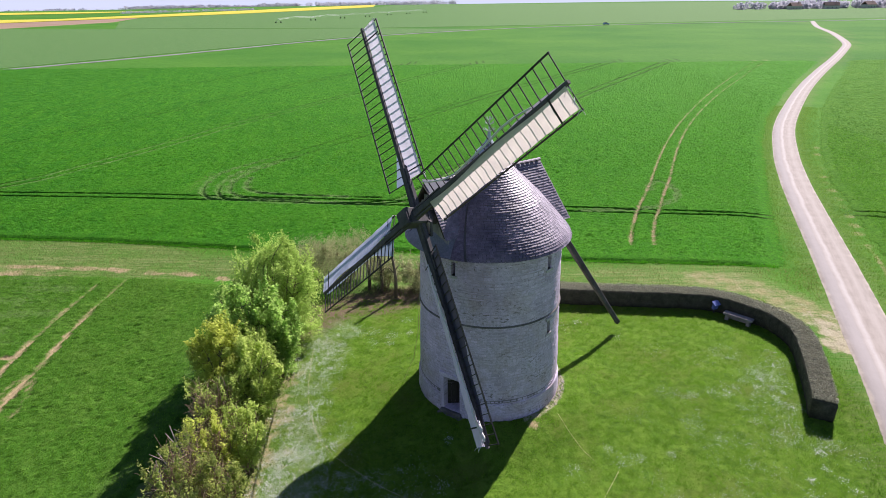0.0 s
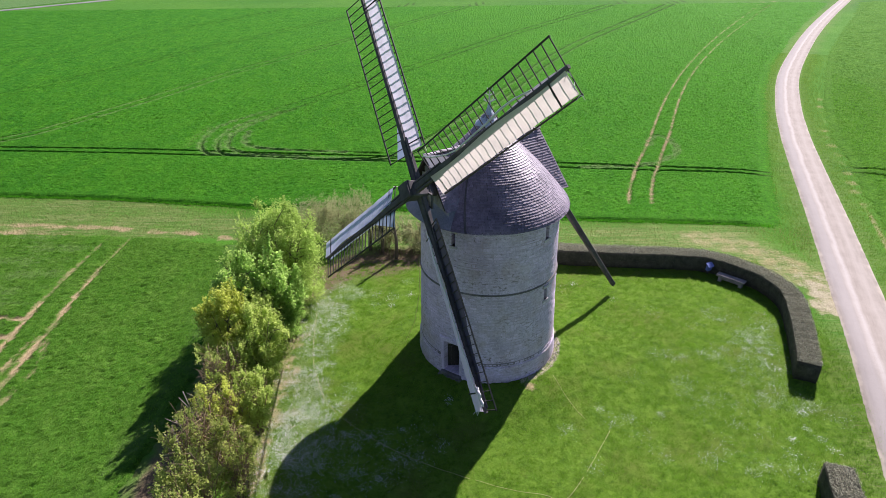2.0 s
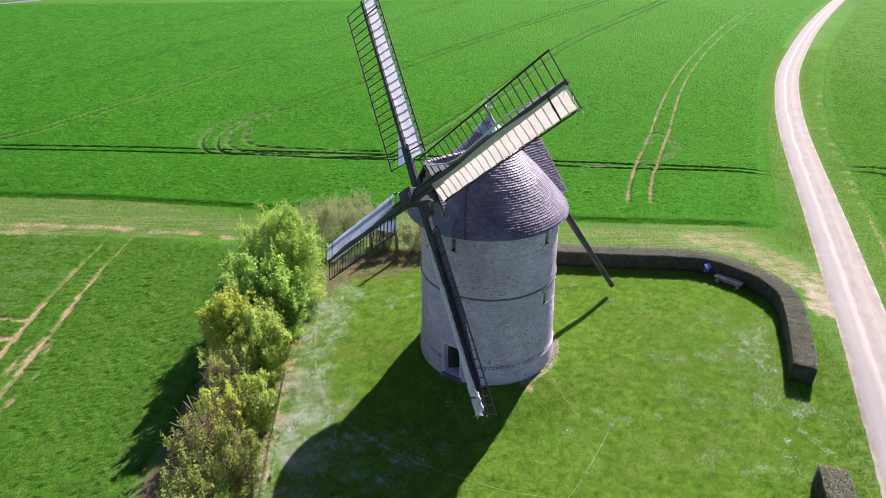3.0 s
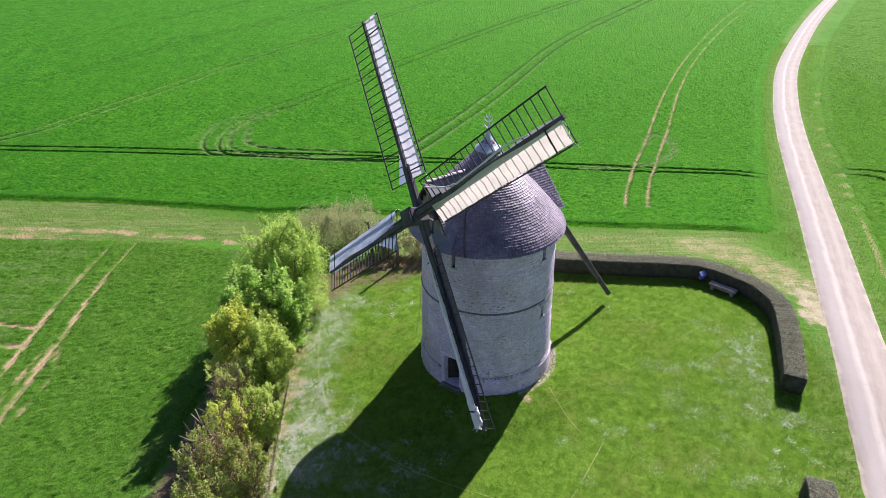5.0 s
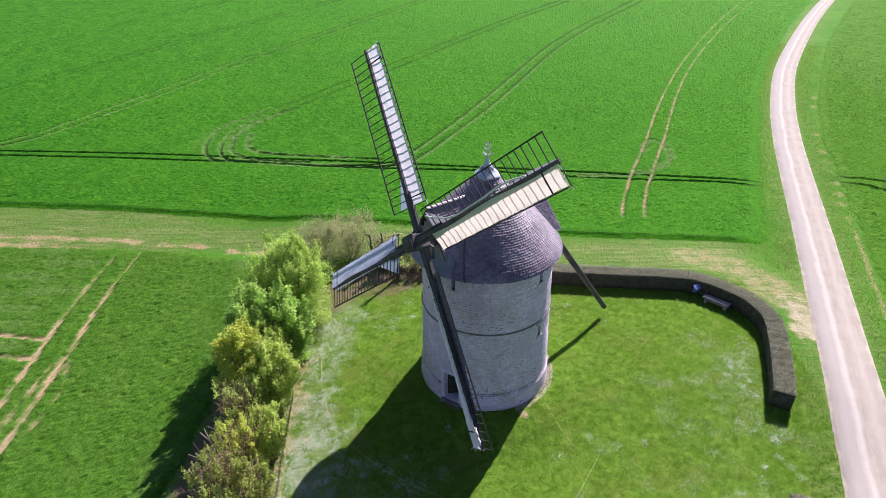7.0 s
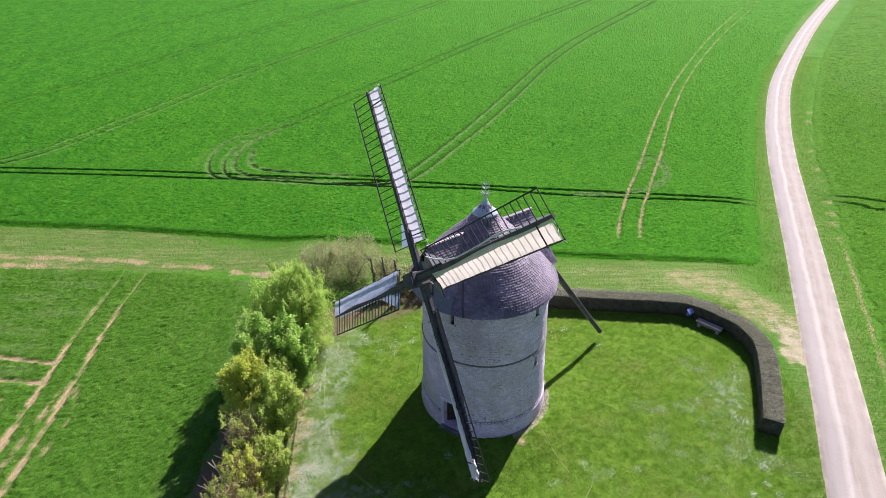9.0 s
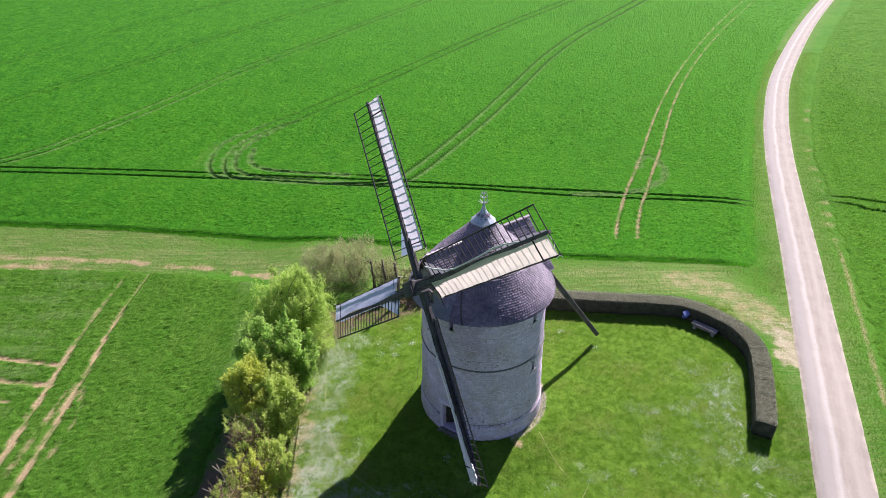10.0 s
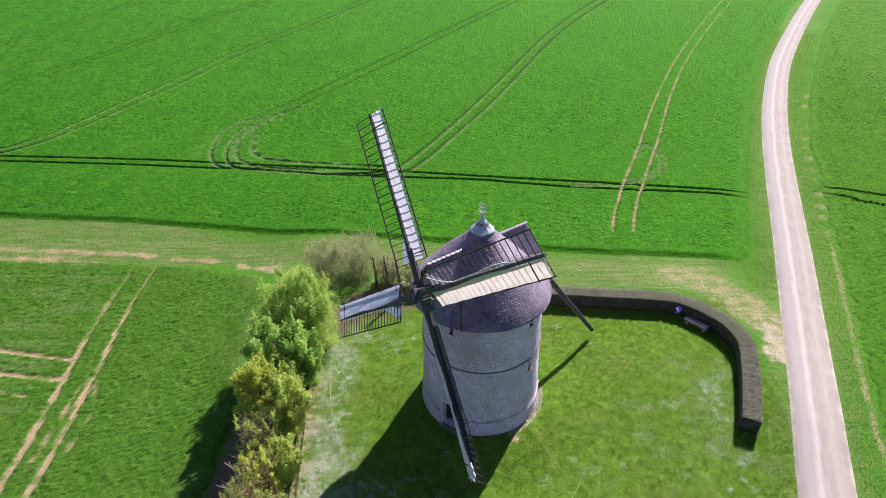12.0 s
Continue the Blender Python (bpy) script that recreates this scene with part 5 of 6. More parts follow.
LATHS = 22
for arm in range(4):
    frame_ob = None
    for edge, s_edge in (("outer_rail", -BARE_W), ("canvas_rail", CLOTH_W)):
        rail = Shape()
        rail.quadstrip([[sail_point(arm, r, s_edge + a_ * 0.028, -0.03 + b_ * 0.024) for a_, b_ in ((-1, -1), (1, -1), (1, 1), (-1, 1))] for r in np.linspace(INNER - 0.03, REACH + 0.03, 9)])
        ob = part(edge, rail.mesh(edge, LATH), sails, "thin dark rail along the edge of a sail")
        frame_ob = frame_ob or ob
    for k in range(LATHS):
        r = INNER + (REACH - INNER) * k / (LATHS - 1)
        b = Shape()
        b.beam(sail_point(arm, r, -BARE_W, -0.02), sail_point(arm, r, CLOTH_W, -0.02), 0.034, 0.040, arm_frame(arm)[1])
        part("lath", b.mesh("lath", LATH), frame_ob)
    for r in (INNER + 0.36, REACH - 0.72):
        b = Shape()
        over = 0.135 if r > 5 else 0.085
        b.beam(sail_point(arm, r, 0.0, over), sail_point(arm, r, CLOTH_W + 0.02, over), 0.06 if r > 5 else 0.05, 0.03, arm_frame(arm)[1])
        part("batten", b.mesh("batten", LATH), frame_ob, "batten holding the canvas down")
    # canvas: bellies between the rails, creased
    nr, ns = 60, 9
    r_out = REACH - 0.02
    verts, faces = [], []
    for i in range(nr + 1):
        f = i / nr
        r = INNER + 0.02 + (r_out - INNER) * f
        edge_in = (0.13 + 0.015 * math.sin(f * 9) if arm == 1 else 0.03 + 0.05 * math.sin(f * 9 + arm)) - (0.24 * float(step(0.16, 0.34, f)) if arm == 3 else 0)
        for j in range(ns + 1):
            g = j / ns
            s_ = edge_in * (1 - g) + (CLOTH_W - 0.045 - 0.02 * abs(math.sin(f * math.pi * 7 + arm))) * g * (0.72 + 0.26 * float(step(0.05, 0.42, f)) if arm == 3 else 1)
            crease = 0.022 * noise.noise(Vector((f * 26 + arm * 9, g * 3, arm))) + 0.03 * noise.noise(Vector((f * 5, g * 2 + arm * 4, 3)))
            lath_push = 0.012 * math.cos(f * (LATHS - 1) * 2 * math.pi)
            verts.append(sail_point(arm, r, s_, 0.085 + (0.065 - 0.03 * f + {1: -0.09, 3: 0.05}.get(arm, 0)) * (1 - g) ** 2 + 0.95 * crease + 0.5 * lath_push + (0.03 * math.sin(f * 9) * g if arm == 3 else 0)))
    w_ = ns + 1
    faces = [(i * w_ + j, i * w_ + j + 1, (i + 1) * w_ + j + 1, (i + 1) * w_ + j) for i in range(nr) for j in range(ns)]
    canvas = part("sail_canvas", mesh_of("sail_canvas", verts, faces, {0: CLOTH_CREAM, 2: CLOTH_BLUE_SHADE, 3: CLOTH_LILAC_SHADE}.get(arm, CLOTH), True), sails, "off-white creased canvas, lit through by the sun")
    # loose canvas drawn back over the stock towards the bare lattice
    verts, faces, nr2, ns2 = [], [], 44, 6
    for i in range(nr2 + 1):
        f = i / nr2
        r = INNER + 0.05 + (r_out - INNER - 0.1) * f
        drape = {0: 0.10 + 0.80 * max(0, 0.17 - f) / 0.17 + 0.08 * math.sin(math.pi * max(0, (f - 0.60) / 0.40)),
                 1: 0.08 + 0.62 * max(0, 0.24 - f) / 0.24, 2: 0.10 + 0.90 * max(0, 0.28 - f) / 0.28 + 0.12 * max(0, f - 0.6), 3: 0.92 - 0.60 * float(step(0.36, 0.72, f)) - 0.22 * float(step(0.75, 0.95, f))}[arm]
        for j in range(ns2 + 1):
            g = j / ns2
            fold = 0.03 * noise.noise(Vector((f * 18, g * 4 + 11 * arm, 2)))
            verts.append(sail_point(arm, r, 0.04 - (drape + 0.04) * g, -0.075 - 0.03 * g + 0.05 * (arm == 0) * g * float(step(0.17, 0.3, f)) + fold))
    w_ = ns2 + 1
    faces = [(i * w_ + j, (i + 1) * w_ + j, (i + 1) * w_ + j + 1, i * w_ + j + 1) for i in range(nr2) for j in range(ns2)]
    part("furled_canvas", mesh_of("furled_canvas", verts, faces, {0: CLOTH_SLATE, 3: CLOTH_DARK}.get(arm, CLOTH_GREY), True), canvas, "slack grey canvas gathered along the stock")
    # cord ends at tip and inner corner
    cr = random.Random(arm)
    for r, s_ in ((REACH, CLOTH_W), (REACH, 0.1), (INNER, CLOTH_W), (INNER, 0.15), (REACH, 0.5)):
        p = sail_point(arm, r, s_, 0.05)
        for _ in range(2):
            cords = Shape()
            d = Vector((cr.uniform(-1, 1), cr.uniform(-1, 1), cr.uniform(-1.4, 0.2))) * 0.22
            cords.tube([p, p + d * 0.5 + Vector((0, 0, 0.03)), p + d], [0.014, 0.012, 0.008], 5)
            part("tie_cord", cords.mesh("tie_cord", WHITE_ROPE), canvas, "frayed white tie cord")

slack = [sail_point(0, r_, s_, 0.16) for r_, s_ in ((1.9, -0.75), (2.3, -0.52), (3.0, -0.25), (3.6, -0.14), (4.6, -0.17), (5.5, -0.20), (6.4, -0.27), (7.1, -0.24), (7.8, -0.12))]
s = Shape()
s.tube(slack, [0.028, 0.034, 0.030, 0.036, 0.030, 0.036, 0.044, 0.036, 0.028], 6)
part("sail_rope", s.mesh("sail_rope", WHITE_ROPE, True), sails, "slack pale roll of cloth and rope")

# on the lower arm: white bolt-rope beside the stock, a knotted bundle at the tip, a pale wedge board by the hub
bolt = Shape()
bolt.tube([sail_point(3, r_, -0.06 + 0.05 * math.sin(r_ * 2.3) - 0.02 * (r_ - 2), 0.23 + 0.02 * math.sin(r_ * 5)) for r_ in np.linspace(2.0, 8.5, 22)], [0.022] * 22, 6)
part("bolt_rope", bolt.mesh("bolt_rope", WHITE_ROPE, True), sails, "white bolt-rope of the canvas beside the stock")
knot = Shape()
kr = random.Random(31)
for k in range(4):
    c0 = sail_point(3, 8.35 + 0.16 * k, -0.16 - 0.05 * (k % 2), 0.12)
    rings = []
    for q, e in ((0.3, -0.16), (0.8, -0.09), (1.0, 0.0), (0.75, 0.09), (0.25, 0.17)):
        rings.append([c0 + arm_frame(3)[1] * e + (arm_frame(3)[2] * math.cos(t_) + N * math.sin(t_)) * 0.065 * q * kr.uniform(0.75, 1.25) for t_ in np.linspace(0, 2 * math.pi, 9, endpoint=False)])
    knot.quadstrip(rings)
part("knotted_canvas", knot.mesh("knotted_canvas", WHITE_ROPE, True), sails, "white canvas corner knotted at the sail tip")
breast = HUB - N * 0.40 + E1 * 0.46 - E2 * 0.29
bb = Shape()
bb.beam(breast + Vector((0, 0, 0.25)), breast - Vector((0, 0, 0.25)), 0.32, 0.05, E1, chamfer=0.1)
board = part("breast_board", bb.mesh("breast_board", PALE_WOOD), sails, "pale wooden board below the windshaft")
for k in (-1, 1):
    bb = Shape()
    bb.beam(breast + Vector((0, 0, 0.32)) + E1 * 0.19 * k, breast - Vector((0, 0, 0.32)) + E1 * 0.19 * k, 0.07, 0.09, E1, chamfer=0.1)
    part("board_post", bb.mesh("board_post", OLD_WOOD), board, "dark post beside the board")
    bb = Shape()
    bb.beam(breast + Vector((0, 0, 0.285 * k)) - E1 * 0.155, breast + Vector((0, 0, 0.285 * k)) + E1 * 0.155, 0.07, 0.09, (0, 0, 1), chamfer=0.1)
    part("board_rail", bb.mesh("board_rail", OLD_WOOD), board, "dark rail above or below the board")

# ---- hedges ----
def hedge(name, line, width, height, label, seed, leaves):
    """A clipped hedge along a line: dark uneven core under a skin of small leaves."""
    r = np.random.default_rng(seed)
    line = dense(smooth_line(line, 6), 0.25)
    d = np.gradient(line, axis=0)
    d /= np.linalg.norm(d, axis=1)[:, None]
    side = np.stack([d[:, 1], -d[:, 0]], 1)
    prof = [(-0.48, 0.0), (-0.5, 0.4), (-0.5, 0.9), (-0.48, 0.99), (-0.2, 1.0), (0.0, 1.0), (0.2, 1.0), (0.48, 0.99), (0.5, 0.9), (0.5, 0.4), (0.48, 0.0)]
    mid = line[len(line) // 2]
    owner = thing(name, (mid[0], mid[1], land(*mid)), label, "hedge")
    rings = []
    for i, p in enumerate(line):
        end = 0.93 if i in (0, len(line) - 1) else 1.0
        ring_ = []
        for a, h in prof:
            w = a * width * end * (1 + 0.02 * r.standard_normal())
            z = h * height * (1 + 0.012 * r.standard_normal())
            q = p + side[i] * w
            ring_.append((q[0], q[1], land(q[0], q[1]) - 0.05 + z))
        rings.append(ring_)
    s = Shape().quadstrip(rings, closed=True, caps=True)
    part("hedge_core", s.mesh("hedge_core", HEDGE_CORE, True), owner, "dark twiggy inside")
    n = leaves
    t = r.random(n) * (len(line) - 1.001)
    i = t.astype(int)
    p = line[i] + (line[i + 1] - line[i]) * (t - i)[:, None]
    around = r.random(n)
    a = np.where(around < 0.30, -0.52, np.where(around < 0.60, 0.52, r.uniform(-0.5, 0.5, n)))
    h = np.where(around < 0.60, r.random(n), 1.0)
    lump = 0.035 * wobble(p[:, 0], p[:, 1], 1.9, seed) + 0.03 * wobble(p[:, 0], p[:, 1], 6.3, seed + 1.0) + 0.022 * r.standard_normal(n)
    a = np.where(around < 0.6, a * (1 - 0.03 * h ** 8) + np.sign(a) * (0.01 + lump), a)
    h = np.where(around < 0.6, h, 1.0 + 0.015 + lump)
    q = p + side[i] * (a * width)[:, None]
    base = np.stack([q[:, 0], q[:, 1], terrain(q[:, 0], q[:, 1]) + h * height], 1)
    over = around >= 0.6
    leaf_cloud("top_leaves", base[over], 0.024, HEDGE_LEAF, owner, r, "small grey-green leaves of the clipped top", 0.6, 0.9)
    # side leaves get the dark copy of the leaf colour for shade
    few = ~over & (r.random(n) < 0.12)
    leaf_cloud("side_leaves", base[few], 0.020, HEDGE_SIDE_SHADE, owner, r, "sparse leaves on the twiggy sides", 0.5, 0.0)
    return owner


def leaf_cloud(name, base, size, material, owner, r, label="", aspect=0.55, lift=0.3):
    """Many single leaves, each a small kite-shaped face turned at random."""
    n = len(base)
    face = r.standard_normal((n, 3)) + np.array([0.25, 0.4, 1.0]) * lift
    a = np.cross(face, r.standard_normal((n, 3)))
    a /= np.linalg.norm(a, axis=1)[:, None]
    b = np.cross(face, a)
    b /= np.linalg.norm(b, axis=1)[:, None]
    ln = size * r.uniform(0.6, 1.4, n)[:, None]
    v = np.stack([base - a * ln, base + b * ln * aspect, base + a * ln, base - b * ln * aspect], 1).reshape(-1, 3)
    f = np.arange(4 * n).reshape(-1, 4)
    ob = part(name, mesh_of(name, v, f, material), owner, label)
    ob["kind"] = "stuff"
    return ob


hedge("hedge", [(1.0, 37.8), (7.0, 37.2), (11.3, 36.8), (14.9, 36.5), (16.4, 36.15), (17.75, 35.1), (18.8, 33.8), (19.25, 32.4), (19.2, 31.2), (18.5, 28.9), (17.75, 26.8), (17.2, 25.4)], 1.08, 1.06,
      "clipped grey-green hedge curving round the lawn", 11, 115000)
hedge("hedge", [(15.45, 19.7), (14.7, 17.2), (13.9, 14.0), (13.4, 11.0)], 1.10, 1.10, "clipped grey-green hedge across the gateway from the longer one", 12, 26000)

# ---- bench, blue box, ropes ----
bench = thing("bench", (17.1, 34.25, land(17.1, 34.25)), "weathered pale concrete bench on two blocks, on the lawn", "bench")
bd = Vector((1.15, -1.05, 0)).normalized()
bz = land(17.1, 34.25)
s = Shape()
bc = Vector((17.12, 34.32, bz))
s.beam(bc - bd * 0.82 + Vector((0, 0, 0.40)), bc + bd * 0.82 + Vector((0, 0, 0.40)), 0.44, 0.12, bd.cross(Vector((0, 0, 1))), chamfer=0.15)
part("seat", s.mesh("seat", CONCRETE), bench, "pale worn concrete slab")
for k in (-0.6, 0.6):
    s = Shape()
    s.beam(bc + bd * k - Vector((0, 0, 0.06)), bc + bd * k + Vector((0, 0, 0.345)), 0.20, 0.36, bd, chamfer=0.1)
    part("support", s.mesh("support", CONCRETE), bench)
s = Shape()
s.beam(bc - bd * 0.6 + Vector((0, 0, 0.18)), bc + bd * 0.6 + Vector((0, 0, 0.18)), 0.10, 0.12, bd.cross(Vector((0, 0, 1))), chamfer=0.1)
part("stretcher", s.mesh("stretcher", CONCRETE), bench)

box_place = Vector((16.15, 35.42, land(16.15, 35.42)))
panel = thing("blue_box", box_place, "small blue metal box on a post in front of the hedge", "meter box")
s = Shape()
s.beam(box_place + Vector((0, 0, 0.35)), box_place + Vector((0.02, -0.05, 0.72)), 0.32, 0.20, (0.9, 0.4, 0), chamfer=0.1)
part("body", s.mesh("body", BLUE), panel)
s = Shape()
s.beam(box_place + Vector((0.02, -0.05, 0.71)), box_place + Vector((0.03, -0.08, 0.76)), 0.42, 0.36, (0.9, 0.4, 0), chamfer=0.1)
part("lid", s.mesh("lid", BLUE), panel)
s = Shape()
s.beam(box_place - Vector((0, 0, 0.1)), box_place + Vector((0, 0, 0.36)), 0.06, 0.06, (1, 0, 0))
part("post", s.mesh("post", IRON), panel, "short dark post")

ROPES = [[(-7.4, 31.3), (-7.2, 29.8), (-7.0, 28.4), (-6.8, 27.3), (-6.5, 26.3), (-5.7, 24.4), (-4.8, 23.3)], [(-4.6, 23.1), (-2.6, 21.6), (-0.6, 20.5), (1.1, 19.8)],
         [(1.3, 19.75), (2.6, 19.3), (4.0, 19.05), (5.0, 19.0), (7.4, 22.6)], [(5.2, 25.5), (5.7, 24.3), (6.5, 22.9)]]
for line in ROPES:
    s = Shape()
    pts = dense(smooth_line(line, 5), 0.3)
    s.tube([(x, y, land(x, y) + 0.035 + 0.01 * math.sin(i * 1.7)) for i, (x, y) in enumerate(pts)], [0.007] * len(pts), 6)
    ob = new("ground_rope", s.mesh("ground_rope", ROPE, True))
    tagged(ob, "straw-coloured rope lying loose on the grass", "rope", "ropes on the lawn")
s = Shape()
s.tube([(-1.2, 28.6, 5.6), (-1.33, 28.5, 3.0), (-1.6, 28.4, 1.5), (-2.1, 28.2, land(-2.1, 28.2))], [0.012] * 4, 5)
tagged(new("guy_cord", s.mesh("guy_cord", ROPE)), "thin cord hanging from the tower to the grass", "rope")

# ---- shrubs ----
def shrub(place, height, radius, leaf, leaf_size, leaves, stems, seed, label, crown_low=0.25, clump=0.5, sparse=0.0, bark=None, thrust=1.0, squash=1.0, fill=0.35):
    """Several tapered stems with limbs, and a crown of leaf clumps with gaps."""
    r = np.random.default_rng(seed)
    x, y = place
    z = land(x, y)
    owner = thing("shrub", (x, y, z), label, "shrub", "shrubs beside the lawn")
    wood = Shape()
    tips = []
    for k in range(stems):
        a = 2 * math.pi * (k + r.random()) / stems
        lean = radius * r.uniform(0.25, 0.85)
        top = Vector((x + lean * math.cos(a) * thrust, y + lean * math.sin(a) * squash, z + height * r.uniform(0.72, 1.0) * (1 - 0.25 * (lean / radius) ** 2)))
        foot = Vector((x + 0.25 * radius * math.cos(a) * r.random(), y + 0.25 * radius * math.sin(a), z - 0.08))
        knee = foot.lerp(top, 0.45) + Vector((r.uniform(-0.15, 0.15), r.uniform(-0.15, 0.15), 0.08 * height))
        thick = (0.022 if bark else 0.035) + 0.012 * height * r.random() * (0.6 if bark else 1.0)
        path = [foot, foot.lerp(knee, 0.5), knee, knee.lerp(top, 0.55) + Vector((r.uniform(-0.1, 0.1), r.uniform(-0.1, 0.1), 0)), top]
        wood.tube(path, [thick, thick * 0.85, thick * 0.6, thick * 0.38, thick * 0.12], 6)
        tips.append(top)
        for _ in range(5):
            t = r.uniform(0.35, 0.95)
            p = knee.lerp(top, t) if r.random() < 0.7 else foot.lerp(knee, 0.5 + 0.5 * t)
            d = Vector((r.standard_normal(), r.standard_normal(), 0.7 + 0.5 * r.random())).normalized() * radius * r.uniform(0.3, 0.6)
            q = p + d
            wood.tube([p, p + d * 0.5 + Vector((0, 0, 0.05)), q], [thick * 0.4, thick * 0.25, thick * 0.08], 5)
            tips.append(q)
    part("trunk", wood.mesh("trunk", bark or BARK, True), owner, "several thin bare stems")
    leaves = int(leaves * 0.9)
    if leaves:
        m = int(46 * radius * radius * (height / 3.0) ** 0.5) + 12
        d = r.standard_normal((m, 3))
        d /= np.linalg.norm(d, axis=1)[:, None]
        rad = r.uniform(0.55, 1.0, m) ** 0.6
        lump = 1 + 0.28 * wobble(d[:, 0] * 2 + seed, d[:, 1] * 2 + d[:, 2], 1.6, seed)
        centre_z = z + height * (crown_low + (1 - crown_low) / 2)
        c = np.stack([x + d[:, 0] * rad * radius * lump * thrust, y + d[:, 1] * rad * radius * lump * squash, centre_z + d[:, 2] * rad * lump * height * (1 - crown_low) / 2 * 1.04], 1)
        tip_c = np.array([tuple(t) for t in tips])
        c = np.concatenate([c, tip_c[r.integers(0, len(tip_c), m // 3)]])
        if sparse:
            c = c[r.random(len(c)) > sparse]
        pick = r.integers(0, len(c), leaves)
        spread_ = clump * r.uniform(0.4, 1.0, len(c))[pick][:, None]
        pts = c[pick] + r.standard_normal((leaves, 3)) * spread_ * 0.42 * np.array([0.85, 0.85, 1.2])
        high = np.flatnonzero(c[:, 2] > centre_z - 0.1 * height)
        shoots = c[r.choice(high, max(6, len(high) // 2))]
        k = r.integers(0, len(shoots), leaves // 6)
        rise = r.uniform(0, 1, len(k))[:, None]
        lean = r.normal(0, 0.16, (len(shoots), 3))[k] + np.array([0, 0, 1.0])
        pts = np.concatenate([pts, shoots[k] + lean * rise * r.uniform(0.35, 0.85, len(shoots))[k][:, None] + r.normal(0, 0.035, (len(k), 3))])
        inner = int(leaves * fill)
        d = r.standard_normal((inner, 3))
        d /= np.linalg.norm(d, axis=1)[:, None]
        d *= r.random((inner, 1)) ** 0.5 * 0.82
        pts = np.concatenate([pts, np.stack([x + d[:, 0] * radius * thrust, y + d[:, 1] * radius * squash, z + height * (0.42 + 0.46 * d[:, 2])], 1)])
        pts = pts[pts[:, 2] > z + 0.05]
        leaf_cloud("crown", pts, leaf_size, leaf, owner, r, "loose crown of small leaves", 0.55, 0.8)
    return owner


shrub((-9.3, 32.2), 5.7, 2.35, LEAF_FRESH, 0.047, 60000, 22, 21, "tall rounded shrub in fresh light green leaf", 0.05, 0.55)
shrub((-10.9, 31.2), 4.6, 1.3, LEAF_FRESH, 0.045, 17000, 8, 22, "light green bush against a taller one", 0.05, 0.48)
shrub((-10.2, 28.6), 5.1, 1.55, LEAF_DEEP, 0.055, 34000, 10, 23, "dense mid-green shrub with large leaf clusters", 0.05, 0.42)
shrub((-8.6, 28.9), 4.6, 1.25, LEAF_DEEP, 0.062, 22000, 8, 24, "dense mid-green shrub beside the lawn", 0.03, 0.42)
shrub((-10.4, 25.9), 4.9, 1.30, LEAF_GOLD, 0.055, 19000, 10, 25, "loose shrub with yellow-green leaves", 0.08, 0.42, 0.1)
shrub((-8.7, 25.4), 4.3, 1.25, LEAF_LIME, 0.055, 19000, 10, 26, "lime green shrub with loose branches", 0.05, 0.44, 0.08)
shrub((-9.4, 27.2), 4.0, 1.20, LEAF_LIME, 0.052, 11000, 10, 37, "lime green bush filling in between taller shrubs", 0.02, 0.32, 0.1, TWIG)
shrub((-9.7, 23.3), 3.9, 1.25, LEAF_LIME, 0.046, 4300, 64, 27, "half-bare shrub with brown sticks and few leaves", 0.1, 0.26, 0.35, TWIG, fill=0.5)
shrub((-8.2, 22.4), 3.4, 0.90, LEAF_LIME, 0.055, 6500, 12, 28, "thin yellow-green bush among brown sticks", 0.1, 0.30, 0.1, TWIG)
shrub((-9.1, 21.2), 3.6, 1.20, LEAF_GOLD, 0.046, 4200, 56, 29, "straggling yellowish shrub with bare branches", 0.05, 0.26, 0.5, TWIG, fill=0.5)
shrub((-9.4, 19.2), 4.1, 1.30, LEAF_OLIVE, 0.046, 4800, 60, 30, "straggling yellow-green shrub with bare branches", 0.05, 0.28, 0.35, TWIG, fill=0.45)
shrub((-7.9, 19.0), 3.5, 1.05, LEAF_OLIVE, 0.048, 3800, 44, 39, "straggling yellow-green shrub with bare branches", 0.02, 0.28, 0.3, TWIG)
shrub((-8.8, 17.2), 3.9, 1.35, LEAF_OLIVE, 0.048, 6200, 48, 35, "straggling yellow-green shrub with bare branches", 0.02, 0.32, 0.25, TWIG)
shrub((-8.4, 15.2), 4.0, 1.3, LEAF_OLIVE, 0.050, 7500, 34, 36, "straggling yellow-green shrub with bare branches", 0.05, 0.34, 0.2, TWIG)
shrub((-6.9, 40.6), 3.1, 2.2, LEAF_DULL, 0.040, 11000, 16, 31, "thin budding shrub with olive brown twigs", 0.1, 0.5, 0.2, TWIG)
shrub((-9.3, 40.3), 3.0, 1.7, LEAF_DULL, 0.040, 8000, 12, 32, "thin budding shrub with olive brown twigs", 0.1, 0.5, 0.2, TWIG)
shrub((-4.2, 39.3), 2.2, 1.3, LEAF_DULL, 0.055, 4500, 10, 33, "thin budding shrub with olive brown twigs", 0.1, 0.45, 0.2, TWIG)
shrub((-2.0, 38.9), 1.8, 1.2, LEAF_DULL, 0.055, 4000, 9, 34, "low budding bush with olive brown twigs", 0.1, 0.45, 0.2, TWIG)

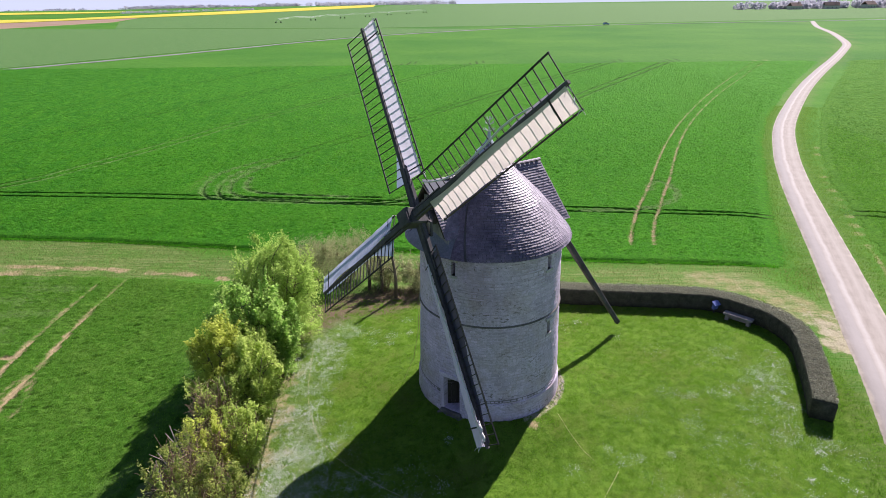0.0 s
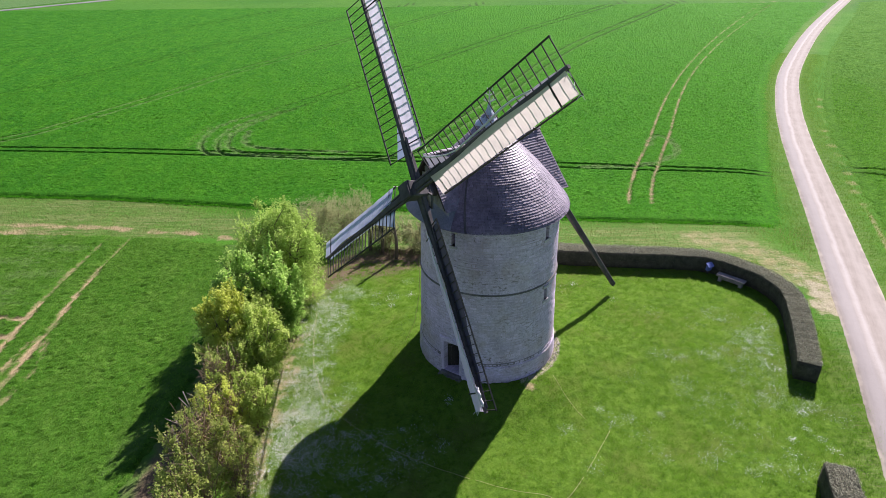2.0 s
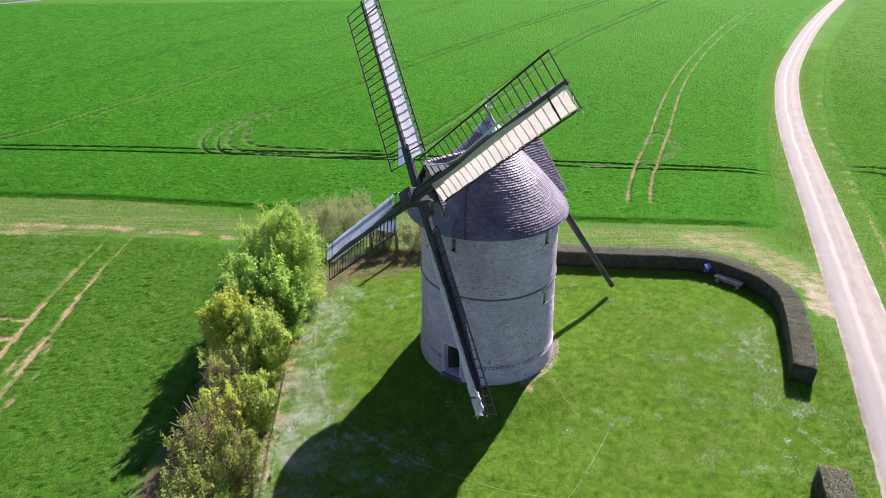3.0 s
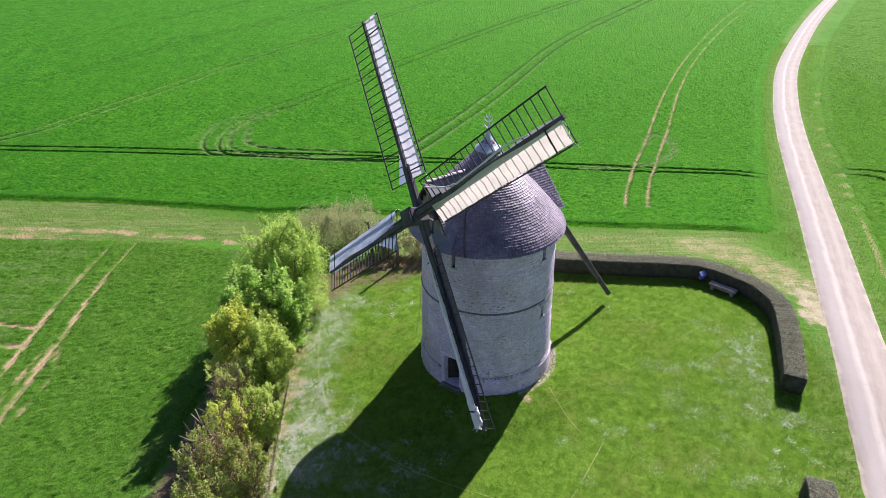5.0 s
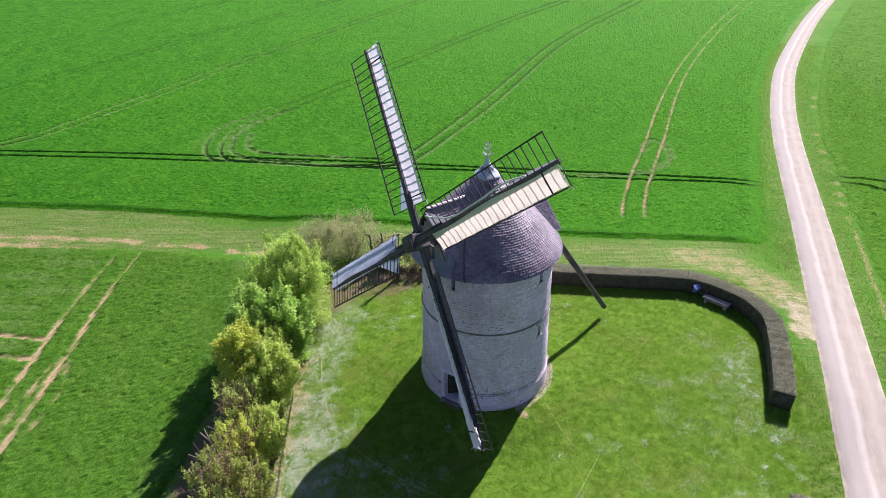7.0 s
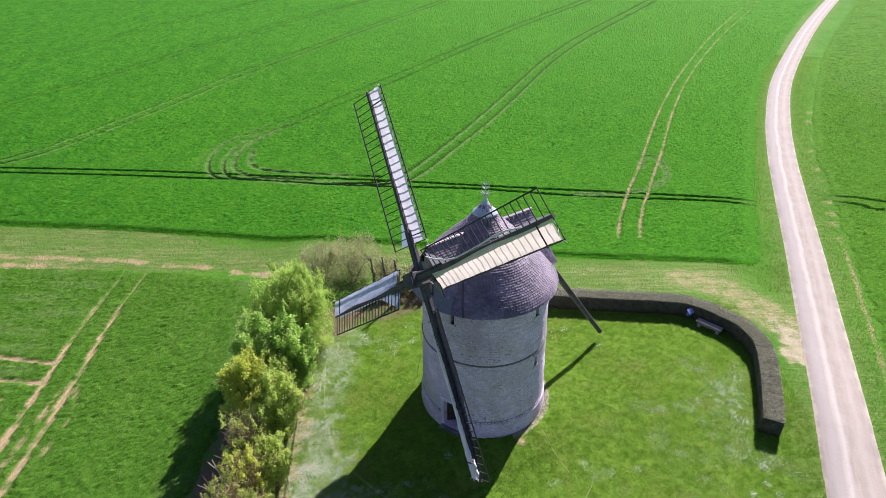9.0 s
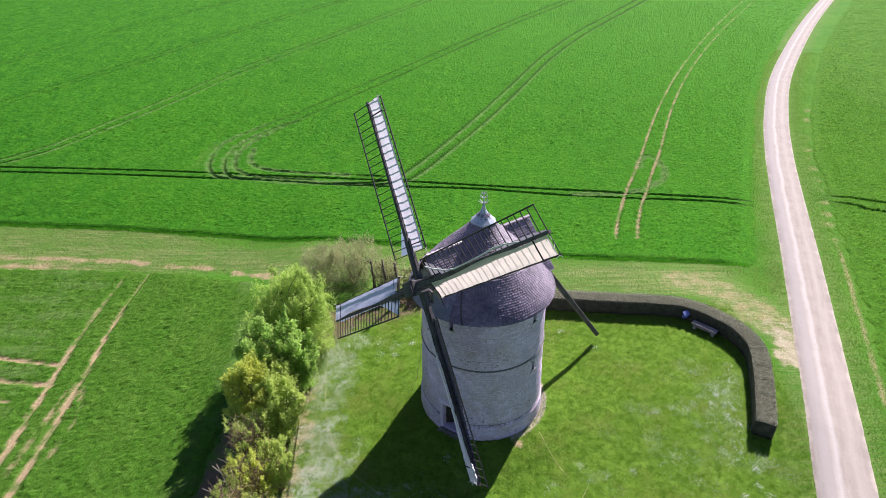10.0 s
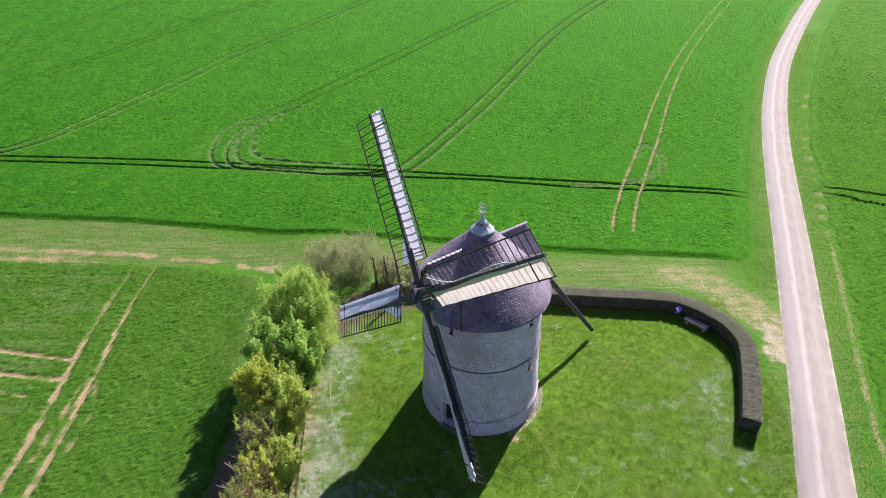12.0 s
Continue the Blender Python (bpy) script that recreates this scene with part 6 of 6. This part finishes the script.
# pollard stumps and cut sticks
for k, (x, y, h) in enumerate(((-4.4, 38.4, 3.0), (-3.4, 37.6, 3.4), (-5.3, 38.9, 2.8))):
    r = random.Random(40 + k)
    owner = thing("pollard_trunk", (x, y, land(x, y)), "slim cut-back tree trunk with stubby bare branches", "tree", "cut-back trunks")
    s = Shape()
    z = land(x, y)
    topp = Vector((x + r.uniform(-0.3, 0.1), y + r.uniform(-0.2, 0.2), z + h))
    s.tube([(x, y, z - 0.1), (x + 0.05, y, z + h * 0.4), topp], [0.12, 0.10, 0.06], 8)
    for j in range(5):
        t = r.uniform(0.45, 1.0)
        p = Vector((x, y, z)).lerp(topp, t)
        d = Vector((r.uniform(-1, 1), r.uniform(-1, 1), r.uniform(0.5, 1.3))) * 0.45
        s.tube([p, p + d * 0.6, p + d], [0.04, 0.03, 0.02], 6)
    part("trunk", s.mesh("trunk", BARK, True), owner)
r = random.Random(9)
sticks = [(-9.9, 22.6), (-10.0, 23.4), (-9.8, 21.8), (-10.0, 21.2), (-9.7, 20.6), (-10.1, 22.2), (-9.6, 19.8), (-10.0, 24.2), (-9.5, 18.8), (-9.9, 20.2), (-9.3, 18.0)]
for k, (x, y) in enumerate(sticks):
    z = land(x, y)
    s = Shape()
    d = Vector((-r.uniform(0.15, 0.75), r.uniform(-0.5, 0.1), r.uniform(1.5, 2.5)))
    p = Vector((x, y, z - 0.05))
    s.tube([p, p + d * 0.8, p + d * 1.5], [0.035, 0.03, 0.016], 6)
    for j in range(3):
        q = p + d * r.uniform(0.6, 1.3)
        e = Vector((r.uniform(-0.8, 0.3), r.uniform(-0.6, 0.6), r.uniform(0.0, 0.6))) * 0.7
        s.tube([q, q + e], [0.016, 0.008], 5)
    tagged(new("dead_branch", s.mesh("dead_branch", STICK, True)), "pale bare branch sticking out of the shrubs", "branch", "dead branches")

# ---- far country ----
def field_sheet(name, polygon, lift, material, label, category="field"):
    n = len(polygon)
    verts = [(x, y, lift) for x, y in polygon] + [(x, y, -0.3) for x, y in polygon]
    faces = [tuple(range(n))] + [(i, i + n, (i + 1) % n + n, (i + 1) % n) for i in range(n)]
    ob = new(name, mesh_of(name, verts, faces, material))
    return tagged(ob, label, category, kind="stuff")


field_sheet("rapeseed_field", [(-900, 560), (-451, 633), (-383, 783), (-324, 910), (-256, 1140), (-190, 1476), (-247, 1984), (-345, 1525), (-406, 1142), (-445, 910), (-471, 756), (-900, 700)], 0.5, RAPE, "distant bright yellow rapeseed field in bloom")
field_sheet("far_rapeseed_field", [(r_ * math.sin(radians(a_)), r_ * math.cos(radians(a_))) for a_, r_ in ((-37, 1330), (-30, 1310), (-25.5, 1400), (-30, 1500), (-37, 1650))], 0.5, RAPE, "thin distant strip of pale yellow rapeseed")
field_sheet("ploughed_field", [(-900, 420), (-352, 492), (-332, 622), (-383, 780), (-451, 632), (-900, 552)], 0.06, PLOUGHED, "distant bare reddish brown field")
field_sheet("far_wheat_field", [(-250, 470), (-60, 430), (30, 440), (240, 480), (1200, 620), (1350, 1300), (-170, 1850), (-180, 1470), (-250, 1130), (-318, 905), (-378, 775), (-325, 620)], 0.07, FAR_GREEN_HAZED, "distant pale green wheat plain")
field_sheet("west_wheat_field", [(-136, 192), (-108, 240), (-70, 308), (-36, 352), (20, 398), (-60, 425), (-255, 465), (-345, 488), (-800, 410), (-500, 150), (-262, 66)], 0.07, FAR_GREEN_HAZED, "distant green wheat beyond the country road")


def far_wood(place, length, depth, height, turn, seed, count):
    r = np.random.default_rng(seed)
    c, s = math.cos(turn), math.sin(turn)
    m = max(6, int(length / (height * 0.28)))
    cu, cv = r.uniform(-length / 2, length / 2, m), r.uniform(-depth / 2, depth / 2, m)
    ch = height * r.uniform(0.55, 1.0, m)
    pick = r.integers(0, m, count)
    d = r.standard_normal((count, 3))
    d /= np.linalg.norm(d, axis=1)[:, None]
    u = cu[pick] + d[:, 0] * height * 0.5
    v = cv[pick] + d[:, 1] * height * 0.5
    z = np.maximum(ch[pick] * (0.5 + 0.5 * d[:, 2]), 0.2) + land(*place)
    base = np.stack([place[0] + u * c - v * s, place[1] + u * s + v * c, z], 1)
    a = r.standard_normal((count, 3))
    a /= np.linalg.norm(a, axis=1)[:, None]
    b = np.cross(a, r.standard_normal((count, 3)))
    b /= np.linalg.norm(b, axis=1)[:, None]
    ln = height * 0.17 * r.uniform(0.6, 1.4, count)[:, None]
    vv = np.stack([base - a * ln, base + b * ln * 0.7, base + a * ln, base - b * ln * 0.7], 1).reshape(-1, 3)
    ob = new("far_wood", mesh_of("far_wood", vv, np.arange(4 * count).reshape(-1, 4), FAR_WOOD_HAZED))
    return tagged(ob, "dark distant belt of trees on the horizon", "woodland", kind="stuff")


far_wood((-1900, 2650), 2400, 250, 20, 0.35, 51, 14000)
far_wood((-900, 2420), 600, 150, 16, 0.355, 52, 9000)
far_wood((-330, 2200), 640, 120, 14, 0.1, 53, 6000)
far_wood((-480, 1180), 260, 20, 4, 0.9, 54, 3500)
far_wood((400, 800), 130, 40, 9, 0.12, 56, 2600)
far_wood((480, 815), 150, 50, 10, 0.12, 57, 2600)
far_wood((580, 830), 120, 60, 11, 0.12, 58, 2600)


def house(place, size, turn, label):
    x, y = place
    owner = thing("house", (x, y, 0), label, "house", "village houses")
    c, s_ = Vector((math.cos(turn), math.sin(turn), 0)), Vector((-math.sin(turn), math.cos(turn), 0))
    p = Vector((x, y, 0))
    L, W, H = size
    s = Shape()
    s.beam(p - Vector((0, 0, 0.2)), p + Vector((0, 0, H)), L, W, c, chamfer=0.005)
    part("wall", s.mesh("wall", PLASTER), owner)
    s = Shape()
    rings = [[p + c * (L / 2 + 0.3) * e + s_ * (W / 2 + 0.4) * k + Vector((0, 0, z)) for k, z in ((-1, H), (0, H + W * 0.45), (1, H), (1, H - 0.2), (0, H + W * 0.45 - 0.3), (-1, H - 0.2))] for e in (-1, 1)]
    s.quadstrip(rings)
    roof = part("roof", s.mesh("roof", ROOF_TILE), owner)
    s = Shape()
    s.box(p + c * L * 0.3 + Vector((0, 0, H + W * 0.45)), (0.8, 0.6, 1.8), turn)
    part("chimney", s.mesh("chimney", ROOF_TILE), roof)
    for k in (-0.3, 0.0, 0.3):
        s = Shape()
        s.beam(p + c * L * k - s_ * (W / 2 + 0.02) + Vector((0, 0, 0.9)), p + c * L * k - s_ * (W / 2 + 0.02) + Vector((0, 0, 2.2)), 1.0, 0.08, c)
        part("window", s.mesh("window", GLASS_DARK), owner)


house((392, 770), (13, 8, 4.0), 0.2, "pale plastered village house under a brown tiled roof")
house((438, 778), (16, 8, 3.8), -0.1, "pale plastered village house under a brown tiled roof")
house((484, 782), (14, 8, 4.2), 0.3, "pale plastered village house under a brown tiled roof")
house((545, 795), (22, 9, 4.2), 0.05, "long pale farm building under a brown roof")

# blue car on the far road
car = thing("car", (98.0, 428.6, 0.3), "small light blue car on the country road", "car")
cd = Vector((1.0, 0.30, 0)).normalized()
cs = Vector((-cd.y, cd.x, 0))
cp = Vector((98.0, 428.6, 0.28))
s = Shape()
s.quadstrip([[cp + cd * u + cs * (w * k) + Vector((0, 0, z)) for k, z in ((-1, 0.30), (1, 0.30), (1, h * 0.8), (0.85, h), (-0.85, h), (-1, h * 0.8))] for u, w, h in ((-2.1, 0.75, 0.75), (-1.9, 0.85, 0.98), (0.9, 0.86, 0.95), (1.9, 0.80, 0.80), (2.1, 0.7, 0.6))])
part("body", s.mesh("body", CAR_PAINT), car)
s = Shape()
s.quadstrip([[cp + cd * u + cs * (w * k) + Vector((0, 0, z)) for k, z in ((-1, 0.9), (1, 0.9), (0.9, h), (-0.9, h))] for u, w, h in ((-1.9, 0.8, 0.95), (-1.4, 0.72, 1.45), (0.1, 0.72, 1.48), (0.95, 0.8, 0.95))])
part("cabin", s.mesh("cabin", GLASS_DARK), car)
for u in (-1.3, 1.3):
    for k in (-1, 1):
        s = Shape()
        c0 = cp + cd * u + cs * 0.8 * k + Vector((0, 0, 0.31))
        s.quadstrip([[c0 + cs * e + (cd * math.cos(t_) + Vector((0, 0, 1)) * math.sin(t_)) * 0.31 for t_ in np.linspace(0, 2 * math.pi, 14, endpoint=False)] for e in (-0.1, 0.1)])
        part("wheel", s.mesh("wheel", RUBBER), car)

# irrigation span far to the north-west
pivot = thing("irrigation_pivot", (-165, 560, 0), "long galvanised irrigation boom on wheeled towers", "irrigation boom")
towers_at = [(-150 + 18 * k, 545 + 52 * k) for k in range(7)]
for (x0, y0), (x1, y1) in zip(towers_at[:-1], towers_at[1:]):
    s = Shape()
    s.tube([(x0, y0, 3.4), ((x0 + x1) / 2, (y0 + y1) / 2, 4.4), (x1, y1, 3.4)], [0.07] * 3, 6)
    s.tube([(x0, y0, 2.9), ((x0 + x1) / 2, (y0 + y1) / 2, 3.4), (x1, y1, 2.9)], [0.035] * 3, 5)
    part("span", s.mesh("span", STEEL), pivot)
for x0, y0 in towers_at:
    s = Shape()
    for k in (-1, 1):
        s.tube([(x0, y0, 3.4), (x0 + 2.0 * k, y0 + 0.5 * k, 0.5)], [0.09, 0.09], 6)
    leg = part("tower_leg", s.mesh("tower_leg", STEEL), pivot)
    s = Shape()
    for k in (-1, 1):
        s.quadstrip([[(x0 + 2.0 * k + 0.6 * math.cos(t_), y0 + 0.5 * k + e, 0.62 + 0.6 * math.sin(t_)) for t_ in np.linspace(0, 2 * math.pi, 12, endpoint=False)] for e in (-0.15, 0.15)])
    part("wheel_pair", s.mesh("wheel_pair", RUBBER), leg)

# ---- small plants on the ground ----
def blades(name, owner, x, y, base_z, height, width, material, seed, label):
    r = np.random.default_rng(seed)
    n = len(x)
    a = r.uniform(0, 2 * math.pi, n)
    lean = r.uniform(0.1, 0.55, n) * height
    la = r.uniform(0, 2 * math.pi, n)
    hh = height * r.uniform(0.6, 1.25, n)
    v = np.stack([np.stack([x - width * np.cos(a), y - width * np.sin(a), base_z], 1), np.stack([x + width * np.cos(a), y + width * np.sin(a), base_z], 1),
                  np.stack([x + lean * np.cos(la), y + lean * np.sin(la), base_z + hh], 1)], 1).reshape(-1, 3)
    me = mesh_of(name, v, np.arange(3 * n).reshape(-1, 3), material)
    ob = new(name, me)
    ob.parent = owner
    if label:
        ob["label"] = label
    ob["kind"] = "stuff"
    return ob


def scatter(grid_h, limit, count, seed):
    """Places on the fine grid where a crop stands."""
    r = np.random.default_rng(seed)
    cells = np.flatnonzero(((grid_h > 0.75 * np.median(grid_h[(grid_h > 0.1) & limit])) & limit).ravel())
    weight = np.clip(1.15 - (GY.ravel()[cells] - 45) / 70, 0.0, 1.0) * np.gradient(YS)[cells // GX.shape[1]]
    cells = r.choice(cells, count, p=weight / weight.sum())
    return GX.ravel()[cells] + r.uniform(-0.13, 0.13, count), GY.ravel()[cells] + r.uniform(-0.5, 0.5, count) * np.gradient(YS)[cells // GX.shape[1]], (GZ + grid_h).ravel()[cells]


fine = (GX > -62) & (GX < 60) & (GY > 15) & (GY < 125)
x, y, z = scatter(wheat_h, fine, 215000, 61)
blades("wheat_blades", wheat, x, y, z - 0.09, 0.165, 0.028, BLADES, 62, "upright wheat leaves")
r = np.random.default_rng(60)
x = r.uniform(-62, 23.5, 14000)
y = np.interp(x, [p[0] for p in NORTH_EDGE], [p[1] for p in NORTH_EDGE]) + r.gamma(2.0, 0.14, 14000) - 0.12 - 0.10 * wobble(x, x * 0, 2.3, 1.0)
blades("wheat_fringe", wheat, x, y, terrain(x, y) - 0.005, 0.175, 0.024, BLADES, 59, "ragged front leaves of the wheat")
x, y, z = scatter(meadow_h, fine & (GX > -45), 105000, 63)
blades("meadow_blades", meadow, x, y, z - 0.09, 0.165, 0.027, BLADES_WEST, 64, "tangled green leaves")
x, y, z = scatter(east_h, fine & (GX < 55) & (GY > 27), 95000, 65)
blades("east_wheat_blades", east, x, y, z - 0.08, 0.165, 0.028, BLADES_EAST, 66, "upright wheat leaves")
r = np.random.default_rng(67)
x, y = r.uniform(-9, 20, 195000), r.uniform(15.5, 37.4, 195000)
ok = (np.hypot(x - CX, y - CY) > 3.5)
x, y = x[ok], y[ok]
blades("lawn_grass", ground, x, y, terrain(x, y) - 0.005, 0.045, 0.022, LAWN_BLADES, 68, "short mown grass")
r = np.random.default_rng(72)
x, y = r.uniform(-62, 26, 74000), r.uniform(37.5, 51, 74000)
edge_n = np.interp(x, [p[0] for p in NORTH_EDGE], [p[1] for p in NORTH_EDGE])
ok = (y < edge_n - 0.1) & ((x > -11) | (y > 42.8)) & (to_line(x, y, ROAD_MID[20:90]) > 1.6) & (to_line(x, y, BARE_LINE) > r.uniform(1.2, 3.2, len(x)))
x, y = x[ok], y[ok]
blades("verge_grass", ground, x, y, terrain(x, y) - 0.005, 0.12, 0.020, VERGE_BLADES, 73, "rough dry verge grass")

line = dense(ROAD_MID, 0.05)
line = line[(line[:, 1] > 14) & (line[:, 1] < 110)]
t = r.integers(0, len(line), 62000)
side_ = r.choice([-1.0, 1.0], 62000) * np.minimum(1.45 + r.gamma(1.8, 0.95, 62000), 6.5)
x, y = line[t, 0] + side_ * 0.92, line[t, 1] - side_ * 0.36
ok = to_line(x, y, BARE_LINE) > r.uniform(1.2, 3.2, len(x))
x, y = x[ok], y[ok]
blades("roadside_grass", ground, x, y, terrain(x, y) - 0.005, 0.11, 0.020, ROADSIDE_BLADES, 74, "rough green grass beside the road")
r = np.random.default_rng(69)
cx_, cy_ = r.uniform(-8.5, 19.5, 2600), r.uniform(15.5, 37.2, 2600)
k = r.integers(0, 2600, 60000)
x, y = cx_[k] + r.normal(0, 0.13, 60000), cy_[k] + r.normal(0, 0.13, 60000)
ok = (np.hypot(x - CX, y - CY) > 3.55)
x, y = x[ok], y[ok]
blades("grass_tufts", ground, x, y, terrain(x, y) - 0.005, 0.09, 0.016, LAWN_BLADES, 71, "taller tufts of grass")

# daisies
r = np.random.default_rng(70)
xs, ys = [], []
for cx_, cy_, sx_, sy_, n in ((-6.9, 26.5, 0.65, 3.4, 5600), (-6.5, 31.5, 0.7, 1.6, 2400), (-5.6, 20.5, 1.0, 1.8, 3400), (-3.0, 21.0, 2.0, 1.3, 2200), (-6.5, 22.5, 0.9, 1.6, 4600), (16.2, 27.9, 0.8, 1.2, 1700), (13.8, 26.4, 1.2, 0.9, 700), (13.3, 21.6, 1.6, 1.6, 1300), (12.4, 24.6, 2.6, 2.4, 700),
                              (16.9, 29.5, 0.6, 0.9, 420), (16.1, 24.0, 0.8, 1.0, 600), (14.7, 30.4, 0.9, 0.7, 240), (10.2, 30.5, 2.5, 2.5, 140), (-3.2, 33.4, 1.0, 1.2, 420), (6.4, 34.6, 1.6, 0.9, 160), (8.5, 20.5, 4.0, 2.5, 420)):
    m = max(3, n // 55)
    ax, ay = r.normal(cx_, sx_, m), r.normal(cy_, sy_, m)
    k = r.integers(0, m, n)
    tight = r.uniform(0.10, 0.42, m)[k]
    xs.append(ax[k] + r.normal(0, 1, n) * tight)
    ys.append(ay[k] + r.normal(0, 1, n) * tight)
x, y = np.concatenate(xs), np.concatenate(ys)
ok = (np.hypot(x - CX, y - CY) > 3.6) & (x < 19) & (x > -9)
x, y = x[ok], y[ok]
n = len(x)
rad = r.uniform(0.006, 0.014, n) * np.where(x > 5, 1.1, 1.12)
z = terrain(x, y) + r.uniform(0.03, 0.07, n)
ang = np.linspace(0, 2 * math.pi, 5, endpoint=False)
tilt = r.uniform(-0.4, 0.4, (n, 2))
v = np.stack([np.stack([x + rad * math.cos(a), y + rad * math.sin(a), z + rad * (tilt[:, 0] * math.cos(a) + tilt[:, 1] * math.sin(a))], 1) for a in ang], 1).reshape(-1, 3)
daisies = new("daisies", mesh_of("daisies", v, np.arange(5 * n).reshape(-1, 5), PETAL))
tagged(daisies, "drifts of small white daisies in the lawn", "flowers", kind="stuff")

# loose stones at the tower's sunny foot
peb = Shape()
pr = random.Random(77)
for _ in range(110):
    a = pr.uniform(-0.85, 0.05)
    rad_ = 3.46 + pr.uniform(0.0, 0.32)
    px, py, _z = polar(a, rad_, 0)
    sz = pr.uniform(0.02, 0.052)
    c0 = Vector((px, py, land(px, py) + sz * 0.4))
    peb.quadstrip([[c0 + Vector((math.cos(t_ + a) * sz * q * pr.uniform(0.8, 1.2), math.sin(t_ + a) * sz * q, zz * sz)) for t_ in np.linspace(0, 2 * math.pi, 6, endpoint=False)] for q, zz in ((0.7, -0.6), (1.0, 0.0), (0.6, 0.6))])
tagged(new("rubble", peb.mesh("rubble", PEBBLE)), "small loose pale stones round the tower's foot", "stones", kind="stuff")

# ---- stones of the tower, last ----
sr = random.Random(80)
front_side = facing(0.6, 2.5)
stones = []
z = 1.49
while z < 8.1:
    h = sr.uniform(0.11, 0.18)
    a = -math.pi + sr.random() * 0.1
    while a < math.pi - 0.05:
        w = sr.uniform(0.17, 0.42)
        zm, am = z + h / 2, a + w / 2 / 3.35
        patch = noise.noise(Vector((math.cos(am) * 2.4, math.sin(am) * 2.4, zm * 0.75 + 5))) + 0.55 * max(0.0, 1 - abs(zm - 7.2) / 0.9) - 0.10
        blocked = any(abs(am - facing(*p)) < (wd + w) / 2 / 3.35 + 0.02 and z < z1 + 0.26 and z + h > z0 - 0.2 for _, p, wd, z0, z1 in OPENINGS)
        if patch > 0.0 and not blocked and not (z < 5.26 and z + h > 5.05):
            stones.append((am, zm, w - 0.025, h - 0.022))
        a += w / 3.35
    z += h


def stone_verts(w, h, depth=0.035):
    c = 0.014
    return [(-w / 2, -h / 2, -0.02), (w / 2, -h / 2, -0.02), (w / 2, h / 2, -0.02), (-w / 2, h / 2, -0.02),
            (-w / 2 + c, -h / 2 + c, depth), (w / 2 - c, -h / 2 + c, depth), (w / 2 - c, h / 2 - c, depth), (-w / 2 + c, h / 2 - c, depth)]


STONE_FACES = [(4, 5, 6, 7), (0, 1, 5, 4), (1, 2, 6, 5), (2, 3, 7, 6), (3, 0, 4, 7)]


def stone_pose(a, z, proud):
    out = Vector((math.cos(a), math.sin(a), 0.024)).normalized()
    tan = Vector((-math.sin(a), math.cos(a), 0))
    m = Matrix((tan, out.cross(tan), out)).transposed().to_4x4()
    m.translation = polar(a, wall_r(z) + proud, z)
    return m


a = -math.pi
while a < math.pi - 0.06:                            # one course of pitted stones along the top of the footing
    w = sr.uniform(0.16, 0.34)
    if abs(a + w / 6.8 - keep_out) > 0.26:
        stones.append((a + w / 6.8, 1.40, w - sr.uniform(0.03, 0.09), sr.uniform(0.08, 0.12)))
    a += w / 3.38
footing = Shape()
footing.quadstrip([ring(1.33, wall_r(1.4) + 0.016), ring(1.47, wall_r(1.4) + 0.014), ring(1.475, wall_r(1.4) - 0.02)], caps=False)
fm = footing.mesh("dark_joint", PITTED)
bm = bmesh.new()
bm.from_mesh(fm)
bmesh.ops.delete(bm, geom=[f for f in bm.faces if abs(facing(*f.calc_center_median()[:2]) - keep_out) < 0.172], context="FACES")
bm.to_mesh(fm)
bm.free()
part("dark_joint", fm, tower, "dark weathered joint above the footing")
turn_from = lambda a: abs((a - front_side + math.pi) % (2 * math.pi) - math.pi)
stones.sort(key=lambda s_: turn_from(s_[0]))
shared = {}
rest = Shape()
for k, (a, z, w, h) in enumerate(stones):
    proud = -0.006 if abs(z - 1.40) < 0.005 else sr.uniform(-0.034, -0.022)
    if k < 300:
        key = (round(w / 0.08), round(h / 0.04))
        if key not in shared:
            shared[key] = mesh_of("stone", stone_verts(key[0] * 0.08, key[1] * 0.04), STONE_FACES, STONE)
        ob = new("stone", shared[key])
        ob.parent = wall_part
        ob.matrix_basis = stone_pose(a, z, proud)
    else:
        m = stone_pose(a, z, proud)
        i = len(rest.v)
        rest.v += [tuple(m @ Vector(p)) for p in stone_verts(w, h)]
        rest.f += [tuple(i + q for q in f) for f in STONE_FACES]
part("bare_masonry", rest.mesh("bare_masonry", STONE_REST), wall_part, "bare coursed limestone where the render has worn off")["kind"] = "stuff"
